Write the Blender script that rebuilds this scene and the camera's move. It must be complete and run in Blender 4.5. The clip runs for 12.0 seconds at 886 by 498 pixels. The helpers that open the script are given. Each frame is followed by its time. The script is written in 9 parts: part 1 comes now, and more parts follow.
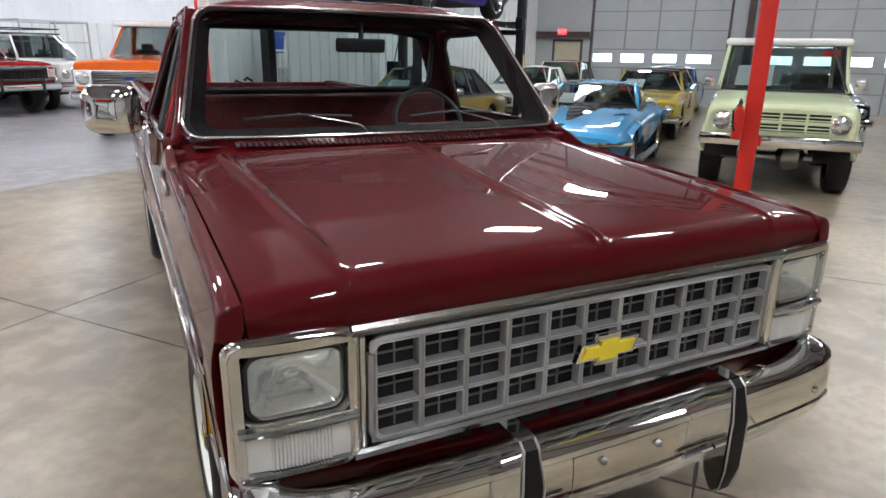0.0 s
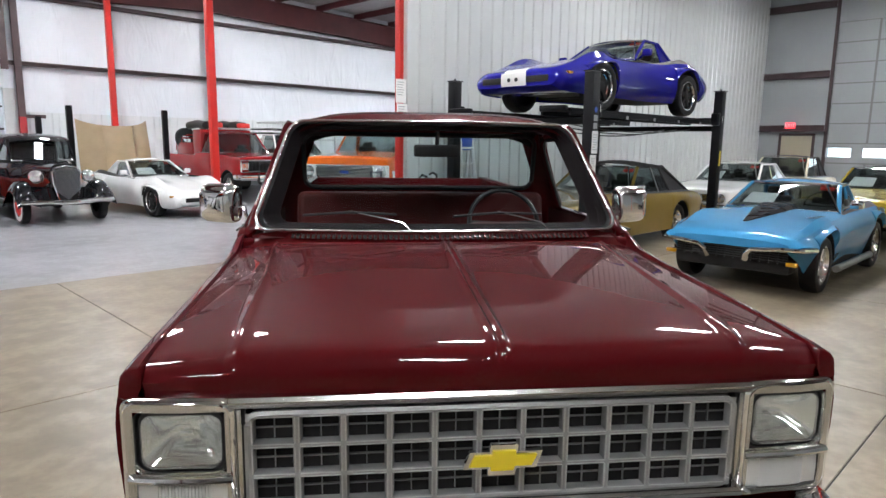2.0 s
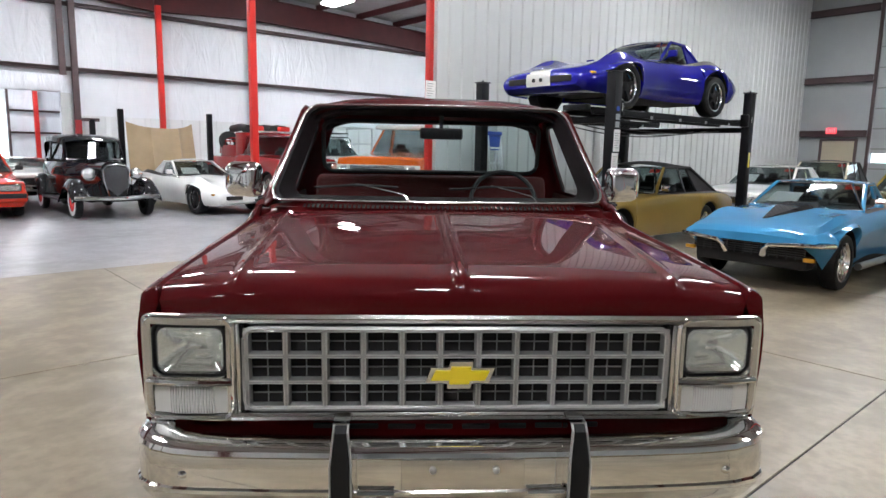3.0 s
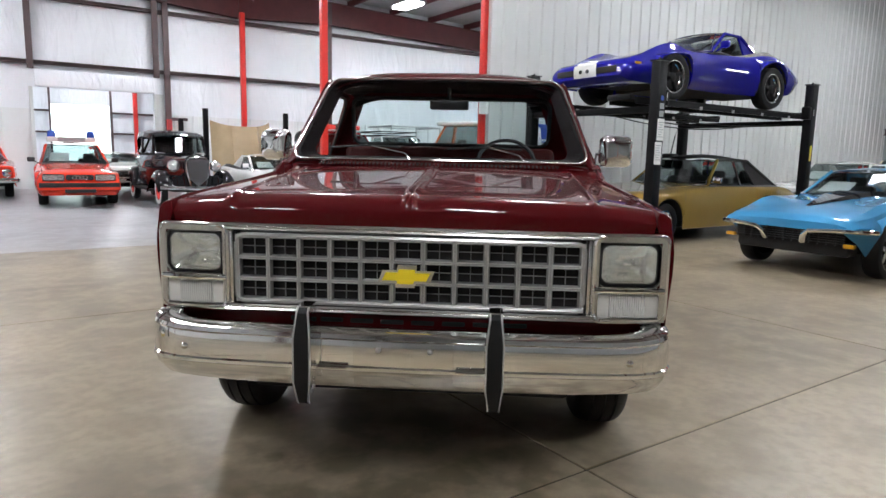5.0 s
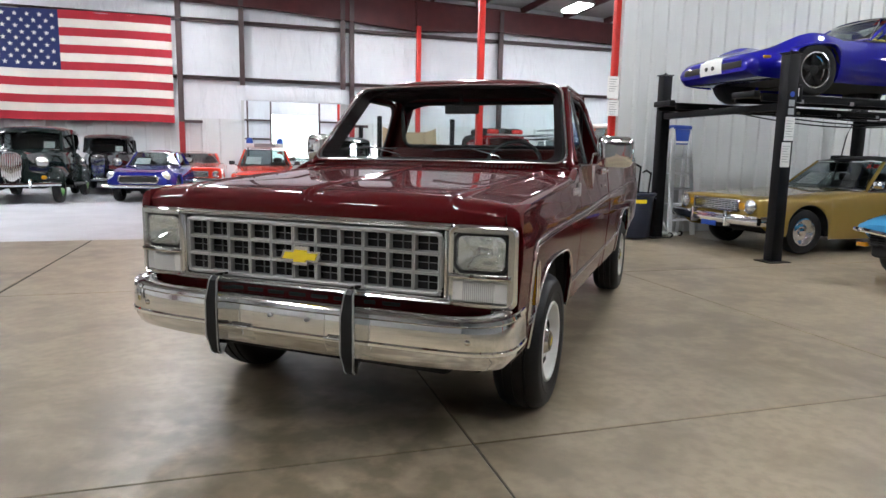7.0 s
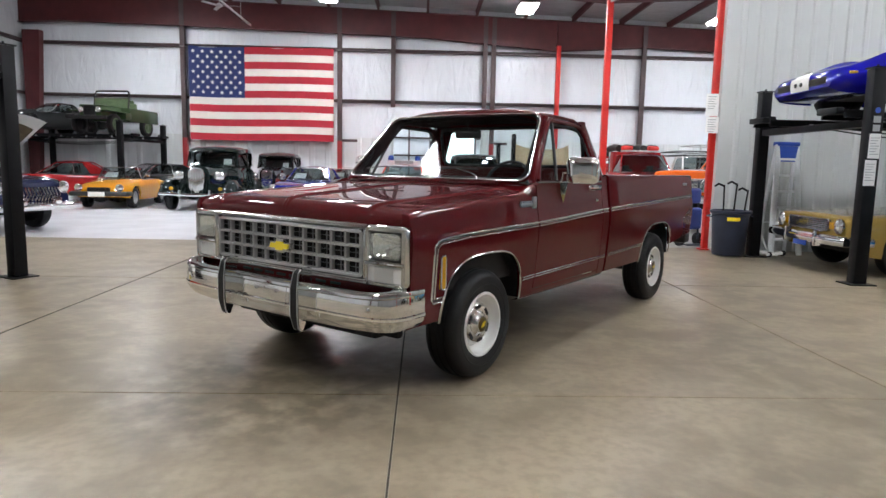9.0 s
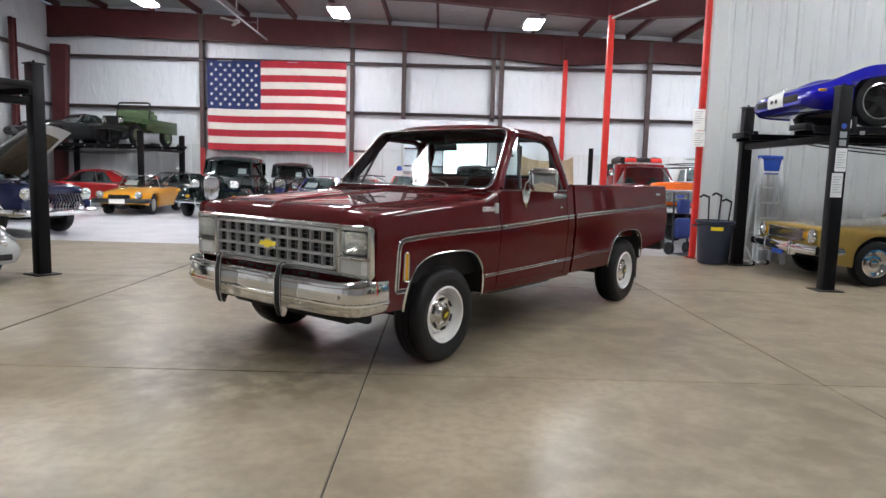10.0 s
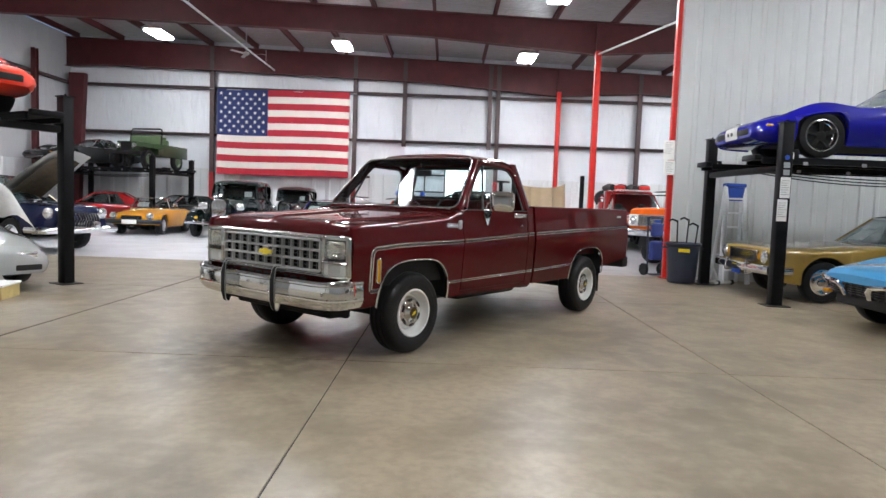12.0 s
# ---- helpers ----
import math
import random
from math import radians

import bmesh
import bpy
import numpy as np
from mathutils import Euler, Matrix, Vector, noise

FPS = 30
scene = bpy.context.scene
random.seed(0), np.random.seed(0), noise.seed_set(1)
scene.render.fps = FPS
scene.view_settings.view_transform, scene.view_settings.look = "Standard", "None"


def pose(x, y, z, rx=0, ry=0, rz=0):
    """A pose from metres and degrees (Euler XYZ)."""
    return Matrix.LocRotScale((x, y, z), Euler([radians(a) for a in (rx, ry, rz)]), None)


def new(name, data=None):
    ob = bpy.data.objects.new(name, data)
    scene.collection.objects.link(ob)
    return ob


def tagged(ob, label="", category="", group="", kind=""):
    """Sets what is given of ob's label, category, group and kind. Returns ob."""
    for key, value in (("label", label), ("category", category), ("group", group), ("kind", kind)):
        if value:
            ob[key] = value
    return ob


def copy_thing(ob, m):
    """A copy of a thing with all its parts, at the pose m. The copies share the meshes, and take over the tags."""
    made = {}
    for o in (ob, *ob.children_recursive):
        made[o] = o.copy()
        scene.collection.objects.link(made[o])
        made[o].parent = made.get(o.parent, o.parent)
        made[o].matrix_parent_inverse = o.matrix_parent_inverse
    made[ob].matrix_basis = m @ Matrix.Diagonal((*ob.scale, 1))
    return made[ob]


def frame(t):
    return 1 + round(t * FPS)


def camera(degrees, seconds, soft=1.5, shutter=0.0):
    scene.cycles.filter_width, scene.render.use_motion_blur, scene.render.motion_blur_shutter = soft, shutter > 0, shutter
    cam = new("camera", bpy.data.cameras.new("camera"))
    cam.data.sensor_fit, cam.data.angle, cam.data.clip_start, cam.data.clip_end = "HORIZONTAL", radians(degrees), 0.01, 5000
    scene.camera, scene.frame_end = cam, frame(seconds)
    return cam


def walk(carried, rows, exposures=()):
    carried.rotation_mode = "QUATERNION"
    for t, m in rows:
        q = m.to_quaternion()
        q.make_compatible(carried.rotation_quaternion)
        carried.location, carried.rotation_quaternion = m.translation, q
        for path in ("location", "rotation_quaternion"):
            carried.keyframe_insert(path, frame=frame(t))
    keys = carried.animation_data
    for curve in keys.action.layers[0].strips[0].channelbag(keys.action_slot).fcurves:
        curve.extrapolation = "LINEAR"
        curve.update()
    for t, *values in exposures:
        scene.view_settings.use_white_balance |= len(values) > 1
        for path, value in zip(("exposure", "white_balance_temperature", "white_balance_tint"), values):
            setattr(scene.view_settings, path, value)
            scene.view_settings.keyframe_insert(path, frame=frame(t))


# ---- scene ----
cam = camera(69.2, 12.0)
METRES, EYE, TILT, LEAN, TURN = 6.56, 1.626, 0.0, 0.0, -65.0
ROWS = [
    (0.0, 0.0, 0.0, 0.0, 0.29, -16.98, -0.96),
    (0.5, 0.038, 0.0, 0.0093, 6.87, -16.24, -0.8),
    (1.0, 0.0724, 0.0009, 0.0179, 12.52, -13.67, -0.7),
    (1.5, 0.1016, 0.0042, 0.0183, 16.78, -10.68, -0.74),
    (2.0, 0.129, 0.0044, 0.0111, 20.26, -9.37, -0.76),
    (2.5, 0.1532, -0.0089, 0.001, 22.69, -9.01, -0.89),
    (3.0, 0.1777, -0.0284, -0.0109, 23.84, -8.7, -1.03),
    (5.0, 0.2713, -0.0594, -0.046, 30.73, -8.36, -1.24),
    (5.5, 0.3116, -0.0447, -0.0487, 34.05, -8.34, -1.17),
    (6.0, 0.3575, -0.0256, -0.0492, 38.9, -8.35, -1.05),
    (6.5, 0.4065, -0.0037, -0.0474, 43.66, -8.36, -1.05),
    (7.0, 0.4581, 0.0248, -0.0454, 48.27, -8.35, -1.04),
    (7.5, 0.5113, 0.0531, -0.043, 53.09, -8.35, -1.03),
    (9.5, 0.7347, 0.1138, -0.038, 64.51, -6.84, -1.37),
    (10.0, 0.7839, 0.1162, -0.0392, 64.81, -6.35, -1.55),
    (10.5, 0.8293, 0.1142, -0.04, 65.1, -5.74, -1.67),
    (11.0, 0.8704, 0.1036, -0.0412, 65.17, -5.14, -1.83),
    (11.5, 0.9045, 0.1001, -0.0427, 65.18, -4.53, -1.98),
    (12.0, 0.9321, 0.1002, -0.0448, 65.31, -4.06, -2.06),
]
walk(cam, [(t, pose(0, 0, EYE, TILT, LEAN, TURN) @ pose(METRES * x, METRES * y, METRES * z, 90 + pitch, roll, yaw)) for t, x, y, z, yaw, pitch, roll in ROWS],
     exposures=((0.0, 0.0, 6050.0, 10.0), (12.0, 0.0, 6050.0, 10.0)))

# ---- world and light ----
world = bpy.data.worlds.new("world")
scene.world = world
world.use_nodes = True
wn = world.node_tree
sky = wn.nodes.new("ShaderNodeTexSky")
sky.sky_type, sky.sun_disc = "NISHITA", False
sky.sun_elevation, sky.sun_rotation = radians(48), radians(160)
wn.nodes["Background"].inputs["Strength"].default_value = 0.12
wn.links.new(sky.outputs[0], wn.nodes["Background"].inputs["Color"])
LAMP_GLOW = 127.0

# ---- materials ----
def mat(name, color=(0.5, 0.5, 0.5), rough=0.5, metal=0.0, coat=0.0, noise_scale=0.0, vary=0.0, bump=0.0, bump_scale=200.0, rough_vary=0.0, spec=0.5, emit=0.0):
    """A principled material with cloudy colour variation, fine relief and uneven gloss."""
    m = bpy.data.materials.new(name)
    m.use_nodes = True
    n, l = m.node_tree.nodes, m.node_tree.links
    b = n["Principled BSDF"]
    b.inputs["Base Color"].default_value = (*color, 1)
    b.inputs["Roughness"].default_value = rough
    b.inputs["Metallic"].default_value = metal
    b.inputs["Coat Weight"].default_value = coat
    b.inputs["Coat Roughness"].default_value = 0.015
    b.inputs["Specular IOR Level"].default_value = spec
    if emit:
        b.inputs["Emission Color"].default_value = (*color, 1)
        b.inputs["Emission Strength"].default_value = emit
    tc = n.new("ShaderNodeTexCoord")
    if noise_scale and (vary or rough_vary):
        t1 = n.new("ShaderNodeTexNoise")
        t1.inputs["Scale"].default_value, t1.inputs["Detail"].default_value = noise_scale, 7.0
        t1.inputs["Roughness"].default_value = 0.62
        l.new(tc.outputs["Object"], t1.inputs["Vector"])
        if vary:
            mix = n.new("ShaderNodeMix")
            mix.data_type = "RGBA"
            mix.inputs["A"].default_value = (*[c * (1 - vary) for c in color], 1)
            mix.inputs["B"].default_value = (*[min(1, c * (1 + vary)) for c in color], 1)
            r = n.new("ShaderNodeMapRange")
            r.inputs["From Min"].default_value, r.inputs["From Max"].default_value = 0.3, 0.7
            l.new(t1.outputs["Fac"], r.inputs["Value"])
            l.new(r.outputs["Result"], mix.inputs["Factor"])
            l.new(mix.outputs["Result"], b.inputs["Base Color"])
        if rough_vary:
            r2 = n.new("ShaderNodeMapRange")
            r2.inputs["From Min"].default_value, r2.inputs["From Max"].default_value = 0.3, 0.7
            r2.inputs["To Min"].default_value, r2.inputs["To Max"].default_value = rough - rough_vary, rough + rough_vary
            l.new(t1.outputs["Fac"], r2.inputs["Value"])
            l.new(r2.outputs["Result"], b.inputs["Roughness"])
    if bump:
        t2 = n.new("ShaderNodeTexNoise")
        t2.inputs["Scale"].default_value, t2.inputs["Detail"].default_value = bump_scale, 4.0
        l.new(tc.outputs["Object"], t2.inputs["Vector"])
        bp = n.new("ShaderNodeBump")
        bp.inputs["Strength"].default_value, bp.inputs["Distance"].default_value = bump, 0.004
        l.new(t2.outputs["Fac"], bp.inputs["Height"])
        l.new(bp.outputs["Normal"], b.inputs["Normal"])
    return m


def paint(name, color, metal=0.0):
    return mat(name, color, rough=0.5, metal=metal, coat=1.0, noise_scale=1.7, vary=0.06, spec=0.05)


def glass(name, tint, rough=0.0, gloss=0.04):
    """Thin pane: clear with a tint, and mirror-like towards grazing angles."""
    m = bpy.data.materials.new(name)
    m.use_nodes = True
    n, l = m.node_tree.nodes, m.node_tree.links
    n.remove(n["Principled BSDF"])
    tr, gl, mx, fr = n.new("ShaderNodeBsdfTransparent"), n.new("ShaderNodeBsdfGlossy"), n.new("ShaderNodeMixShader"), n.new("ShaderNodeLayerWeight")
    pw, ad = n.new("ShaderNodeMath"), n.new("ShaderNodeMath")
    pw.operation, ad.operation = "POWER", "MULTIPLY_ADD"
    pw.inputs[1].default_value, ad.inputs[1].default_value, ad.inputs[2].default_value = 5.0, 1 - gloss, gloss
    tr.inputs["Color"].default_value = (*tint, 1)
    gl.inputs["Roughness"].default_value = rough
    fr.inputs["Blend"].default_value = 0.5
    l.new(fr.outputs["Facing"], pw.inputs[0])
    l.new(pw.outputs[0], ad.inputs[0])
    l.new(ad.outputs[0], mx.inputs[0])
    l.new(tr.outputs[0], mx.inputs[1])
    l.new(gl.outputs[0], mx.inputs[2])
    l.new(mx.outputs[0], n["Material Output"].inputs["Surface"])
    return m


M = {}
M["maroon"] = paint("maroon_paint", (0.064, 0.0014, 0.0028))
M["maroon"].node_tree.nodes["Principled BSDF"].inputs["Coat IOR"].default_value = 1.35
M["maroon"].node_tree.nodes["Principled BSDF"].inputs["Coat Weight"].default_value = 0.82
M["chrome"] = mat("chrome", (0.86, 0.86, 0.85), rough=0.06, metal=1.0, noise_scale=4.0, rough_vary=0.03)
M["bright"] = mat("polished_moulding", (0.74, 0.73, 0.71), rough=0.2, metal=1.0)
M["cap_steel"] = mat("dark_steel", (0.46, 0.48, 0.52), rough=0.28, metal=1.0)
M["trim"] = mat("bright_trim", (0.72, 0.72, 0.7), rough=0.17, metal=1.0, noise_scale=6.0, rough_vary=0.05)
M["argent"] = mat("grey_plastic", (0.225, 0.225, 0.22), rough=0.34, metal=0.75, noise_scale=9.0, vary=0.06)
M["black"] = mat("black_plastic", (0.012, 0.012, 0.013), rough=0.5, bump=0.1)
M["gloss_black"] = paint("black_paint", (0.006, 0.006, 0.008))
M["rubber"] = mat("tyre_rubber", (0.0065, 0.0065, 0.007), rough=0.5, spec=0.3, noise_scale=14.0, vary=0.25, bump=0.15, bump_scale=90.0)
M["dark"] = mat("underbody", (0.012, 0.011, 0.011), rough=0.85, noise_scale=5.0, vary=0.3)
M["interior"] = mat("dark_vinyl", (0.022, 0.019, 0.018), rough=0.6, noise_scale=12.0, vary=0.2, bump=0.2)
M["cab_lining"] = mat("dark_maroon_lining", (0.011, 0.006, 0.007), rough=0.7, spec=0.15, noise_scale=12.0, vary=0.2, bump=0.2)
M["screen_rubber"] = mat("screen_rubber", (0.004, 0.004, 0.0045), rough=0.6, spec=0.2)
M["red_vinyl"] = mat("red_vinyl", (0.055, 0.007, 0.006), rough=0.6, spec=0.15, noise_scale=10.0, vary=0.15, bump=0.2)
M["tan_vinyl"] = mat("tan_vinyl", (0.35, 0.2, 0.1), rough=0.55, noise_scale=10.0, vary=0.15)
M["ladder"] = mat("mill_aluminium", (0.82, 0.84, 0.86), rough=0.42, metal=0.1, noise_scale=12.0, vary=0.06)
M["lime"] = mat("pale_green_wheel_paint", (0.32, 0.52, 0.24), rough=0.35, coat=0.5)
M["glass"] = glass("window_glass", (0.90, 0.945, 0.945), gloss=0.02)
M["glass_dark"] = glass("tinted_glass", (0.74, 0.78, 0.78))
M["lens"] = mat("lamp_lens", (0.72, 0.73, 0.72), rough=0.14, metal=0.8, coat=1.0, bump=0.3, bump_scale=40.0)
M["amber"] = mat("amber_lens", (0.50, 0.24, 0.012), rough=0.2, coat=1.0)
M["white_wheel"] = mat("white_wheel_paint", (0.78, 0.78, 0.76), rough=0.35, coat=0.5)
M["steel"] = mat("brushed_steel", (0.5, 0.5, 0.5), rough=0.35, metal=1.0, noise_scale=30.0, rough_vary=0.1)
M["yellow"] = mat("yellow_enamel", (0.78, 0.60, 0.012), rough=0.3, coat=0.6)
M["paper"] = mat("white_paper", (0.82, 0.82, 0.8), rough=0.8)
M["ink"] = mat("grey_ink", (0.32, 0.32, 0.33), rough=0.8)
M["red_tag"] = mat("red_tag", (0.7, 0.04, 0.03), rough=0.7)
M["red_steel"] = mat("red_column_paint", (0.54, 0.02, 0.013), rough=0.38, noise_scale=3.0, vary=0.08, bump=0.03)
M["dull_red"] = mat("dull_red_guard_paint", (0.30, 0.018, 0.02), rough=0.5, noise_scale=3.0, vary=0.12)
M["oxide"] = mat("red_oxide_primer", (0.075, 0.012, 0.014), rough=0.6, noise_scale=2.5, vary=0.18)
M["brown_steel"] = mat("brown_girt_primer", (0.065, 0.04, 0.042), rough=0.6, noise_scale=3.0, vary=0.2)
M["lift_black"] = mat("black_powder_coat", (0.006, 0.006, 0.007), rough=0.4, noise_scale=6.0, vary=0.2, spec=0.14)
M["panel"] = mat("grey_white_metal_panel", (0.53, 0.545, 0.54), rough=0.45, noise_scale=0.6, vary=0.05)
M["door_panel"] = mat("grey_door_panel", (0.33, 0.345, 0.35), rough=0.5, noise_scale=0.8, vary=0.05)
M["blue_plastic"] = mat("blue_plastic", (0.02, 0.07, 0.4), rough=0.4)
M["hand_truck_blue"] = mat("dark_blue_cloth", (0.02, 0.04, 0.20), rough=0.6, noise_scale=8.0, vary=0.2, bump=0.3)
M["bin"] = mat("dark_blue_bin_plastic", (0.018, 0.024, 0.045), rough=0.5, noise_scale=5.0, vary=0.15)
M["aluminium"] = mat("aluminium", (0.62, 0.63, 0.64), rough=0.3, metal=1.0, noise_scale=20.0, rough_vary=0.08)
M["glow"] = mat("lamp_diffuser", (1.0, 0.98, 0.95), rough=0.5, emit=LAMP_GLOW)
M["exit"] = mat("exit_sign_face", (1.0, 0.08, 0.1), rough=0.5, emit=1.5)
M["daylight"] = mat("bright_yard", (0.85, 0.95, 0.88), rough=1.0, emit=3.2)
M["daylight_w"] = mat("bright_sky", (0.93, 0.96, 1.0), rough=1.0, emit=4.0)


def concrete(name, color, stain, rough, spot=(), pale=()):
    """Sealed floor: large clouds, trowel mottling, dark stains."""
    m = mat(name, color, rough=rough, spec=0.4)
    n, l = m.node_tree.nodes, m.node_tree.links
    b = n["Principled BSDF"]
    tc = n.new("ShaderNodeNewGeometry")

    def tex(scale, detail, lo, hi):
        t, r = n.new("ShaderNodeTexNoise"), n.new("ShaderNodeMapRange")
        t.inputs["Scale"].default_value, t.inputs["Detail"].default_value, t.inputs["Roughness"].default_value = scale, detail, 0.5
        r.inputs["From Min"].default_value, r.inputs["From Max"].default_value = lo, hi
        l.new(tc.outputs["Position"], t.inputs["Vector"])
        l.new(t.outputs["Fac"], r.inputs["Value"])
        return r.outputs["Result"]

    def mixed(fac, a, c, strength=1.0):
        x = n.new("ShaderNodeMix")
        x.data_type = "RGBA"
        if strength < 1:
            k = n.new("ShaderNodeMath")
            k.operation = "MULTIPLY"
            l.new(fac, k.inputs[0])
            k.inputs[1].default_value = strength
            fac = k.outputs[0]
        l.new(fac, x.inputs["Factor"])
        for key, v in (("A", a), ("B", c)):
            if isinstance(v, tuple):
                x.inputs[key].default_value = (*v, 1)
            else:
                l.new(v, x.inputs[key])
        return x.outputs["Result"]

    light, dark = tuple(min(1, c * (1.45 - 0.5 * color[0])) for c in color), tuple(c * (0.5 + 0.6 * color[0]) for c in color)
    base = mixed(tex(0.45, 4, 0.34, 0.66), dark, light)
    base = mixed(tex(1.1, 5, 0.47, 0.66), base, stain, 0.55)
    base = mixed(tex(3.6, 4, 0.44, 0.62), base, light, 0.55)
    base = mixed(tex(14.0, 3, 0.42, 0.64), base, dark, 0.36)
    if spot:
        # old oil drips and painted-in pickup shade: speckled, fading out from the middle
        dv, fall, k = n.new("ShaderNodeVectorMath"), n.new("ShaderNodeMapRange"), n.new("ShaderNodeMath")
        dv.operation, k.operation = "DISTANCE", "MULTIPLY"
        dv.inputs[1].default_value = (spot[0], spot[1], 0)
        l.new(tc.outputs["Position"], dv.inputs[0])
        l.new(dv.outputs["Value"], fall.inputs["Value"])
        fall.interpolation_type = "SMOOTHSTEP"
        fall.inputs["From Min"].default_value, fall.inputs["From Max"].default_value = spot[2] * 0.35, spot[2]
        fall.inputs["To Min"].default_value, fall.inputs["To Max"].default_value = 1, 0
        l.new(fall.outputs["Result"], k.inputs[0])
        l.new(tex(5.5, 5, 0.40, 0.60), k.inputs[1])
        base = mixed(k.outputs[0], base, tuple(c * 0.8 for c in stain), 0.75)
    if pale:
        # brighter light towards the west, painted into the floor's colour
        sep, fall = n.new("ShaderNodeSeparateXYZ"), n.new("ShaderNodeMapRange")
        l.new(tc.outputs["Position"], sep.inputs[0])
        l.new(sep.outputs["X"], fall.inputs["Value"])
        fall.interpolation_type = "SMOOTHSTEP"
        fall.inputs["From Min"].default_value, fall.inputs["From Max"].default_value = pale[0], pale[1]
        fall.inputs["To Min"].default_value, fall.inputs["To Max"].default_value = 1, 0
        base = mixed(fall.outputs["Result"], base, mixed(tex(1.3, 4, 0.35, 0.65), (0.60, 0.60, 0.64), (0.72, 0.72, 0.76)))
    l.new(base, b.inputs["Base Color"])
    return m


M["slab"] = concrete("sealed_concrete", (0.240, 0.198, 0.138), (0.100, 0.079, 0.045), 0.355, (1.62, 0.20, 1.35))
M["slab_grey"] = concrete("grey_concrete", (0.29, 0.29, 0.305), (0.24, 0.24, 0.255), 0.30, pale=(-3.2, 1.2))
M["liner"] = mat("white_liner_panel", (0.66, 0.68, 0.69), rough=0.5, noise_scale=0.6, vary=0.05)
M["joint"] = mat("joint_filler", (0.045, 0.040, 0.032), rough=0.85)


def vinyl(name, color=(0.72, 0.745, 0.785)):
    """White insulation facing: soft pillows and creases."""
    m = mat(name, color, rough=0.34, noise_scale=0.7, vary=0.04)
    n, l = m.node_tree.nodes, m.node_tree.links
    tc, mp, t = n.new("ShaderNodeNewGeometry"), n.new("ShaderNodeMapping"), n.new("ShaderNodeTexNoise")
    mp.inputs["Scale"].default_value = (2.6, 2.6, 0.8)
    t.inputs["Scale"].default_value, t.inputs["Detail"].default_value, t.inputs["Distortion"].default_value = 1.0, 5.0, 0.8
    l.new(tc.outputs["Position"], mp.inputs["Vector"])
    l.new(mp.outputs[0], t.inputs["Vector"])
    bp = n.new("ShaderNodeBump")
    bp.inputs["Strength"].default_value, bp.inputs["Distance"].default_value = 0.5, 0.12
    l.new(t.outputs["Fac"], bp.inputs["Height"])
    l.new(bp.outputs["Normal"], n["Principled BSDF"].inputs["Normal"])
    return m


M["vinyl"] = vinyl("white_insulation_facing")
# the same white facing, with the west wall's weaker light put into its colour
M["west_shade_vinyl"] = vinyl("shaded_insulation_facing", (0.50, 0.51, 0.53))
# wall facing again, darkened in colour to dim the roof and its reflection
M["roof_vinyl"] = vinyl("dimmed_roof_facing", (0.36, 0.36, 0.36))

# ---- mesh helpers ----
def finish(name, bm, materials, sharp=38):
    me = bpy.data.meshes.new(name)
    bmesh.ops.recalc_face_normals(bm, faces=bm.faces)
    bm.to_mesh(me)
    bm.free()
    for m in materials if isinstance(materials, (list, tuple)) else [materials]:
        me.materials.append(m)
    me.shade_smooth()
    me.set_sharp_from_angle(angle=radians(sharp))
    return me


def part(name, bm, material, parent, label="", sharp=38):
    ob = new(name, finish(name, bm, material, sharp))
    ob.parent = parent
    if label:
        tagged(ob, label)
    return ob


def same(name, me, parent, m=None, label=""):
    """One more part on a mesh that exists already."""
    ob = new(name, me)
    ob.parent = parent
    if m is not None:
        ob.matrix_basis = m
    if label:
        tagged(ob, label)
    return ob


def thing(name, m, label, category, group=""):
    ob = new(name)
    ob.empty_display_size = 0.2
    ob.matrix_basis = m
    return tagged(ob, label, category, group)


def solid(name, bm, material, label, category, group="", kind="", m=None, sharp=38):
    ob = new(name, finish(name, bm, material, sharp))
    if m is not None:
        ob.matrix_basis = m
    return tagged(ob, label, category, group, kind)


def box(bm, x0, x1, y0, y1, z0, z1, bevel=0.0, seg=2, m=None, mi=0):
    r = bmesh.ops.create_cube(bm, size=1)
    vs = r["verts"]
    for v in vs:
        v.co = Vector((x0 + (v.co.x + 0.5) * (x1 - x0), y0 + (v.co.y + 0.5) * (y1 - y0), z0 + (v.co.z + 0.5) * (z1 - z0)))
    fs = list({f for v in vs for f in v.link_faces})
    if bevel:
        out = bmesh.ops.bevel(bm, geom=list({e for v in vs for e in v.link_edges}), offset=bevel, segments=seg, affect="EDGES", profile=0.5)
        fs = list({f for f in out["faces"]} | {f for f in fs if f.is_valid})
        vs = list({v for f in fs for v in f.verts})
    if m is not None:
        bmesh.ops.transform(bm, matrix=m, verts=vs)
    for f in fs:
        f.material_index = mi
    return vs


def sheet(bm, rows, close_u=False, close_v=False, mi=0, pick=None):
    """Faces over a grid of points."""
    vv = [[bm.verts.new(p) for p in row] for row in rows]
    nu, nv = len(vv), len(vv[0])
    for i in range(nu if close_u else nu - 1):
        for j in range(nv if close_v else nv - 1):
            q = [vv[i][j], vv[(i + 1) % nu][j], vv[(i + 1) % nu][(j + 1) % nv], vv[i][(j + 1) % nv]]
            f = bm.faces.new(q)
            f.material_index = pick(i, j) if pick else mi
    return vv


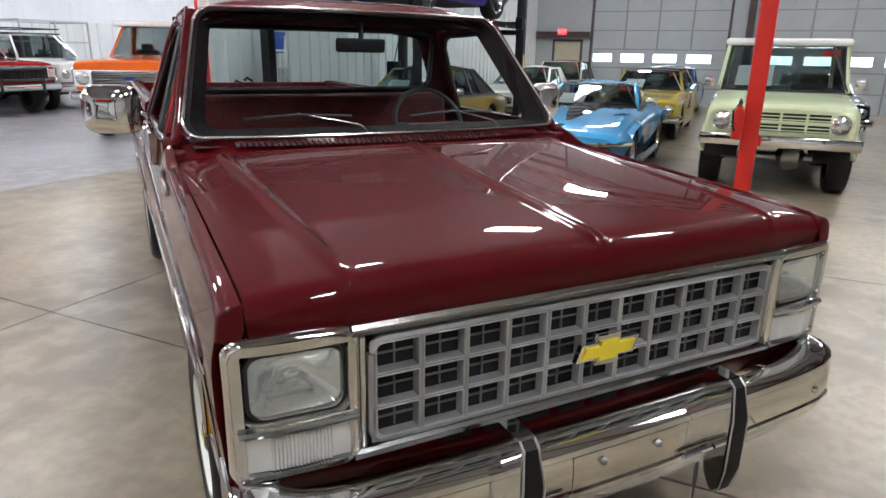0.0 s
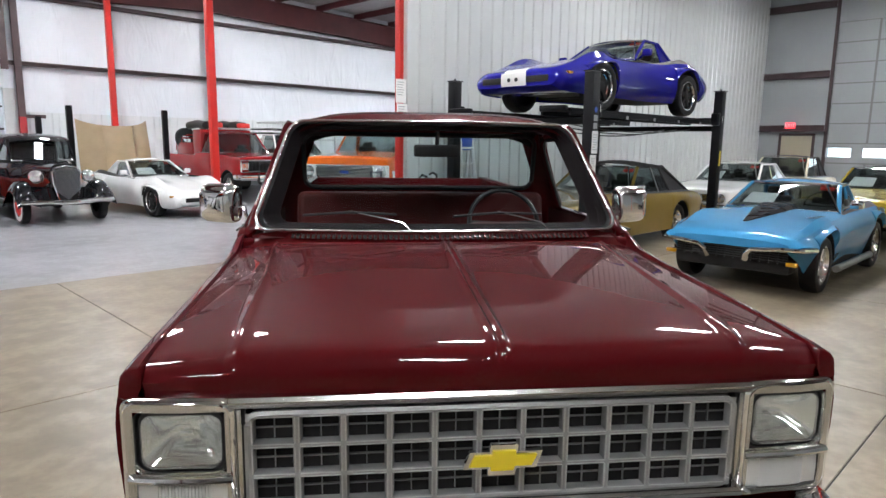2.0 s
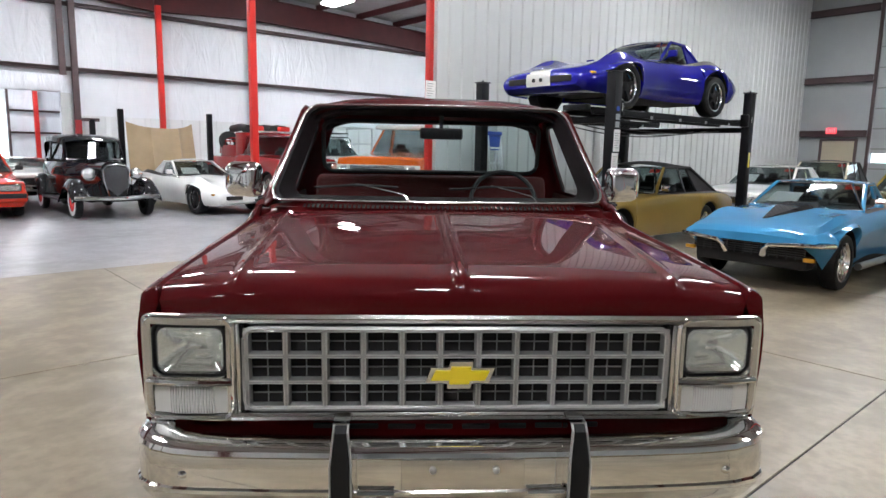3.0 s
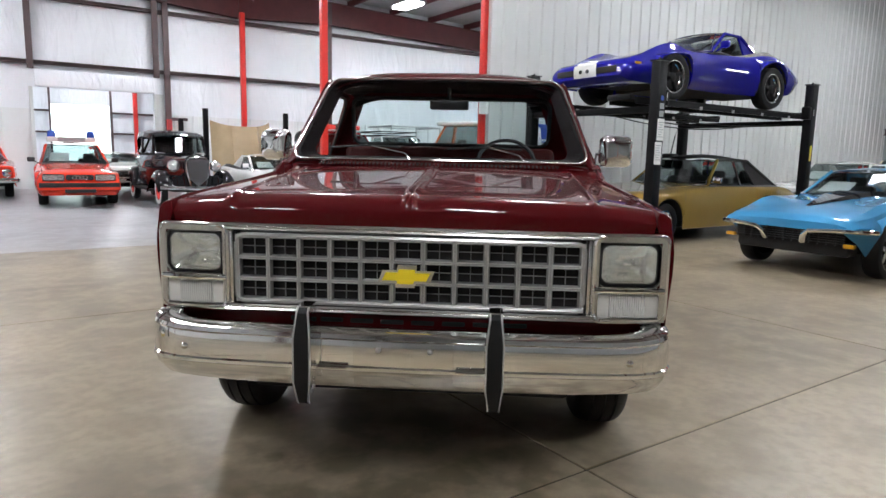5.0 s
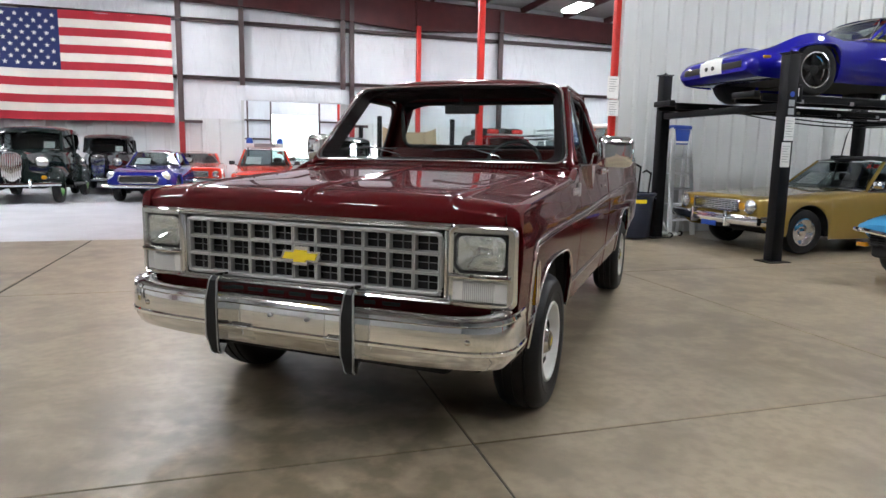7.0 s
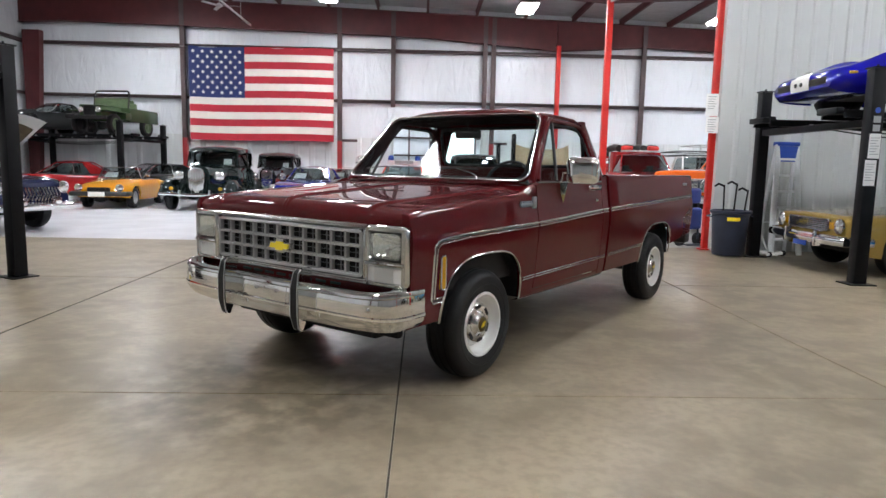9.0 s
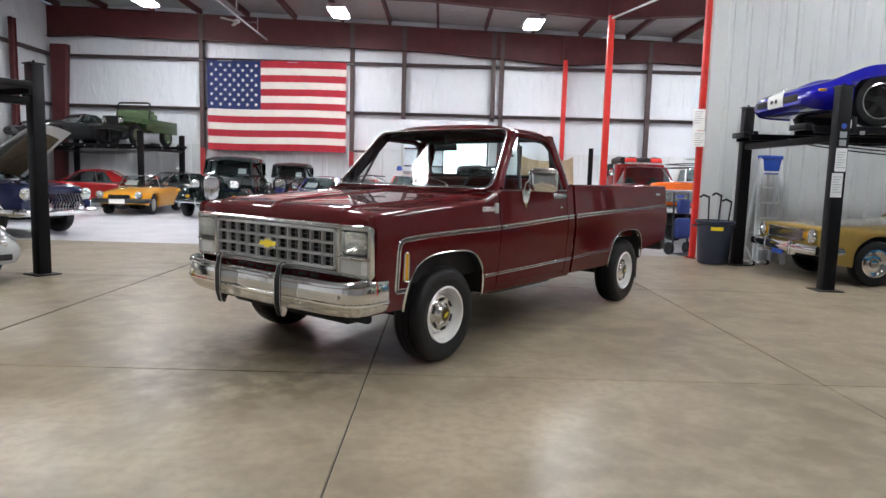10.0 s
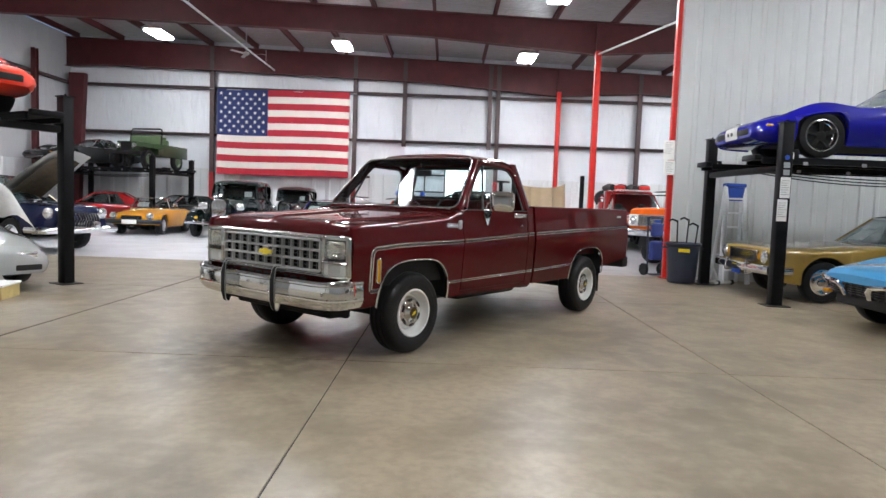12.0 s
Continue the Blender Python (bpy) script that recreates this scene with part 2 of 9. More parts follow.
def tube(bm, pts, r, seg=8, flat=1.0, close=False, caps=True, up=(0, 0, 1), mi=0):
    """A bar along points; flat squeezes it across its up direction."""
    pts = [Vector(p) for p in pts]
    rows, n = [], len(pts)
    for i, p in enumerate(pts):
        a, b = (pts[(i - 1) % n], pts[(i + 1) % n]) if close else (pts[max(i - 1, 0)], pts[min(i + 1, n - 1)])
        d = (b - a).normalized()
        u = Vector(up)
        if abs(d.dot(u)) > 0.95:
            u = Vector((1, 0, 0))
        s = d.cross(u).normalized()
        u = s.cross(d)
        rr = r[i] if isinstance(r, (list, tuple)) else r
        rows.append([p + s * (rr * math.cos(k * 2 * math.pi / seg)) + u * (rr * flat * math.sin(k * 2 * math.pi / seg)) for k in range(seg)])
    vv = sheet(bm, rows, close_u=close, close_v=True, mi=mi)
    if caps and not close:
        for ring in (vv[0], vv[-1]):
            bm.faces.new(ring).material_index = mi
    return vv


def lathe(bm, prof, seg=32, m=None, mi=0, axis="x", caps=False):
    """Turns (radius, along) round an axis."""
    rows = []
    for r, h in prof:
        ring = []
        for k in range(seg):
            a = 2 * math.pi * k / seg
            c, s = r * math.cos(a), r * math.sin(a)
            p = Vector((h, c, s)) if axis == "x" else Vector((c, h, s)) if axis == "y" else Vector((c, s, h))
            ring.append(m @ p if m is not None else p)
        rows.append(ring)
    vv = sheet(bm, rows, close_v=True, mi=mi)
    for ring, (r, h) in ((vv[0], prof[0]), (vv[-1], prof[-1])):
        if caps and r > 1e-4:
            bm.faces.new(ring).material_index = mi
    return vv


def prism(bm, outline, axis, a, b, mi=0):
    """An outline in the plane across an axis, drawn out from a to b."""
    def at(p, h):
        return (h, p[0], p[1]) if axis == "x" else (p[0], h, p[1]) if axis == "y" else (p[0], p[1], h)
    lo, hi = [bm.verts.new(at(p, a)) for p in outline], [bm.verts.new(at(p, b)) for p in outline]
    n = len(outline)
    for i in range(n):
        bm.faces.new([lo[i], lo[(i + 1) % n], hi[(i + 1) % n], hi[i]]).material_index = mi
    bm.faces.new(lo).material_index = mi
    bm.faces.new(list(reversed(hi))).material_index = mi


def rrect(x0, x1, z0, z1, r, seg=5):
    """Outline of a rectangle with rounded corners."""
    out = []
    for cx, cz, a0 in ((x1 - r, z1 - r, 0), (x0 + r, z1 - r, 90), (x0 + r, z0 + r, 180), (x1 - r, z0 + r, 270)):
        for k in range(seg + 1):
            a = radians(a0 + 90 * k / seg)
            out.append((cx + r * math.cos(a), cz + r * math.sin(a)))
    return out


def curve(pts):
    """A smooth function through (t, value) pairs, without overshoot."""
    t, v = np.array([p[0] for p in pts], float), np.array([p[1] for p in pts], float)
    if len(t) == 1:
        return lambda x: float(v[0])
    d = np.diff(v) / np.diff(t)
    s = np.zeros(len(t))
    s[0], s[-1] = d[0], d[-1]
    for i in range(1, len(t) - 1):
        s[i] = 0 if d[i - 1] * d[i] <= 0 else 2 * d[i - 1] * d[i] / (d[i - 1] + d[i])

    def f(x):
        x = min(max(x, t[0]), t[-1])
        i = min(max(int(np.searchsorted(t, x)) - 1, 0), len(t) - 2)
        h = t[i + 1] - t[i]
        u = (x - t[i]) / h
        return float((1 + 2 * u) * (1 - u) ** 2 * v[i] + u * (1 - u) ** 2 * h * s[i] + u * u * (3 - 2 * u) * v[i + 1] + u * u * (u - 1) * h * s[i + 1])
    return f


MESHES = {}

# ---- the hall ----
WEST, EAST, NORTH, SOUTH, ROOF = -12.75, 23.66, 22.0, -14.0, 7.35
PART_X, PART_Y = 7.62, 7.45       # the corner of the corrugated partition


def roof_z(x):
    """Top of the rafters: the roof falls gently towards the east."""
    return 7.258 - 0.03 * x


def wall_box(name, x0, x1, y0, y1, z0, z1, material, label):
    bm = bmesh.new()
    box(bm, x0, x1, y0, y1, z0, z1)
    return solid(name, bm, material, label, "wall", kind="structure")


# floor: joint filler below, slabs on it
bm = bmesh.new()
box(bm, WEST - 0.3, EAST + 0.3, SOUTH - 0.3, 44.0 + 12, -0.30, -0.005)
floor = solid("floor", bm, M["joint"], "sealed tan concrete floor with sawn joints", "floor", kind="structure")
xs = [WEST] + [-0.80 + 3.19 * i for i in range(-3, 8)] + [EAST]
ys = [SOUTH] + [3.87 * i for i in range(-3, 2)] + [7.74]
slab_cache = {}
WIDE = 4                          # the joint west of the pickup is wider than the rest
xs[WIDE:WIDE + 1] = [xs[WIDE] - 0.010, xs[WIDE] + 0.010]
for i in range(len(xs) - 1):
    for j in range(len(ys) - 1):
        w, d = round(xs[i + 1] - xs[i], 3), round(ys[j + 1] - ys[j], 3)
        if w < 0.1:
            continue
        if (w, d) not in slab_cache:
            b2 = bmesh.new()
            box(b2, 0.005, w - 0.005, 0.005, d - 0.005, -0.1, 0, bevel=0.003, seg=1)
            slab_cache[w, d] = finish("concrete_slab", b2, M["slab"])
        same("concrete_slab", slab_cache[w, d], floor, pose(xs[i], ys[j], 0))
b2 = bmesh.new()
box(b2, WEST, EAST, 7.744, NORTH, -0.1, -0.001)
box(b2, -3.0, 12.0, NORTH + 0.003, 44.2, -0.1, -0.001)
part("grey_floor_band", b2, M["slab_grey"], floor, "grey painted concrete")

# outer walls with insulation facing; the north wall opens into a second bay, whose end wall has an overhead door
DOOR_X0, DOOR_X1, DOOR_Z = 1.33, 4.78, 3.14
BAY_X0, BAY_X1, BAY_END = -3.0, 12.0, 44.0
wall_box("wall_north", WEST - 0.3, DOOR_X0, NORTH, NORTH + 0.2, 0, ROOF + 0.4, M["vinyl"], "white insulated metal building wall")
wall_box("wall_north", DOOR_X1, EAST + 0.3, NORTH, NORTH + 0.2, 0, ROOF + 0.4, M["vinyl"], "white insulated metal building wall")
wall_box("wall_north", DOOR_X0, DOOR_X1, NORTH, NORTH + 0.2, DOOR_Z, ROOF + 0.4, M["vinyl"], "white insulated wall over the wide opening")
wall_box("wall_bay_west", BAY_X0 - 0.2, BAY_X0, NORTH + 0.2, BAY_END, 0, ROOF + 0.4, M["vinyl"], "white insulated side wall of the second bay")
wall_box("wall_bay_east", BAY_X1, BAY_X1 + 0.2, NORTH + 0.2, BAY_END, 0, ROOF + 0.4, M["vinyl"], "white insulated side wall of the second bay")
wall_box("wall_bay_end", BAY_X0 - 0.2, 3.05, BAY_END, BAY_END + 0.2, 0, ROOF + 0.4, M["vinyl"], "white insulated end wall of the second bay")
wall_box("wall_bay_end", 6.2, BAY_X1 + 0.2, BAY_END, BAY_END + 0.2, 0, ROOF + 0.4, M["vinyl"], "white insulated end wall of the second bay")
wall_box("wall_bay_end", 3.05, 6.2, BAY_END, BAY_END + 0.2, 4.75, ROOF + 0.4, M["vinyl"], "white insulated wall over the overhead door")
wall_box("wall_west", WEST - 0.3, WEST, SOUTH, NORTH, 0, ROOF + 0.4, M["west_shade_vinyl"], "white insulated metal building wall, shade put into its colour")
# unseen south wall, its grey picked to cut bounced light on the pickup's front
wall_box("wall_south", WEST - 0.3, EAST + 0.3, SOUTH - 0.2, SOUTH, 0, ROOF + 0.4, M["door_panel"], "unseen closing wall, its grey chosen to cut bounced light")
# east wall with two overhead doors and a man door
E_DOORS = [(1.03, 5.36), (-4.6, -0.26)]
E_TOP = 5.55
bm = bmesh.new()
for y0, y1 in ((SOUTH, -4.6), (-0.26, 1.03), (5.36, PART_Y)):
    box(bm, EAST, EAST + 0.25, y0, y1, 0, E_TOP)
box(bm, EAST, EAST + 0.25, SOUTH, PART_Y, E_TOP, ROOF + 0.4)
solid("wall_east", bm, M["door_panel"], "pale grey metal end wall with door openings", "wall", kind="structure")
wall_box("wall_east", EAST, EAST + 0.25, PART_Y, NORTH, 0, ROOF + 0.4, M["vinyl"], "white insulated end wall")

# corrugated partition: trapezoid ribs run upwards
def ribbed(name, p0, p1, depth, z0, z1, pitch, material, label, side):
    """A ribbed metal wall from p0 to p1; ribs on the given side."""
    bm = bmesh.new()
    p0, p1 = Vector((*p0, 0)), Vector((*p1, 0))
    d = (p1 - p0)
    length = d.length
    d.normalize()
    nrm = Vector((-d.y, d.x, 0)) * side
    n = int(length / pitch)
    pts = []
    for k in range(n):
        a = k * pitch
        pts += [(a, 0), (a + pitch * 0.62, 0), (a + pitch * 0.70, 0.026), (a + pitch * 0.92, 0.026)]
    pts.append((length, 0))
    front = [p0 + d * a + nrm * h for a, h in pts]
    back = [p0 + d * a - nrm * depth for a, h in pts]

    def lifted(line, top):
        return [Vector((p.x, p.y, (roof_z(p.x) + 0.25 if z1 is None else z1) if top else z0)) for p in line]
    rows = [lifted(front, False), lifted(front, True)]
    rows2 = [lifted(back, False), lifted(back, True)]
    sheet(bm, rows)
    sheet(bm, rows2)
    for i in (0, 1):
        sheet(bm, [rows[i], rows2[i]])
    sheet(bm, [[rows[0][0], rows[1][0]], [rows2[0][0], rows2[1][0]]])
    sheet(bm, [[rows[0][-1], rows[1][-1]], [rows2[0][-1], rows2[1][-1]]])
    return solid(name, bm, material, label, "wall", kind="structure", sharp=20)


ribbed("wall_partition", (PART_X + 0.10, PART_Y), (EAST - 0.02, PART_Y), 0.2, 0, None, 0.305, M["panel"], "pale grey ribbed metal partition wall", -1)
ribbed("wall_liner", (WEST + 0.02, NORTH - 0.004), (1.3, NORTH - 0.004), 0.003, 0, 2.45, 0.61, M["liner"], "pale ribbed metal liner along the wall foot", -1)
ribbed("wall_liner", (5.0, NORTH - 0.004), (EAST - 0.02, NORTH - 0.004), 0.003, 0, 2.45, 0.61, M["liner"], "pale ribbed metal liner along the wall foot", -1)
ribbed("wall_liner", (WEST + 0.004, NORTH - 0.02), (WEST + 0.004, SOUTH), 0.003, 0, 2.45, 0.61, M["liner"], "pale ribbed metal liner along the wall foot", 1)

# partition end trim
bm = bmesh.new()
box(bm, PART_X + 0.02, PART_X + 0.11, PART_Y - 0.03, PART_Y + 0.22, 0, ROOF)
solid("trim", bm, M["panel"], "white end trim of the partition", "trim", kind="structure")

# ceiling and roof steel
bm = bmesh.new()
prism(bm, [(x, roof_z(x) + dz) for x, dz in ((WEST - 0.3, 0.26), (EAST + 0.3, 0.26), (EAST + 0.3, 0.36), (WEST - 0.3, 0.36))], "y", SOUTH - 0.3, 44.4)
solid("ceiling", bm, M["roof_vinyl"], "pale grey insulated roof underside, dimmed in its colour", "ceiling", kind="structure")


def channel(name, x0, x1, y0, y1, z0, z1, axis, material, label, category="beam", group=""):
    """An I or C shaped steel member: two flanges and a web along an axis."""
    bm = bmesh.new()
    t = 0.014
    if axis == "x":
        box(bm, x0, x1, y0, y1, z1 - t, z1)
        box(bm, x0, x1, y0, y1, z0, z0 + t)
        c = (y0 + y1) / 2
        box(bm, x0, x1, c - t / 2, c + t / 2, z0 + t, z1 - t)
    elif axis == "y":
        box(bm, x0, x1, y0, y1, z1 - t, z1)
        box(bm, x0, x1, y0, y1, z0, z0 + t)
        c = (x0 + x1) / 2
        box(bm, c - t / 2, c + t / 2, y0, y1, z0 + t, z1 - t)
    else:
        box(bm, x0, x1, y0, y0 + t, z0, z1)
        box(bm, x0, x1, y1 - t, y1, z0, z1)
        c = (x0 + x1) / 2
        box(bm, c - t / 2, c + t / 2, y0 + t, y1 - t, z0, z1)
    return solid(name, bm, material, label, category, group, kind="structure")


RAFTER_FOOT = [(WEST, 6.62), (-11.2, 6.70), (-6.3, 6.62), (-0.9, 6.50), (2.4, 6.42), (PART_X - 0.02, 6.05), (11.0, 6.26), (17.0, 6.10), (EAST, 5.80)]


def rafter(y, drop, x_end):
    """A tapered plate rafter, deepest over the inner columns: web, two flanges and stiffeners."""
    bm = bmesh.new()
    line = [(x, z - drop) for x, z in RAFTER_FOOT if x <= x_end]
    prism(bm, [(x, z + 0.013) for x, z in line] + [(x, roof_z(x) - 0.013) for x, z in reversed(line)], "y", y - 0.006, y + 0.006)
    prism(bm, line + [(x, z + 0.014) for x, z in reversed(line)], "y", y - 0.13, y + 0.13)
    prism(bm, [(line[0][0], roof_z(line[0][0]) - 0.014), (line[-1][0], roof_z(line[-1][0]) - 0.014), (line[-1][0], roof_z(line[-1][0])), (line[0][0], roof_z(line[0][0]))], "y", y - 0.13, y + 0.13)
    for x, z in line[5:6]:
        box(bm, x - 0.006, x + 0.006, y - 0.12, y + 0.12, z + 0.016, roof_z(x) - 0.016)
    solid("rafter", bm, M["oxide"], "tapered red oxide steel roof rafter", "beam", "rafters", "structure")


for y, drop in ((21.72, 0.16), (14.9, 0.0), (7.62, 0.0), (0.0, 0.0), (-7.4, 0.0)):
    rafter(y, drop, PART_X if y == 7.62 else EAST)
x = 2.6 - 8 * 1.87
while x < EAST:
    if x > WEST + 0.2:
        channel("purlin", x - 0.045, x + 0.045, SOUTH, NORTH, roof_z(x) + 0.003, roof_z(x) + 0.225, "y", M["oxide"], "red oxide steel roof purlin", group="purlins")
    x += 1.87
for z in (3.85, 5.78):
    channel("girt", WEST, EAST, NORTH - 0.2, NORTH - 0.01, z - 0.055, z + 0.055, "x", M["brown_steel"], "dark brown steel wall girt", group="girts")
    channel("girt", WEST + 0.01, WEST + 0.2, SOUTH, NORTH - 0.25, z - 0.055, z + 0.055, "y", M["brown_steel"], "dark brown steel wall girt", group="girts")
for x in (-6.69, -0.75, 1.3, 4.84, 5.17, 11.03):
    channel("wall_post", x - 0.085, x + 0.085, NORTH - 0.36, NORTH - 0.205, 3.64 if x in (1.3, 4.84) else 0, roof_z(x), "z", M["brown_steel"], "dark brown steel wall post", group="wall posts")
    if x in (-6.69, -0.75, 5.17):
        bm = bmesh.new()
        box(bm, x - 0.09, x + 0.09, NORTH - 0.365, NORTH - 0.2, 0, 2.3, bevel=0.004, seg=1)
        solid("post_guard", bm, M["dull_red"], "red painted steel post foot", "post", "post guards", "structure")
for y in (19.2, 14.9, 7.5, 0.0, -7.4):
    channel("wall_post", WEST + 0.21, WEST + (0.36 if y > 15 else 0.55), y - 0.12, y + 0.12, 0, 6.6, "z", M["oxide"], "red oxide frame column against the wall", group="wall posts")
bm = bmesh.new()
prism(bm, [(WEST + 0.21, 0), (WEST + 0.55, 0), (WEST + 0.85, 6.16), (WEST + 0.21, 6.16)], "y", NORTH - 0.5, NORTH - 0.21)
solid("wall_post", bm, M["oxide"], "tapered red oxide corner column", "post", "wall posts", "structure")


# end wall of the second bay: girts, door posts
for z in (2.17, 3.44):
    for x0, x1 in ((BAY_X0, 2.93), (6.32, BAY_X1)):
        channel("girt", x0, x1, BAY_END - 0.2, BAY_END - 0.01, z - 0.055, z + 0.055, "x", M["brown_steel"], "dark brown steel wall girt", group="girts")
for x in (1.45, 2.98, 6.27):
    channel("wall_post", x - 0.055, x + 0.055, BAY_END - 0.36, BAY_END - 0.205, 0, 5.5, "z", M["brown_steel"], "dark brown steel wall post", group="wall posts")
for x in (5.5, -0.35):
    bm = bmesh.new()
    box(bm, x - 0.32, x + 0.28, NORTH - 0.30, NORTH - 0.205, 2.27, 2.37, bevel=0.004, seg=1)
    solid("wall_bracket", bm, M["brown_steel"], "short dark steel bracket arm on the wall", "bracket", "wall brackets")


def pipe_column(x, y, r, z1, label):
    c = thing("steel_column", pose(x, y, 0), label, "column", "red columns")
    c["kind"] = "structure"
    b = bmesh.new()
    box(b, -r, r, -r, r, 0.018, z1, bevel=0.018, seg=3)
    part("shaft", b, M["red_steel"], c)
    b = bmesh.new()
    box(b, -r - 0.05, r + 0.05, -r - 0.05, r + 0.05, 0, 0.018, bevel=0.004, seg=1)
    part("base_plate", b, M["red_steel"], c)
    return c


pipe_column(PART_X - 0.01, PART_Y + 0.13, 0.06, 6.04, "bright red painted steel column at the partition end")
pipe_column(PART_X - 0.05, 14.4, 0.085, 6.04, "bright red painted steel column under the rafter")
pipe_column(PART_X, 21.4, 0.085, 6.04, "bright red painted steel column near the wall")
pipe_column(PART_X + 0.05, -0.02, 0.085, 6.04, "bright red painted steel column with a fire extinguisher")
pipe_column(PART_X, 36.2, 0.12, 6.9, "bright red painted steel column in the second bay")
pipe_column(PART_X, 43.5, 0.12, 6.9, "bright red painted steel column in the second bay")
pipe_column(PART_X, -7.4, 0.085, 6.04, "bright red painted steel column")

# overhead door at the end of the second bay, raised, bright yard behind
bm = bmesh.new()
box(bm, 3.05, 6.2, BAY_END + 0.03, BAY_END + 0.08, 3.85, 4.75)
box(bm, 3.05, 6.2, BAY_END + 0.015, BAY_END + 0.03, 3.85, 3.90)
solid("door_1", bm, M["vinyl"], "raised white sectional overhead door", "door", kind="structure")
bm = bmesh.new()
box(bm, DOOR_X0 - 0.10, DOOR_X0, NORTH - 0.09, NORTH - 0.002, 0, 3.12)
box(bm, DOOR_X1, DOOR_X1 + 0.30, NORTH - 0.09, NORTH - 0.002, 0, 3.12)
solid("door_frame", bm, M["panel"], "white boxed jambs of the wide opening", "door frame", kind="structure")
bm = bmesh.new()
box(bm, 1.39, 4.75, NORTH - 0.42, NORTH - 0.22, 3.12, 3.62, bevel=0.01)
solid("trim", bm, M["vinyl"], "white boxed header above the wide opening", "trim", kind="structure")
bm = bmesh.new()
sheet(bm, [[(-8, 53.0, -0.3), (22, 53.0, -0.3)], [(-8, 53.0, 10), (22, 53.0, 10)]])
solid("backdrop", bm, M["daylight"], "bright green and white yard in daylight", "backdrop", kind="structure")

# east overhead doors: sections, one row of lights
for di, (y0, y1) in enumerate(E_DOORS):
    d = thing("door_%d" % (di + 2), pose(EAST + 0.06, 0, 0), "closed grey sectional overhead door with a row of small windows", "door", "overhead doors")
    d["kind"] = "structure"
    nsec, hsec = 9, E_TOP / 9
    for k in range(nsec):
        z0 = k * hsec
        b = bmesh.new()
        wins = [(y0 + 0.42 + i * 1.08, y0 + 0.42 + i * 1.08 + 0.76) for i in range(4)] if k == 2 else []
        if wins:
            box(b, 0, 0.05, y0, y1, z0, z0 + 0.20)
            box(b, 0, 0.05, y0, y1, z0 + 0.47, z0 + hsec)
            edges = [y0] + [e for w in wins for e in w] + [y1]
            for a, c in zip(edges[::2], edges[1::2]):
                box(b, 0, 0.05, a, c, z0 + 0.20, z0 + 0.47)
        else:
            box(b, 0, 0.05, y0, y1, z0, z0 + hsec, bevel=0.003, seg=1)
        box(b, -0.006, 0, y0, y1, z0 + hsec - 0.05, z0 + hsec - 0.03)
        part("section", b, M["door_panel"], d)
        b = bmesh.new()
        box(b, -0.010, -0.001, y0, y1, z0 + hsec - 0.018, z0 + hsec + 0.018)
        part("section_joint", b, M["argent"], d)
        for i in range(1, 4):
            if not wins:
                yy = y0 + (y1 - y0) * i / 4
                b = bmesh.new()
                box(b, -0.018, -0.002, yy - 0.03, yy + 0.03, z0 + 0.02, z0 + hsec - 0.02)
                part("stile", b, M["argent"], d)
        for a, c in wins:
            b = bmesh.new()
            box(b, 0.02, 0.03, a, c, z0 + 0.20, z0 + 0.47)
            part("pane", b, M["glass"], d).visible_shadow = False
    b = bmesh.new()
    for yy in (y0 - 0.09, y1 + 0.01):
        box(b, -0.16, -0.065, yy, yy + 0.08, 0, ROOF)
    part("track", b, M["brown_steel"], d)
bm = bmesh.new()
sheet(bm, [[(EAST + 6, -20, -1), (EAST + 6, 20, -1)], [(EAST + 6, -20, 9), (EAST + 6, 20, 9)]])
solid("backdrop", bm, M["daylight_w"], "bright overcast daylight outside", "backdrop", kind="structure")
for z in (2.32, 4.0, 6.1):
    channel("girt", EAST - 0.2, EAST - 0.005, 5.46, PART_Y - 0.03, z - 0.1, z + 0.1, "y", M["brown_steel"], "dark brown steel wall girt", group="girts")
channel("wall_post", EAST - 0.22, EAST - 0.01, 0.28, 0.5, 0, 6.6, "z", M["brown_steel"], "dark steel post between the doors", group="wall posts")
# man door and its sign
d = thing("door_4", pose(EAST - 0.01, 6.25, 0), "closed tan steel man door", "door")
d["kind"] = "structure"
b = bmesh.new()
box(b, -0.05, -0.005, -0.46, 0.46, 0.01, 2.08, bevel=0.004, seg=1)
part("leaf", b, mat("tan_door_paint", (0.42, 0.37, 0.27), rough=0.5), d)
b = bmesh.new()
for a, c in ((-0.54, -0.465), (0.465, 0.54)):
    box(b, -0.07, 0, a, c, 0, 2.16)
box(b, -0.07, 0, -0.465, 0.465, 2.085, 2.16)
part("frame", b, M["brown_steel"], d)
b = bmesh.new()
tube(b, [(-0.09, -0.38, 1.0), (-0.09, -0.25, 1.0)], 0.012)
part("door_handle", b, M["steel"], d)
ex = thing("exit_sign", pose(EAST - 0.22, 6.43, 2.41), "small lit red exit sign on the wall girt", "sign")
b = bmesh.new()
box(b, -0.03, 0.03, -0.15, 0.15, -0.09, 0.09, bevel=0.01)
part("case", b, M["exit"], ex)
cu = bpy.data.curves.new("letters", "FONT")
cu.body, cu.size, cu.extrude, cu.align_x, cu.align_y = "EXIT", 0.15, 0.002, "CENTER", "CENTER"
tx = new("letters", cu)
tx.parent, tx.matrix_basis = ex, pose(-0.034, 0, 0, 90, 0, -90)
cu.materials.append(M["paper"])

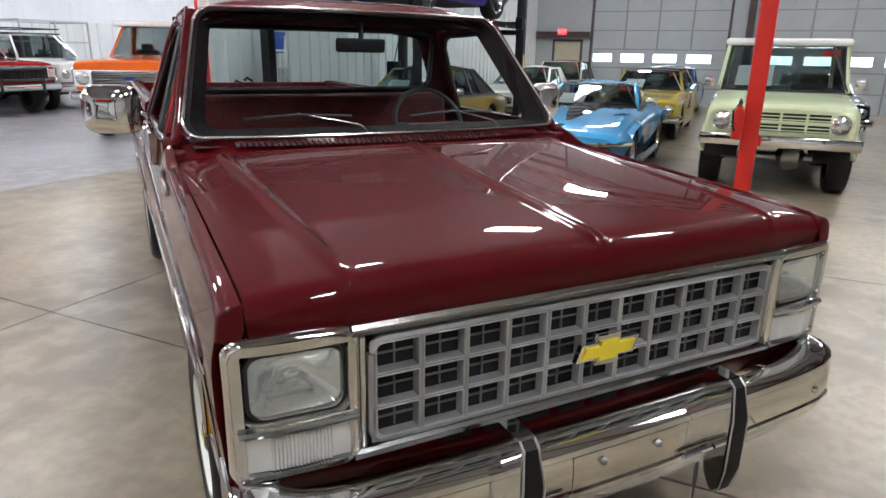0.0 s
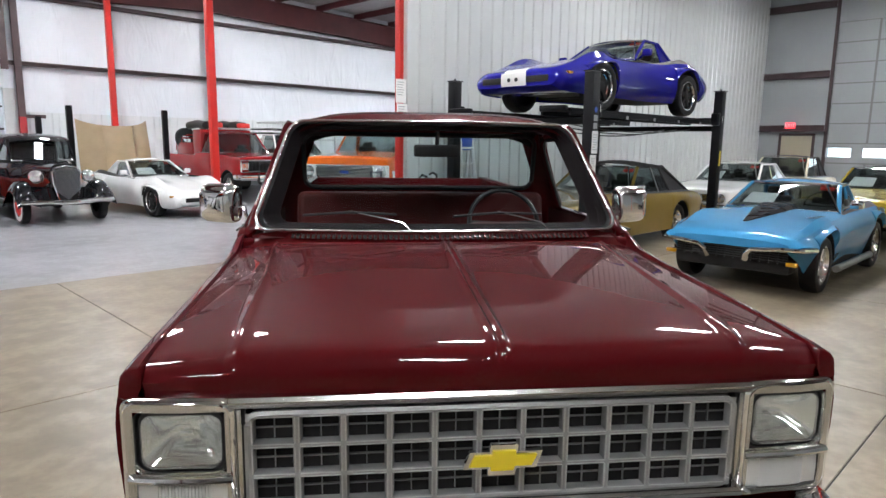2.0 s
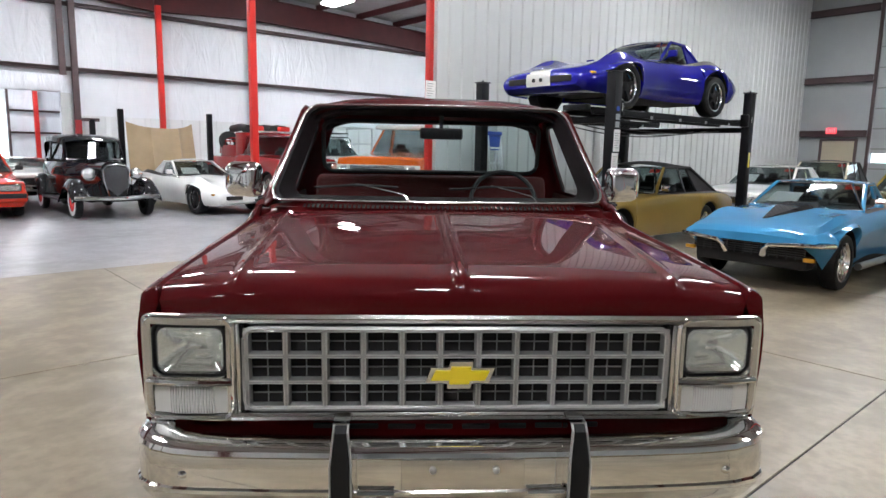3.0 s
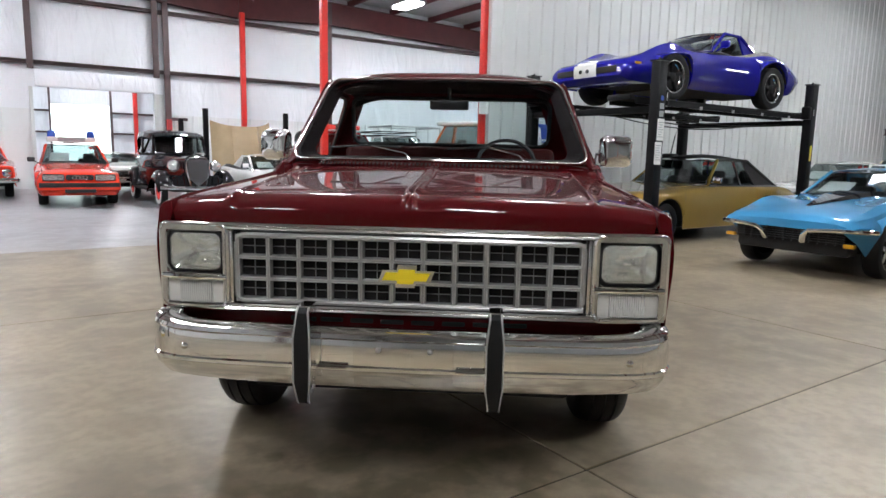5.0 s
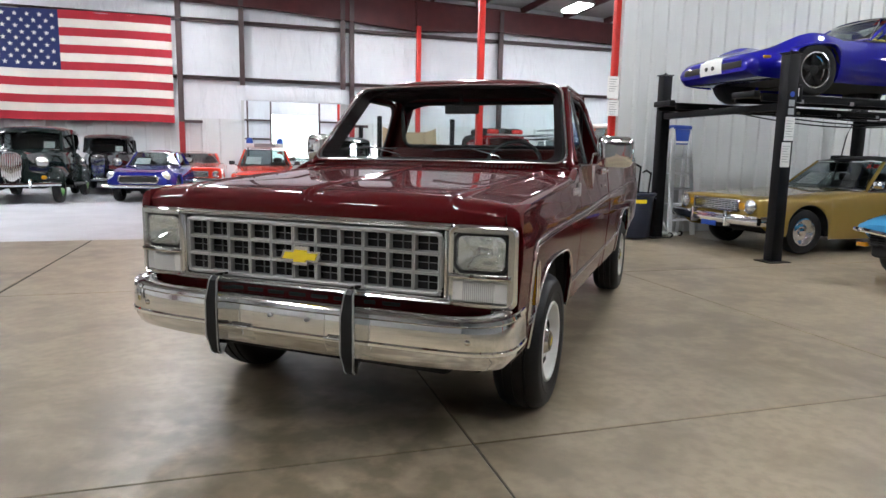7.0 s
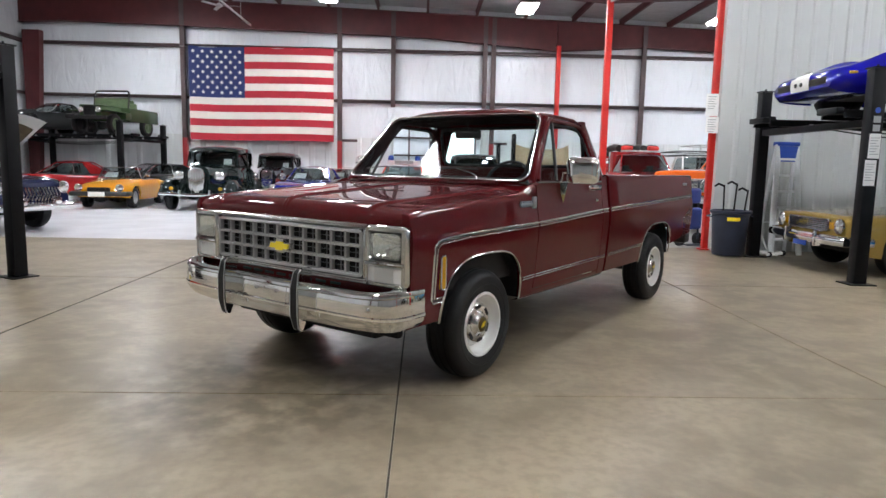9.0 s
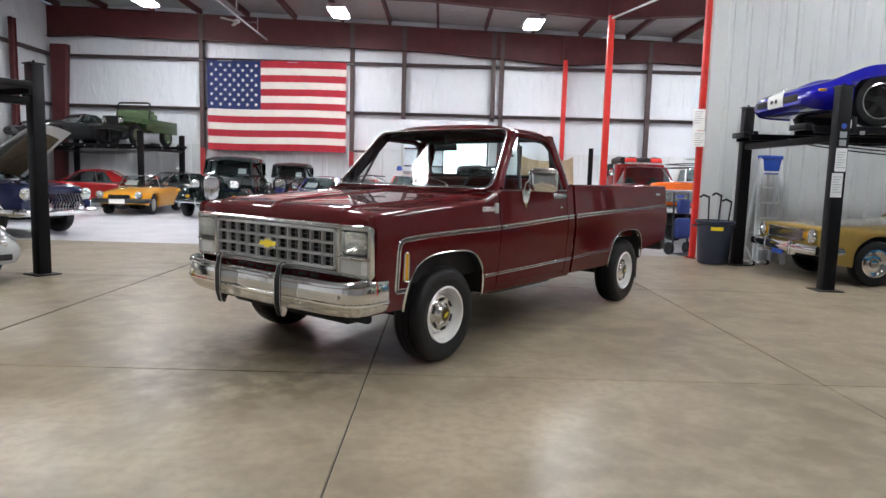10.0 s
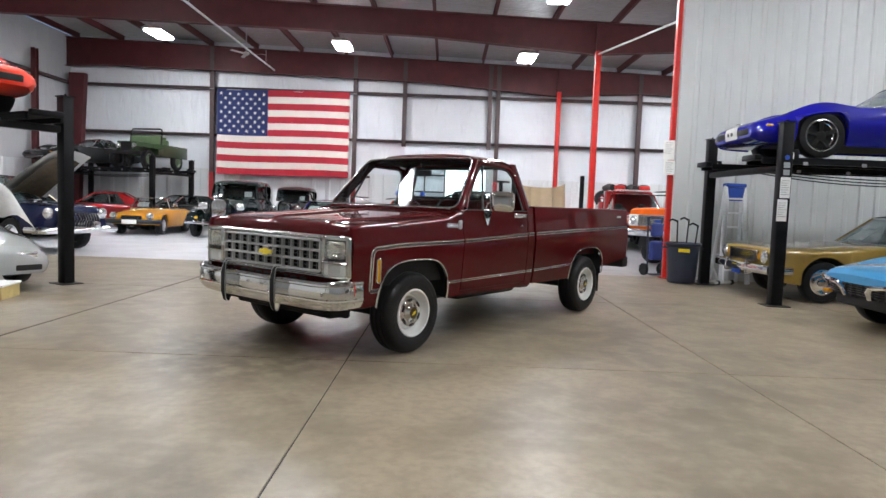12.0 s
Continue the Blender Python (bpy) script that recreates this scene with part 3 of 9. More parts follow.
# high-bay lights: long troughs with a dropped lens, hung level under the sloping roof
def high_bay():
    t = thing("high_bay_light", pose(0, 0, 0), "white rectangular high-bay light hung from the purlins", "light", "high-bay lights")
    b = bmesh.new()
    prism(b, [(-0.33, -0.02), (-0.33, 0.02), (-0.16, 0.10), (0.16, 0.10), (0.33, 0.02), (0.33, -0.02)], "y", -0.68, 0.68)
    part("housing", b, M["aluminium"], t)
    b = bmesh.new()
    box(b, -0.27, 0.27, -0.62, 0.62, -0.085, -0.022, bevel=0.03, seg=2)
    part("diffuser", b, M["glow"], t)
    for s in (-0.5, 0.5):
        b = bmesh.new()
        tube(b, [(0, s, 0.10), (0, s, 0.66)], 0.008, seg=6)
        part("hanger", b, M["steel"], t)
    return t


hb = None
for x in (-7.37, -0.75, 5.88, 12.45, 19.05):
    for y in (18.25, 11.2, 3.75, -3.4) + ((27.0, 34.0, 41.0) if x in (-0.75, 5.88) else ()):
        m = pose(x, y, roof_z(x) - 0.41)
        if hb is None:
            hb = high_bay()
            hb.matrix_basis = m
        else:
            copy_thing(hb, m)


def ceiling_fan(x, y, z):
    t = thing("ceiling_fan", pose(x, y, z), "white ceiling fan at rest on a long downrod", "fan")
    b = bmesh.new()
    tube(b, [(0, 0, 0.05), (0, 0, roof_z(x) + 0.26 - z)], 0.014, 8)
    part("downrod", b, M["panel"], t)
    b = bmesh.new()
    lathe(b, [(0.0001, 0.09), (0.06, 0.08), (0.11, 0.04), (0.11, 0.0), (0.07, -0.04), (0.0001, -0.05)], 16, axis="z")
    part("motor", b, M["panel"], t)
    for k in range(3):
        b = bmesh.new()
        box(b, -0.06, 0.06, 0.10, 0.68, -0.004, 0.004, m=Matrix.Rotation(2.09 * k + 0.5, 4, "Z") @ Matrix.Rotation(0.2, 4, "Y"))
        part("blade", b, M["panel"], t)


ceiling_fan(-4.2, 18.2, 6.43)

# ---- flag ----
def flag():
    w, h = 5.49, 3.5
    f = thing("flag", pose(-6.45, NORTH - 0.41, 2.24), "large red, white and blue striped flag hung flat on the wall", "flag")

    def cloth(x0, x1, z0, z1, name, material, dy=0.0, label=""):
        b = bmesh.new()
        nx, nz = 40, 6
        rows = []
        for off in (0.0, 0.004):
            rows.append([[(x0 + (x1 - x0) * i / nx,
                           dy + off + 0.025 * math.sin(2.1 * (x0 + (x1 - x0) * i / nx)) + 0.012 * math.sin(5.0 * (x0 + (x1 - x0) * i / nx) + 1.3 * (z0 + (z1 - z0) * j / nz)),
                           z0 + (z1 - z0) * j / nz - 0.02 * math.sin((x0 + (x1 - x0) * i / nx) * 1.14)) for i in range(nx + 1)] for j in range(nz + 1)])
        for r in rows:
            sheet(b, r)
        return part(name, b, material, f, label)

    red, white, blue = mat("flag_red", (0.40, 0.018, 0.034), rough=0.8, noise_scale=3.0, vary=0.1), mat("flag_white", (0.72, 0.68, 0.62), rough=0.8, noise_scale=3.0, vary=0.05), mat("flag_blue", (0.012, 0.022, 0.105), rough=0.8, noise_scale=3.0, vary=0.1)
    hs = h / 13
    cw = w * 0.385
    for k in range(13):
        cloth(0 if k < 6 else cw, w, k * hs, (k + 1) * hs, "stripe", red if k % 2 == 0 else white)
    cloth(0, cw, 6 * hs, h, "canton", blue)
    b = bmesh.new()
    tube(b, [(-0.32, 0.035, h - 0.03), (w + 0.28, 0.035, h - 0.03)], 0.018, 6)
    part("hanging_rod", b, M["steel"], f)
    star = bmesh.new()
    pts = []
    for k in range(10):
        r = 0.082 if k % 2 == 0 else 0.033
        a = math.pi / 2 + k * math.pi / 5
        pts.append((r * math.cos(a), r * math.sin(a)))
    prism(star, pts, "y", -0.003, 0.001)
    me = finish("star", star, white)
    for row in range(9):
        for col in range(6 if row % 2 == 0 else 5):
            x = cw * ((col * 2 + 1 + (row % 2)) / 12)
            z = 6 * hs + (h - 6 * hs) * (row + 1) / 10
            y = 0.025 * math.sin(2.1 * x) + 0.012 * math.sin(5.0 * x + 1.3 * z)
            same("star", me, f, pose(x, y - 0.008, z - 0.02 * math.sin(x * 1.14)))


flag()

# ---- vehicles: shared builders ----
def wheel_parts(r, width, style, rim=None):
    """Meshes of one wheel, axle along x, outer face towards +x."""
    key = (round(r, 3), round(width, 3), style, rim)
    if key in MESHES:
        return MESHES[key]
    h = width / 2
    rr = r * (0.60 if style != "old" else 0.56)
    if style.startswith("mag"):
        rr = r * 0.68
    b = bmesh.new()
    lathe(b, [(rr, -h * 0.8), (rr + 0.01, -h * 0.95), (r * 0.86, -h), (r * 0.95, -h * 0.9), (r * 0.99, -h * 0.6), (r, 0), (r * 0.99, h * 0.6), (r * 0.95, h * 0.9), (r * 0.86, h), (rr + 0.01, h * 0.95), (rr, h * 0.8)], 36)
    tyre = finish("tyre", b, M["rubber"])
    b = bmesh.new()
    lathe(b, [(rr + 0.004, h * 0.86), (rr - 0.012, h * 0.88), (rr - 0.02, h * 0.7), (rr - 0.03, h * 0.3), (rr * 0.82, h * 0.22)], 32)
    if style in ("rally", "plain"):
        lathe(b, [(rr * 0.84, h * 0.2), (rr * 0.62, h * 0.42), (rr * 0.34, h * 0.42), (rr * 0.3, h * 0.6), (rr * 0.2, h * 0.66), (0.0001, h * 0.67)], 28)
    elif style == "old":
        lathe(b, [(rr * 0.84, h * 0.25), (rr * 0.5, h * 0.5), (rr * 0.45, h * 0.75), (rr * 0.3, h * 0.86), (0.0001, h * 0.9)], 28)
    elif style == "mag":
        lathe(b, [(rr * 0.3, h * 0.1), (rr * 0.3, h * 0.6), (rr * 0.22, h * 0.7), (0.0001, h * 0.7)], 20)
        for k in range(5):
            a = k * 2 * math.pi / 5
            m = Matrix.Rotation(a, 4, "X")
            box(b, h * 0.25, h * 0.6, -rr * 0.13, rr * 0.13, rr * 0.2, rr * 0.9, bevel=0.008, seg=1, m=m)
    face = finish("rim", b, M[rim or "chrome"])
    b = bmesh.new()
    lathe(b, [(rr * 0.96, -h * 0.5), (rr * 0.96, h * 0.1), (0.0001, h * 0.1)], 24)
    if style == "mag_dark":
        lathe(b, [(rr * 0.3, h * 0.1), (rr * 0.3, h * 0.6), (rr * 0.22, h * 0.7), (0.0001, h * 0.7)], 20)
        for k in range(5):
            box(b, h * 0.25, h * 0.6, -rr * 0.13, rr * 0.13, rr * 0.2, rr * 0.9, bevel=0.008, seg=1, m=Matrix.Rotation(k * 2 * math.pi / 5, 4, "X"))
    back = finish("brake_drum", b, M["dark"])
    MESHES[key] = tyre, face, back
    return MESHES[key]


def add_wheel(parent, x, y, r, width, style, rim=None, label="", steer=0):
    tyre, face, back = wheel_parts(r, width, style, rim)
    w = new("wheel", tyre)
    w.parent = parent
    w.matrix_basis = pose(x, y, r, 0, 0, steer + (0 if x > 0 else 180))
    tagged(w, label or "black rubber tyre")
    same("rim", face, w)
    same("brake_drum", back, w)


def car_body(parent, s, main, name="body"):
    """A body shell lofted along y: the sill follows the wheel arches; the cabin floor inside the glass is dark."""
    yf, yr, wb, ar = -s["foh"], s["wb"] + s["roh"], s["wb"], s["arch"]
    top, half, sh = curve(s["top"]), curve(s["half"]), curve(s["crown"])
    low = curve(s["low"])
    hump = s.get("hump", ())
    stripe = s.get("stripe")

    def swell(y, fx):
        return sum(hz * math.exp(-((y - hy) / hl) ** 2 - ((fx - hx) / hw) ** 2) for hy, hx, hz, hl, hw in hump)
    ys = set(np.linspace(yf, yr, 46))
    for c in (0.0, wb):
        for k in range(17):
            ys.add(c - ar * math.cos(math.pi * k / 16))
    for d in (0.0, 0.02, 0.05, 0.1):
        ys.add(yf + d)
        ys.add(yr - d)
    cab = s["cabin"]
    ys |= {cab[0], cab[3]}
    ys = sorted(y for y in ys if yf - 1e-6 <= y <= yr + 1e-6)
    side = s.get("side", [(0, 0.93), (0.12, 0.975), (0.45, 1.0), (0.75, 0.985), (0.93, 0.945), (1, 0.90)])
    roof = s.get("deck", [(0.97, 0.30), (0.86, 0.62), (0.6, 0.86), (0.3, 0.97), (0.0, 1.0)])
    rows = []
    for y in ys:
        zl = low(y)
        for c in (0.0, wb):
            if abs(y - c) < ar:
                zl = max(zl, s["r"] + 0.02 + math.sqrt(max(ar * ar - (y - c) ** 2, 0)) * s.get("squash", 1.0))
        w, zt, cr = half(y), top(y), sh(y)
        zs = zt - cr
        zd = zs + swell(y, 1.0)
        zl = min(zl, zd - 0.05)
        ring = [(w * f, y, zl + (zd - zl) * u) for u, f in side]
        ws = w * side[-1][1]
        for fx, fz in roof:
            z = zs + cr * fz + swell(y, fx)
            ring.append((ws * fx, y, z))
        full = ring + [(-x, yy, z) for x, yy, z in reversed(ring[:-1])]
        rows.append(full)
    b = bmesh.new()
    nside = len(side)
    n = len(rows[0])

    def pick(i, j):
        ym = (ys[i] + ys[min(i + 1, len(ys) - 1)]) / 2
        inside = nside <= j < n - nside - 1
        if inside and cab[0] + 0.03 < ym < cab[3] - 0.03:
            return 1
        return 2 if stripe and ym < cab[0] and nside + 3 <= j < n - nside - 4 else 0
    vv = sheet(b, rows, pick=pick)
    b.faces.new(vv[0])
    b.faces.new(list(reversed(vv[-1])))
    ob = part(name, b, [main, M["interior"]] + ([stripe] if stripe else []), parent, sharp=s.get("sharp", 32))
    # dark underside and wheel housings
    b = bmesh.new()
    w = min(half(0.0), half(wb))
    floor_z = min(p[1] for p in s["low"])
    box(b, -w * 0.55, w * 0.55, yf + 0.45, yr - 0.45, floor_z + 0.05, floor_z + 0.12)
    for c in (0.0, wb):
        box(b, -w * 0.52, w * 0.52, c - ar, c + ar, floor_z + 0.1, min(s["r"] + ar * 0.8, top(c - ar) - sh(c) * 0.5 - 0.06))
    wm = min(half(ar + (wb - 2 * ar) * k / 8) for k in range(9))
    box(b, -wm * 0.88, wm * 0.88, ar + 0.02, wb - ar - 0.02, min(p[1] for p in s["low"]) + 0.03, s["r"] + ar)
    for c in (0.0, wb):
        for sx in (-1, 1):
            rows = [[(sx * w * fx, c + (ar + 0.005) * math.cos(math.pi * k / 12), min(s["r"] + 0.02 + (ar + 0.005) * math.sin(math.pi * k / 12) * s.get("squash", 1.0), top(c) - sh(c) + swell(c, 1.0) - 0.045)) for k in range(13)] for fx in (0.95, 0.5)]
            sheet(b, rows)
    part("underbody", b, M["dark"], parent)
    return top, half, ob


def quad(b, p, t=0.006, seg=6, bow=0.0, bow_dir=(0, -1, 0), mi=0):
    """A thin bowed pane between four corners (bottom left, bottom right, top right, top left)."""
    p = [Vector(q) for q in p]
    nrm = (p[1] - p[0]).cross(p[3] - p[0]).normalized()
    bd = Vector(bow_dir)
    for off in (0, t):
        rows = []
        for j in range(seg + 1):
            v = j / seg
            rows.append([p[0].lerp(p[1], u / seg).lerp(p[3].lerp(p[2], u / seg), v) + nrm * off + bd * bow * (1 - (2 * u / seg - 1) ** 2) for u in range(seg + 1)])
        sheet(b, rows, mi=mi)


def greenhouse(parent, s, main, top, half):
    """Roof, pillars and panes. cabin: y of screen foot, screen head, roof rear, rear screen foot."""
    y0, y1, y2, y3 = s["cabin"]
    zr, wt = s["roof"], s["roof_w"]
    w0, w3 = s.get("base_w", half(y0) * 0.86), s.get("rear_w", half(y3) * 0.82)
    z0, z3 = top(y0) - s.get("sink", 0.03), top(y3) - 0.03
    wt2 = s.get("roof_w2", wt)
    roof_m = M[s["roof_mat"]] if s.get("roof_mat") else main
    trim = M[s.get("frame", "chrome")]
    g = M[s.get("glass", "glass_dark")]
    bow = s.get("bow", 0.06)
    fl = [Vector((-w0, y0, z0)), Vector((w0, y0, z0)), Vector((wt, y1, zr)), Vector((-wt, y1, zr))]
    b = bmesh.new()
    quad(b, fl, bow=bow)
    part("windscreen", b, g, parent)
    # frame round the screen
    b = bmesh.new()
    ring = []
    for k in range(9):
        u = k / 8
        ring.append(fl[0].lerp(fl[1], u) + Vector((0, -bow * (1 - (2 * u - 1) ** 2) - 0.005, 0.01)))
    for k in range(1, 9):
        u = k / 8
        ring.append(fl[2].lerp(fl[3], u) + Vector((0, -bow * (1 - (2 * u - 1) ** 2), 0)))
    tube(b, ring, 0.016, 6, close=True)
    part("windscreen_frame", b, trim, parent)
    if s.get("open"):
        return
    # roof skin
    b = bmesh.new()
    rows = []
    ny, nx = 8, 10
    th = s.get("roof_crown", 0.06)
    for j in range(ny + 1):
        v = j / ny
        y = y1 + (y2 - y1) * v
        w = wt + (wt2 - wt) * v
        rows.append([(w * (2 * i / nx - 1), y - bow * (1 - (2 * i / nx - 1) ** 2) * (1 - v), zr + th * (1 - abs(2 * i / nx - 1) ** 2.4) * (0.35 + 0.65 * math.sin(math.pi * min(max(v, 0.05), 0.95))) + 0.012) for i in range(nx + 1)])
    sheet(b, rows)
    tube(b, [(-wt, y1, zr), (-wt2, y2, zr)], 0.03, 8, flat=0.8)
    tube(b, [(wt, y1, zr), (wt2, y2, zr)], 0.03, 8, flat=0.8)
    part("roof", b, roof_m, parent)
    # pillars, side panes, rear quarters
    yb, yt = s.get("quarter", (y3 - 0.1, y2 - 0.05))
    for sx in (-1, 1):
        b = bmesh.new()
        tube(b, [(sx * w0, y0, z0), (sx * wt, y1, zr)], 0.028, 8, flat=0.7)
        part("front_pillar", b, main, parent)
        wq = w0 + (w3 - w0) * (yb - y0) / (y3 - y0)
        wqt = wt + (wt2 - wt) * (yt - y1) / max(y2 - y1, 0.01)
        zq = z0 + (z3 - z0) * (yb - y0) / (y3 - y0)
        b = bmesh.new()
        quad(b, [(sx * wq, yb, zq), (sx * w3, y3, z3), (sx * wt2, y2, zr), (sx * wqt, yt, zr)], t=0.02 * -sx, seg=3)
        tube(b, [(sx * wq, yb, zq - 0.02), (sx * wqt, yt, zr)], 0.02, 6)
        tube(b, [(sx * w3, y3, z3 - 0.02), (sx * wt2, y2, zr)], 0.03, 8)
        part("rear_pillar", b, roof_m if s.get("roof_mat") else main, parent)
        b = bmesh.new()
        quad(b, [(sx * w0 * 0.99, y0 + 0.04, z0), (sx * wq * 0.99, yb, zq), (sx * wqt * 0.99, yt, zr), (sx * wt * 0.99, y1 + 0.02, zr)], t=0.005, seg=2)
        part("side_window", b, g, parent)
        if s.get("bpillar"):
            b = bmesh.new()
            for u in s["bpillar"]:
                yy0, yy1 = y0 + (yb - y0) * u, y1 + (yt - y1) * max(0.0, (u - 0.18) / 0.82)
                tube(b, [(sx * (w0 + (wq - w0) * u), yy0, z0), (sx * wt, yy1, zr)], 0.02, 6)
            part("door_pillar", b, trim, parent)
        b = bmesh.new()
        tube(b, [(sx * w0, y0, z0 + 0.005), (sx * wq, yb, zq + 0.005)], 0.012, 6)
        part("belt_trim", b, trim, parent)
    b = bmesh.new()
    quad(b, [(w3, y3, z3), (-w3, y3, z3), (-wt2, y2, zr), (wt2, y2, zr)], t=0.005, bow=-0.03)
    part("rear_window", b, g, parent)


def seats(parent, y, z, w, material, rows=1, gap=0.85):
    for k in range(rows):
        for sx in (-1, 1):
            b = bmesh.new()
            box(b, sx * w * 0.5 - 0.23, sx * w * 0.5 + 0.23, y + k * gap, y + k * gap + 0.13, z - 0.15, z + 0.30, bevel=0.05, seg=3, m=None)
            box(b, sx * w * 0.5 - 0.12, sx * w * 0.5 + 0.12, y + k * gap + 0.03, y + k * gap + 0.11, z + 0.28, z + 0.42, bevel=0.03, seg=2)
            part("seat", b, material, parent)


def steering(parent, x, y, z, tilt=62, r=0.19):
    b = bmesh.new()
    m = pose(x, y, z, tilt, 0, 0)
    tube(b, [m @ Vector((r * math.cos(a), r * math.sin(a), 0)) for a in np.linspace(0, 2 * math.pi, 25)[:-1]], 0.013, 6, close=True)
    tube(b, [m @ Vector((-r, 0, 0)), m @ Vector((0, 0, -0.03)), m @ Vector((r, 0, 0))], 0.012, 6)
    tube(b, [m @ Vector((0, 0, -0.03)), m @ Vector((0, 0.0, -0.3))], 0.02, 6)
    part("steering_wheel", b, M["black"], parent)


def headlight(parent, x, y, z, r, ring="chrome", square=None):
    """A lamp with a bright rim; square gives half width and half height."""
    b = bmesh.new()
    if square:
        o = rrect(x - square[0], x + square[0], z - square[1], z + square[1], 0.03, 4)
        prism(b, o, "y", y - 0.015, y + 0.04)
        lamp = part("headlight", b, M["lens"], parent)
        b = bmesh.new()
        tube(b, [(p[0], y - 0.012, p[1]) for p in o], 0.012, 6, close=True)
        part("lamp_rim", b, M[ring], lamp)
    else:
        m = Matrix.Translation((x, y, z))
        lathe(b, [(r, 0.0), (r * 0.97, -0.015), (r * 0.7, -0.035), (r * 0.35, -0.045), (0.0001, -0.048)], 24, m=m, axis="y")
        lamp = part("headlight", b, M["lens"], parent)
        b = bmesh.new()
        tube(b, [(x + (r + 0.008) * math.cos(a), y - 0.005, z + (r + 0.008) * math.sin(a)) for a in np.linspace(0, 2 * math.pi, 25)[:-1]], 0.014, 6, close=True)
        part("lamp_rim", b, M[ring], lamp)


def grille(parent, x0, x1, y, z0, z1, nh, nv, bar="trim", back="dark", border=True, deep=0.03):
    b = bmesh.new()
    box(b, x0, x1, y, y + 0.02, z0, z1)
    g = part("grille", b, M[back], parent)
    b = bmesh.new()
    for k in range(nh):
        z = z0 + (z1 - z0) * (k + 1) / (nh + 1)
        box(b, x0, x1, y - deep, y - 0.001, z - 0.006, z + 0.006)
    for k in range(nv):
        x = x0 + (x1 - x0) * (k + 1) / (nv + 1)
        box(b, x - 0.006, x + 0.006, y - deep * 0.9, y - 0.002, z0, z1)
    if border:
        tube(b, [(p[0], y - deep * 0.5, p[1]) for p in rrect(x0, x1, z0, z1, 0.03, 3)], 0.014, 6, close=True)
    if nh or nv or border:
        part("grille_insert", b, M[bar], g)


def bumper(parent, w, y, z0, z1, material="chrome", wrap=0.35, bow=0.06, name="bumper", thick=0.05):
    """A bowed bar whose ends wrap round the wings."""
    b = bmesh.new()
    prof = [(0.0, z0), (-thick * 0.8, z0 + (z1 - z0) * 0.12), (-thick, z0 + (z1 - z0) * 0.35), (-thick, z0 + (z1 - z0) * 0.6), (-thick * 0.75, z0 + (z1 - z0) * 0.85), (0.0, z1)]
    path = []
    for k in range(17):
        u = 2 * k / 16 - 1
        path.append((w * u, y - bow * (1 - u * u), 0.0))
    e = [(w + 0.02, y + wrap * 0.15), (w + 0.025, y + wrap * 0.5), (w + 0.02, y + wrap)]
    pts = [(-x, yy) for x, yy in reversed(e)] + [(p[0], p[1]) for p in path] + e
    rows = []
    for i, (x, yy) in enumerate(pts):
        a, c = Vector(pts[max(i - 1, 0)]), Vector(pts[min(i + 1, len(pts) - 1)])
        d = (c - a).normalized()
        nrm = Vector((d.y, -d.x))
        rows.append([(x - nrm.x * h, yy - nrm.y * h, z) for h, z in prof])
    sheet(b, rows)
    ob = part(name, b, M[material], parent)
    return ob


def mirror(parent, x, y, z, material):
    b = bmesh.new()
    sx = 1 if x > 0 else -1
    box(b, x - 0.01 if sx > 0 else x - 0.15, x + 0.15 if sx > 0 else x + 0.01, y, y + 0.06, z, z + 0.11, bevel=0.025, seg=2)
    tube(b, [(x - sx * 0.08, y + 0.04, z - 0.03), (x + sx * 0.03, y + 0.03, z + 0.03)], 0.014, 6)
    part("mirror", b, material, parent)


def screen_card(parent, s, top, u0=0.12, u1=0.42, v0=0.1, v1=0.55):
    """A paper card laid behind the windscreen."""
    y0, y1 = s["cabin"][:2]
    w0, wt, z0, zr = s.get("base_w", s["half_mid"] * 0.86), s["roof_w"], top(y0), s["roof"]
    a = [Vector((-w0, y0, z0)), Vector((w0, y0, z0)), Vector((wt, y1, zr)), Vector((-wt, y1, zr))]

    def at(u, v):
        return a[0].lerp(a[1], u).lerp(a[3].lerp(a[2], u), v) + Vector((0, 0.06 - s.get("bow", 0.06) * (1 - (2 * u - 1) ** 2), 0))
    b = bmesh.new()
    quad(b, [at(u0, v0), at(u1, v0), at(u1, v1), at(u0, v1)], t=0.002, seg=1)
    part("price_card", b, M["paper"], parent)
    b = bmesh.new()
    quad(b, [at(0.8, 0.78), at(0.94, 0.78), at(0.94, 0.92), at(0.8, 0.92)], t=0.002, seg=1)
    part("window_tag", b, M["red_tag"], parent)


def car(name, m, label, s, main, category="car"):
    """A whole car; s holds its measures."""
    c = thing(name, m, label, category, "parked cars")
    s["half_mid"] = max(p[1] for p in s["half"])
    top, half, body = car_body(c, s, main)
    greenhouse(c, s, main, top, half)
    style, rim = s.get("wheel", ("rally", "chrome"))
    tr = s["track"]
    for x in (-tr, tr):
        for y in (0.0, s["wb"]):
            add_wheel(c, x, y, s["r"], s.get("tyre_w", 0.2), style, rim)
    y0 = s["cabin"][0]
    zb = top(y0)
    seats(c, s["cabin"][1] + s.get("seat_y", 0.35), zb - 0.2, half(y0) * 0.85, M[s.get("trim_mat", "interior")], s.get("seat_rows", 1))
    steering(c, half(y0) * 0.42, y0 + 0.42, zb + 0.02)
    if s.get("card", True):
        screen_card(c, s, top)
    return c, top, half

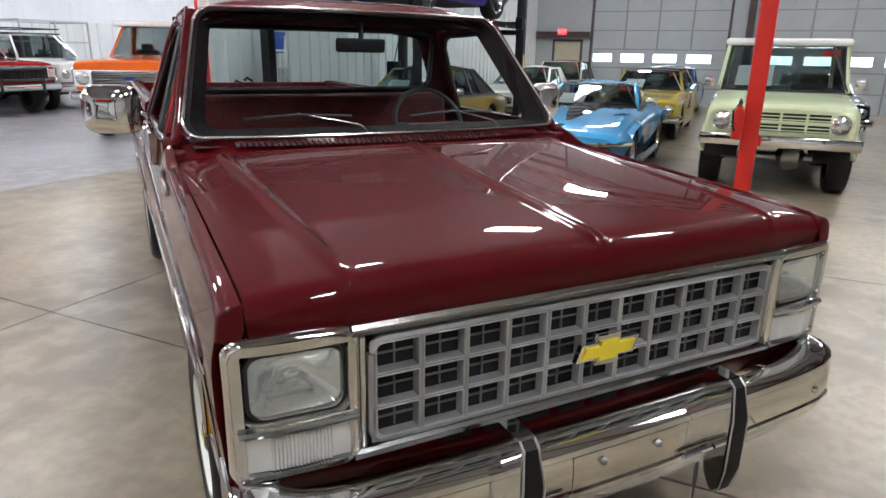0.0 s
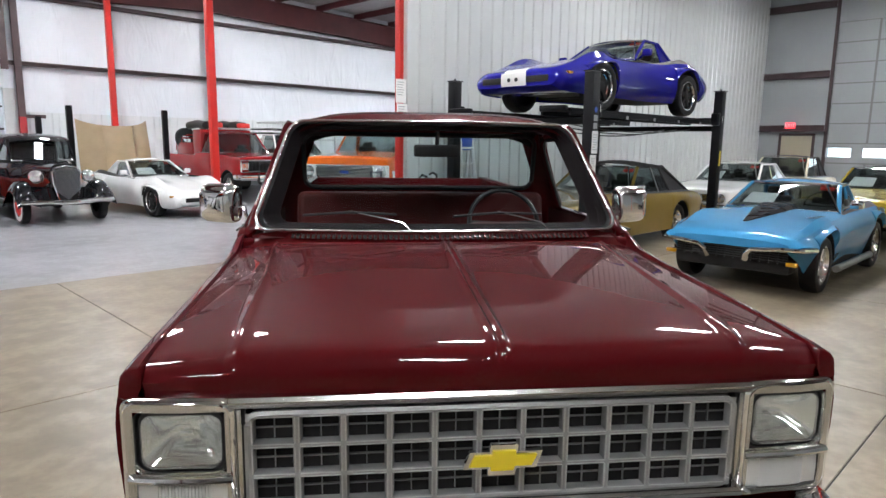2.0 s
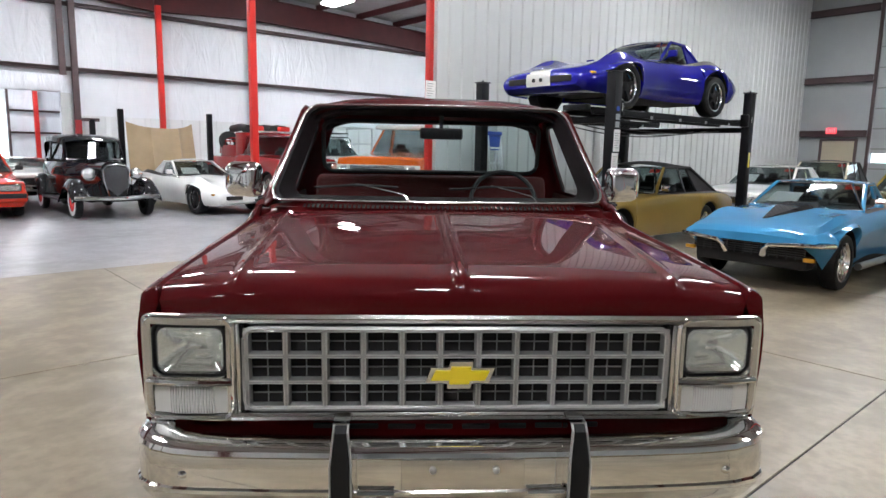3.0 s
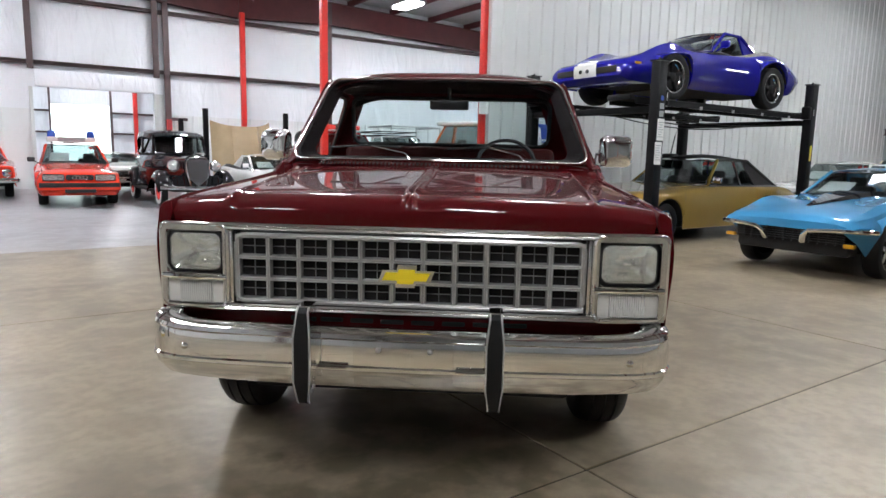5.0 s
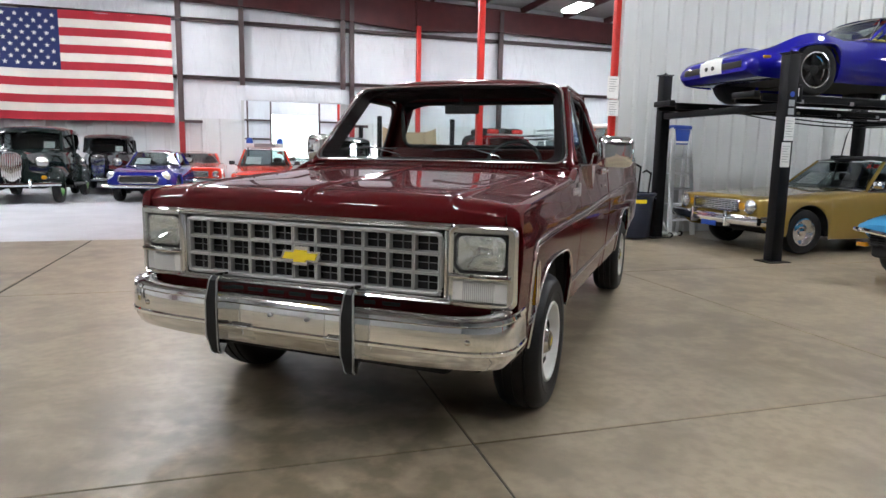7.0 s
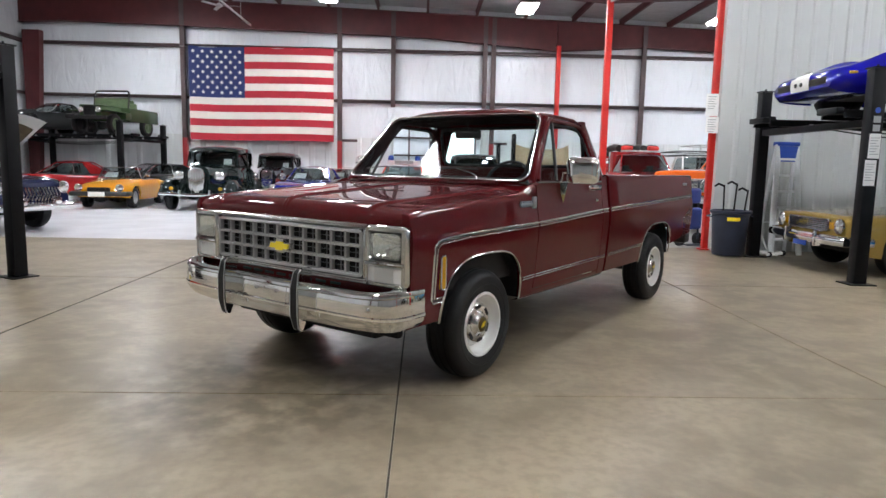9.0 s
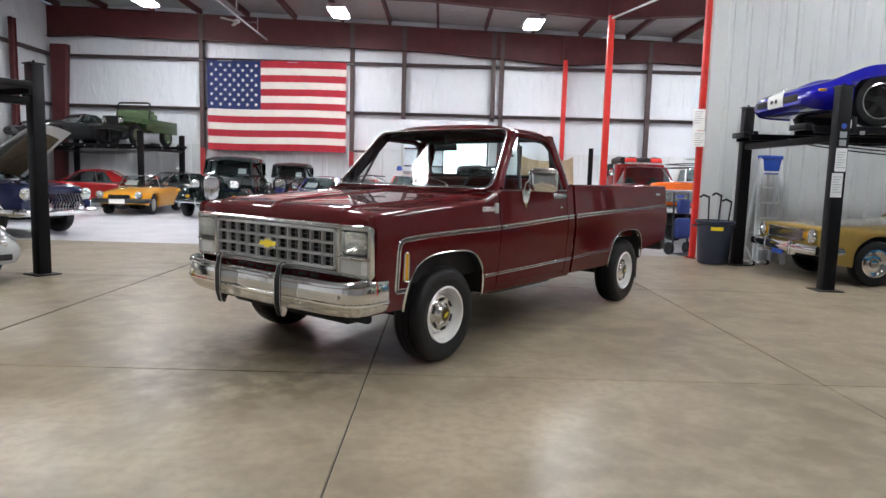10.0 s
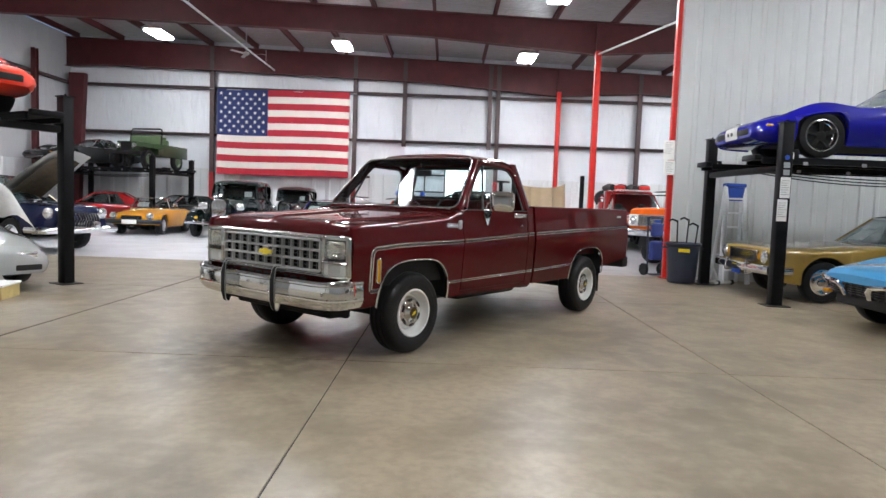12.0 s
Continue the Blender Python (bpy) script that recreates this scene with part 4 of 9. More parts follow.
# ---- the parked cars ----
P_ = {
    "sky_blue": paint("sky_blue_metallic", (0.05, 0.23, 0.43), 0.25),
    "royal": paint("royal_blue_paint", (0.006, 0.005, 0.22)),
    "white": paint("white_paint", (0.74, 0.74, 0.72)),
    "gold": paint("gold_metallic", (0.29, 0.195, 0.045), 0.25),
    "mint": paint("pale_green_paint", (0.54, 0.60, 0.38)),
    "cream": paint("cream_paint", (0.62, 0.56, 0.42)),
    "orange": paint("orange_paint", (0.72, 0.13, 0.012)),
    "red": paint("red_paint", (0.26, 0.010, 0.012)),
    "audi_red": paint("orange_red_paint", (0.66, 0.045, 0.02)),
    "navy": paint("navy_paint", (0.01, 0.014, 0.045)),
    "volvo": paint("deep_blue_paint", (0.012, 0.016, 0.17)),
    "amber": paint("amber_yellow_paint", (0.62, 0.27, 0.012)),
    "silver": paint("silver_paint", (0.32, 0.325, 0.32), 0.4),
    "olive": paint("olive_green_paint", (0.035, 0.06, 0.025)),
    "dkgreen": paint("dark_green_paint", (0.004, 0.010, 0.009)),
    "tan": mat("tan_primer", (0.36, 0.27, 0.155), rough=0.3, noise_scale=2.0, vary=0.10, spec=0.4),
    "dkblue": paint("mid_blue_paint", (0.02, 0.06, 0.22)),
    "brass": paint("old_gold_paint", (0.34, 0.24, 0.02)),
    "black": M["gloss_black"],
    "greyblk": paint("charcoal_paint", (0.02, 0.021, 0.022)),
}
M["canvas"] = mat("green_canvas", (0.085, 0.125, 0.06), rough=0.45, noise_scale=6.0, vary=0.2)
M["lining"] = mat("brown_hood_lining", (0.10, 0.075, 0.04), rough=0.9, noise_scale=8.0, vary=0.3)
SOFT = [(0, 0.90), (0.12, 0.955), (0.42, 1.0), (0.7, 0.985), (0.9, 0.93), (1, 0.87)]
BOXY = [(0, 0.965), (0.1, 0.985), (0.5, 1.0), (0.8, 0.99), (0.95, 0.975), (1, 0.96)]
CREASE = [(0, 0.90), (0.2, 0.94), (0.62, 1.0), (0.66, 1.0), (0.9, 0.955), (1, 0.90)]


EDGE = [(0, 0.84), (0.3, 0.91), (0.70, 1.0), (0.74, 1.0), (0.9, 0.96), (1, 0.91)]


def sting_ray():
    s = dict(foh=0.78, roh=1.1, wb=2.49, arch=0.365, r=0.335, track=0.74, tyre_w=0.2, side=EDGE, sharp=26,
             top=[(-0.78, 0.66), (-0.72, 0.72), (-0.4, 0.79), (0.3, 0.87), (0.85, 0.91), (2.3, 0.93), (3.0, 0.86), (3.59, 0.74)],
             crown=[(-0.78, 0.05), (-0.3, 0.12), (0.5, 0.10), (1.5, 0.06), (2.5, 0.12), (3.59, 0.06)],
             half=[(-0.78, 0.74), (-0.7, 0.80), (-0.3, 0.87), (0.0, 0.885), (1.2, 0.85), (2.45, 0.885), (3.2, 0.80), (3.59, 0.66)],
             low=[(-0.78, 0.57), (-0.7, 0.50), (-0.55, 0.42), (-0.38, 0.28), (0.4, 0.20), (2.1, 0.20), (3.1, 0.28), (3.59, 0.42)],
             hump=[(0.0, 0.86, 0.07, 0.45, 0.16), (2.49, 0.86, 0.08, 0.5, 0.16)],
             cabin=(0.92, 1.42, 1.95, 3.05), roof=1.20, roof_w=0.56, base_w=0.70, rear_w=0.42, roof_w2=0.5, quarter=(1.98, 1.80), wheel=("mag", "chrome"), bow=0.10)
    c, top, half = car("sports_car", pose(8.80, 2.18, 0, 0, 0, -90), "sky-blue metallic classic sports coupe with a black hood stinger", s, P_["sky_blue"])
    b = bmesh.new()
    pts = [(-0.10, -0.32), (0.10, -0.32), (0.19, 0.40), (0.24, 0.86), (-0.24, 0.86), (-0.19, 0.40)]
    lo = [(x * (0.2 if i < 2 else 1), y, top(y) + 0.004) for i, (x, y) in enumerate(pts)]
    hi = [(x * (0.2 if i < 2 else 0.82), y + 0.02, top(y) + (0.010 if i < 2 else 0.055)) for i, (x, y) in enumerate(pts)]
    vl, vh = [b.verts.new(p) for p in lo], [b.verts.new(p) for p in hi]
    for i in range(6):
        b.faces.new([vl[i], vl[(i + 1) % 6], vh[(i + 1) % 6], vh[i]])
    b.faces.new(vh)
    part("hood_stinger", b, M["gloss_black"], c, "glossy black raised hood stinger")
    grille(c, -0.64, 0.64, -0.70, 0.40, 0.56, 5, 12, bar="black", border=False)
    b = bmesh.new()
    box(b, -0.66, 0.66, -0.66, -0.40, 0.27, 0.42, bevel=0.04)
    part("front_valance", b, M["dark"], c)
    for sx in (-1, 1):
        b = bmesh.new()
        tube(b, [(sx * 0.22, -0.80, 0.42), (sx * 0.24, -0.84, 0.5), (sx * 0.30, -0.86, 0.56), (sx * 0.6, -0.83, 0.585), (sx * 0.80, -0.73, 0.58), (sx * 0.865, -0.5, 0.57)], 0.036, 8, flat=0.8)
        part("bumper", b, M["chrome"], c)
        b = bmesh.new()
        box(b, sx * 0.7 - 0.06, sx * 0.7 + 0.06, -0.76, -0.70, 0.39, 0.44, bevel=0.01)
        part("turn_signal", b, M["amber"], c)
        b = bmesh.new()
        tube(b, [(sx * 0.86, 0.42, 0.245), (sx * 0.86, 2.06, 0.245)], 0.045, 10, flat=1.0)
        part("side_pipe", b, M["steel"], c)
    mirror(c, 0.80, 1.0, 0.94, M["chrome"])


def shark(name, m, label, main, stripe=False):
    s = dict(foh=0.98, roh=1.02, wb=2.49, arch=0.378, r=0.345, track=0.75, tyre_w=0.23, side=SOFT, sharp=40,
             top=[(-0.98, 0.50), (-0.94, 0.54), (-0.84, 0.575), (-0.45, 0.65), (0.0, 0.735), (0.5, 0.805), (0.95, 0.85), (2.2, 0.85), (2.9, 0.85), (3.51, 0.76)],
             crown=[(-0.98, 0.05), (-0.5, 0.09), (0.5, 0.14), (1.4, 0.06), (2.5, 0.14), (3.51, 0.1)],
             half=[(-0.98, 0.74), (-0.93, 0.80), (-0.82, 0.84), (-0.45, 0.88), (0.0, 0.90), (0.55, 0.85), (1.25, 0.775), (1.9, 0.82), (2.49, 0.90), (3.1, 0.83), (3.51, 0.68)],
             low=[(-0.98, 0.31), (-0.86, 0.24), (-0.6, 0.22), (0.4, 0.20), (2.1, 0.20), (3.1, 0.28), (3.51, 0.42)],
             hump=[(0.02, 0.86, 0.16, 0.52, 0.19), (2.49, 0.88, 0.155, 0.52, 0.19), (0.3, 0.0, 0.03, 0.8, 0.28)],
             cabin=(1.0, 1.52, 1.98, 2.66), roof=1.17, roof_w=0.54, base_w=0.70, rear_w=0.50, roof_w2=0.5, quarter=(2.06, 1.92), wheel=("mag_dark", "trim"), bow=0.12)
    if stripe:
        s["stripe"] = P_["white"]
    c, top, half = car(name, m, label, s, main)
    for sx in (-1, 1):
        b = bmesh.new()
        box(b, sx * 0.20 if sx > 0 else -0.62, sx * 0.62 if sx > 0 else -0.20, -0.992, -0.95, 0.36, 0.45, bevel=0.012)
        part("grille", b, M["dark"], c)
        b = bmesh.new()
        box(b, sx * 0.78 - 0.05, sx * 0.78 + 0.05, -0.80, -0.70, 0.46, 0.5, bevel=0.01)
        part("side_marker", b, M["amber"], c)
        mirror(c, sx * 0.74, 1.15, 0.88, main)
    b = bmesh.new()
    sheet(b, [[(half(y) * 0.90 * u, y, z) for u in np.linspace(-1, 1, 7)] for y, z in ((-0.97, 0.33), (-0.86, 0.25), (-0.6, 0.235), (-0.42, 0.23))])
    part("front_valance", b, main, c)
    b = bmesh.new()
    lathe(b, [(0.045, 0.0), (0.04, 0.012), (0.0001, 0.014)], 16, m=Matrix.Translation((0, -0.88, top(-0.88) + 0.004)), axis="z")
    part("badge", b, M["trim"], c)
    if stripe:
        b = bmesh.new()
        sheet(b, [[(0.235 * u, y, z) for u in (-1, -0.5, 0, 0.5, 1)] for y, z in ((-0.985, 0.32), (-0.998, 0.38), (-1.00, 0.45), (-0.988, 0.505))])
        part("nose_panel", b, P_["white"], c, "white nose panel of the centre stripe")
        for x in (-0.07, 0.07):
            b = bmesh.new()
            lathe(b, [(0.03, 0), (0.03, -0.01), (0.0001, -0.01)], 14, m=Matrix.Translation((x, -1.01, 0.405)), axis="y")
            part("tow_ring", b, M["black"], c)
    return c


def coupe(name, m, label, main, s_extra, category="car"):
    s = dict(foh=0.85, roh=1.15, wb=2.82, arch=0.37, r=0.325, track=0.73, tyre_w=0.2, side=BOXY, sharp=32,
             top=[(-0.85, 0.80), (-0.8, 0.83), (0.0, 0.88), (1.0, 0.93), (2.9, 0.93), (3.5, 0.90), (3.97, 0.80)],
             crown=[(-0.85, 0.04), (0.5, 0.08), (1.4, 0.05), (2.9, 0.08), (3.97, 0.06)],
             half=[(-0.85, 0.82), (-0.78, 0.87), (0.0, 0.91), (1.5, 0.92), (2.8, 0.92), (3.6, 0.86), (3.97, 0.78)],
             low=[(-0.85, 0.45), (-0.6, 0.30), (0.4, 0.22), (2.4, 0.22), (3.3, 0.32), (3.97, 0.45)],
             cabin=(1.05, 1.62, 2.5, 3.2), roof=1.30, roof_w=0.60, base_w=0.74, rear_w=0.66, quarter=(2.62, 2.35), bpillar=(0.68,), seat_rows=2)
    s.update(s_extra)
    return car(name, m, label, s, main, category)


def gold_coupe():
    c, top, half = coupe("muscle_car", pose(9.02, 5.42, 0, 0, 0, -90), "gold two-door coupe with a black vinyl roof, parked under the lift", P_["gold"],
                         dict(roof_mat="interior", wheel=("plain", "chrome"), cabin=(1.10, 1.62, 2.50, 3.35), roof=1.33, roof_w=0.60, roof_crown=0.09, base_w=0.78, rear_w=0.72))
    grille(c, -0.48, 0.48, -0.86, 0.60, 0.76, 5, 13, back="dark")
    for sx in (-1, 1):
        headlight(c, sx * 0.70, -0.865, 0.68, 0.085)
        b = bmesh.new()
        box(b, sx * 0.535 - 0.05, sx * 0.535 + 0.05, -0.875, -0.85, 0.63, 0.73, bevel=0.01)
        part("turn_signal", b, M["amber"], c)
        b = bmesh.new()
        box(b, sx * 0.36 - 0.03, sx * 0.36 + 0.03, -1.01, -0.9, 0.38, 0.60, bevel=0.015)
        part("bumper_guard", b, M["chrome"], c)
    bumper(c, 0.9, -0.90, 0.42, 0.56)
    b = bmesh.new()
    box(b, -0.16, 0.16, -0.985, -0.97, 0.36, 0.46, bevel=0.004)
    part("licence_plate", b, M["blue_plastic"], c)
    mirror(c, 0.85, 1.15, 0.95, M["chrome"])


def far_coupe(name, m, label, main, **kw):
    lights = kw.pop("lights", "round")
    c, top, half = coupe(name, m, label, main, kw)
    w = half(-0.8)
    grille(c, -0.5, 0.5, -0.86, 0.56, 0.72, 4, 0)
    for sx in (-1, 1):
        headlight(c, sx * (w - 0.16), -0.865, 0.64, 0.085)
    bumper(c, w + 0.03, -0.89, 0.40, 0.53)
    return c


def boxy_4x4():
    """A short square off-roader with a hard top."""
    z = 0.20
    s = dict(foh=0.62, roh=0.85, wb=2.34, arch=0.43, r=0.40, track=0.74, tyre_w=0.26, side=BOXY, sharp=24, squash=0.95,
             top=[(-0.62, 1.05), (-0.58, 1.10), (0.0, 1.16), (0.75, 1.20), (3.19, 1.20)],
             crown=[(-0.62, 0.06), (0.5, 0.07), (0.8, 0.03), (3.19, 0.03)],
             half=[(-0.62, 0.80), (-0.56, 0.845), (0.0, 0.86), (3.1, 0.86), (3.19, 0.83)],
             low=[(-0.62, 0.66), (0.4, 0.55), (2.0, 0.55), (3.19, 0.62)],
             cabin=(0.80, 1.0, 2.95, 3.15), roof=1.80, roof_w=0.74, base_w=0.80, rear_w=0.80, quarter=(2.9, 2.75), bpillar=(0.42,), wheel=("plain", "steel"),
             bow=0.01, roof_mat=None, sink=0.0, roof_crown=0.07, frame="black", seat_rows=1)
    m = pose(9.5, -0.33, 0, 0, 0, -90)
    c, top, half = car("off_roader", m, "pale green classic off-roader with a white hardtop behind a red column", s, P_["mint"])
    b = bmesh.new()
    box(b, -0.79, 0.79, 0.94, 3.05, 1.80, 1.90, bevel=0.045, seg=3)
    part("hardtop", b, P_["white"], c, "white hardtop roof")
    b = bmesh.new()
    box(b, -0.56, 0.56, -0.628, -0.60, 0.78, 1.0)
    g = part("grille", b, M["dark"], c)
    b = bmesh.new()
    for z0 in (0.79, 0.83, 0.87, 0.92, 0.96):
        box(b, -0.56, 0.56, -0.645, -0.625, z0, z0 + 0.014)
    for x in (-0.56, -0.28, 0.0, 0.28, 0.54):
        box(b, x - 0.008, x + 0.022, -0.65, -0.625, 0.775, 1.005)
    box(b, -0.57, 0.57, -0.655, -0.625, 0.885, 0.912)
    part("grille_insert", b, P_["mint"], g)
    for sx in (-1, 1):
        headlight(c, sx * 0.64, -0.635, 0.89, 0.095)
        b = bmesh.new()
        box(b, sx * 0.86 if sx > 0 else -1.0, 1.0 if sx > 0 else -0.86, 0.7, 0.76, 1.24, 1.38, bevel=0.02)
        part("mirror", b, M["chrome"], c)
        b = bmesh.new()
        tube(b, [(sx * 0.855, 0.43 * math.cos(a), 0.42 + 0.43 * 0.95 * math.sin(a)) for a in np.linspace(0.1, math.pi - 0.1, 14)], 0.035, 6)
        part("wheel_flare", b, P_["mint"], c)
    b = bmesh.new()
    box(b, -0.88, 0.88, -0.80, -0.68, 0.60, 0.74, bevel=0.02)
    part("bumper", b, M["chrome"], c)
    b = bmesh.new()
    tube(b, [(-0.7, 0.0, 0.40), (0.7, 0.0, 0.40)], 0.06, 10)
    lathe(b, [(0.0001, -0.2), (0.16, -0.1), (0.18, 0), (0.16, 0.1), (0.0001, 0.2)], 16, m=Matrix.Translation((0.2, 0, 0.42)), axis="x")
    part("front_axle", b, M["steel"], c)
    b = bmesh.new()
    for z0, z1, y in ((0.985, 1.03, -0.632),):
        box(b, -0.62, 0.62, y, -0.62, z0 + 0.02, z1)
    part("name_strip", b, P_["mint"], c)


def pickup_front(name, m, label, main, lower=None, h=0.0, cab_white=False):
    """A full-size pickup seen from its nose."""
    s = dict(foh=0.82, roh=1.2, wb=3.25, arch=0.45, r=0.39, track=0.8, tyre_w=0.24, side=BOXY, sharp=28,
             top=[(-0.82, 1.10 + h), (-0.76, 1.14 + h), (0.0, 1.18 + h), (0.85, 1.22 + h), (2.05, 1.22 + h), (2.15, 1.15 + h), (4.45, 1.15 + h)],
             crown=[(-0.82, 0.05), (0.5, 0.08), (1.2, 0.03), (4.45, 0.02)],
             half=[(-0.82, 0.93), (-0.74, 0.96), (0.0, 0.98), (4.3, 0.98), (4.45, 0.95)],
             low=[(-0.82, 0.62 + h), (0.5, 0.5 + h), (2.8, 0.5 + h), (4.45, 0.6 + h)],
             cabin=(0.85, 1.3, 1.95, 2.1), roof=1.78 + h, roof_w=0.70, base_w=0.86, rear_w=0.84, quarter=(1.98, 1.85), wheel=("plain", "trim"), card=False)
    c, top, half = car(name, m, label, s, main, "pickup truck")
    return c, top, half, s


def vintage_sedan(name, m, label, main, grille_kind="shield", wheel="white_wheel", tyre_rim=True, card=True):
    """A 1930s sedan: narrow nose, free wings, running boards, upright cabin."""
    c = thing(name, m, label, "vintage car", "parked cars")
    wb = 2.85
    b = bmesh.new()
    # nose and cabin in one lofted shell
    prof = [(-0.36, 0.20, 0.55, 1.10), (-0.30, 0.27, 0.50, 1.20), (0.3, 0.36, 0.48, 1.23), (0.85, 0.50, 0.46, 1.25), (1.05, 0.62, 0.45, 1.25), (1.3, 0.68, 0.44, 1.25), (2.2, 0.72, 0.42, 1.25), (2.9, 0.68, 0.44, 1.22), (3.4, 0.56, 0.5, 1.1), (3.65, 0.36, 0.6, 0.85)]
    rows = []
    for y, w, z0, z1 in prof:
        rows.append([(w * x, y, z0 + (z1 - z0) * z) for x, z in ((0.96, 0), (1.0, 0.3), (1.0, 0.7), (0.9, 0.88), (0.62, 0.97), (0.0, 1.0), (-0.62, 0.97), (-0.9, 0.88), (-1.0, 0.7), (-1.0, 0.3), (-0.96, 0))])
    vv = sheet(b, rows)
    b.faces.new(vv[0])
    b.faces.new(list(reversed(vv[-1])))
    part("body", b, main, c)
    # cabin
    b = bmesh.new()
    rows = []
    for y, w, z in ((1.16, 0.55, 1.64), (1.24, 0.60, 1.69), (1.4, 0.64, 1.74), (1.9, 0.67, 1.78), (2.5, 0.65, 1.75), (2.8, 0.61, 1.69), (3.05, 0.56, 1.55), (3.25, 0.50, 1.36), (3.45, 0.42, 1.1)):
        rows.append([(w * x, y, z - dz) for x, dz in ((1.04, 0.16), (1.0, 0.05), (0.8, 0.01), (0.0, -0.02), (-0.8, 0.01), (-1.0, 0.05), (-1.04, 0.16))])
    sheet(b, rows)
    part("roof", b, main, c)
    for sx in (-1, 1):
        b = bmesh.new()
        tube(b, [(sx * 0.6, 1.05, 1.2), (sx * 0.58, 1.22, 1.64)], 0.035, 8)
        part("front_pillar", b, main, c)
        b = bmesh.new()
        tube(b, [(sx * 0.69, 1.95, 1.2), (sx * 0.66, 1.95, 1.66)], 0.045, 8, flat=0.6)
        part("door_pillar", b, main, c)
        b = bmesh.new()
        quad(b, [(sx * 0.70, 2.5, 1.2), (sx * 0.58, 3.3, 1.13), (sx * 0.53, 3.1, 1.46), (sx * 0.66, 2.55, 1.64)], t=0.02, seg=3)
        part("rear_quarter", b, main, c)
    b = bmesh.new()
    box(b, -0.56, 0.56, 2.75, 2.86, 1.0, 1.60, bevel=0.03)
    part("rear_seat", b, M["interior"], c)
    b = bmesh.new()
    box(b, -0.54, 0.54, 1.9, 2.05, 0.9, 1.50, bevel=0.05)
    part("front_seat", b, M["interior"], c)
    b = bmesh.new()
    quad(b, [(-0.58, 1.05, 1.2), (0.58, 1.05, 1.2), (0.55, 1.25, 1.62), (-0.55, 1.25, 1.62)], bow=0.03)
    part("windscreen", b, M["glass_dark"], c)
    for sx in (-1, 1):
        b = bmesh.new()
        quad(b, [(sx * 0.66, 1.12, 1.22), (sx * 0.69, 2.6, 1.22), (sx * 0.58, 2.6, 1.62), (sx * 0.57, 1.3, 1.62)], t=0.005, seg=2)
        part("side_window", b, M["glass_dark"], c)
    b = bmesh.new()
    tube(b, [(-0.58, 1.03, 1.21), (0.58, 1.03, 1.21), (0.55, 1.235, 1.63), (-0.55, 1.235, 1.63)], 0.022, 6, close=True)
    part("windscreen_frame", b, M["chrome"], c)
    # wings
    for sx in (-1, 1):
        for yc, back in ((0.0, 0.75), (wb, 0.6)):
            b = bmesh.new()
            rows = []
            for k in range(15):
                a = math.pi * (0.02 + 0.98 * k / 14)
                y = yc - 0.47 * math.cos(a) + (back * 0.25 * (k / 14) ** 3 if yc == 0 else 0)
                zz = 0.36 + 0.46 * math.sin(a) - (0.0 if k < 10 else 0.03)
                rows.append([(sx * (0.50 + 0.40 * u), y, zz + 0.03 - 0.20 * min(1.0, 0.25 + 1.2 * math.sin(a)) * max(0, abs(u - 0.5) - 0.18) ** 1.3 * 4) for u in (0, 0.12, 0.28, 0.45, 0.6, 0.75, 0.88, 1.0)])
            sheet(b, rows)
            rows2 = [[(x, y, z - 0.02) for x, y, z in r] for r in rows]
            sheet(b, rows2)
            sheet(b, [[r[-1] for r in rows], [r[-1] for r in rows2]])
            part("wing", b, main, c)
        b = bmesh.new()
        box(b, sx * 0.66 if sx > 0 else -0.86, 0.86 if sx > 0 else sx * 0.66, 0.5, 2.35, 0.33, 0.38, bevel=0.015)
        part("running_board", b, M["black"], c)
        b = bmesh.new()
        rows = [[(sx * x, y, z) for x, z in ((0.22, 0.74), (0.42, 0.70), (0.58, 0.66), (0.66, 0.50), (0.66, 0.38))] for y in (-0.34, -0.1, 0.2, 0.55)]
        sheet(b, rows)
        sheet(b, [[(sx * 0.15, -0.36, 0.74), (sx * 0.42, -0.37, 0.70), (sx * 0.60, -0.35, 0.64)], [(sx * 0.12, -0.38, 0.42), (sx * 0.42, -0.39, 0.42), (sx * 0.62, -0.37, 0.42)]])
        part("apron", b, main, c)
        b = bmesh.new()
        m2 = Matrix.Translation((sx * 0.47, -0.15, 0.93)) @ Matrix.Scale(1.18, 4)
        lathe(b, [(0.0001, 0.22), (0.06, 0.17), (0.105, 0.04), (0.115, -0.04), (0.11, -0.06)], 20, m=m2, axis="y")
        lamp = part("headlight_shell", b, M["chrome"] if grille_kind == "shield" else main, c)
        b = bmesh.new()
        lathe(b, [(0.11, -0.055), (0.08, -0.08), (0.0001, -0.092)], 20, m=m2, axis="y")
        part("headlight_lens", b, M["lens"], lamp)
    # radiator
    b = bmesh.new()
    gx = 1.0 if grille_kind == "shield" else 0.68
    o = [(-0.16, 0.45), (0.16, 0.45), (0.25, 0.8), (0.26, 1.02), (0.18, 1.12), (0.0, 1.15), (-0.18, 1.12), (-0.26, 1.02), (-0.25, 0.8)]
    o = [(x * gx, z) for x, z in o]
    prism(b, o, "y", -0.44, -0.32)
    g = part("radiator", b, M["dark"], c)
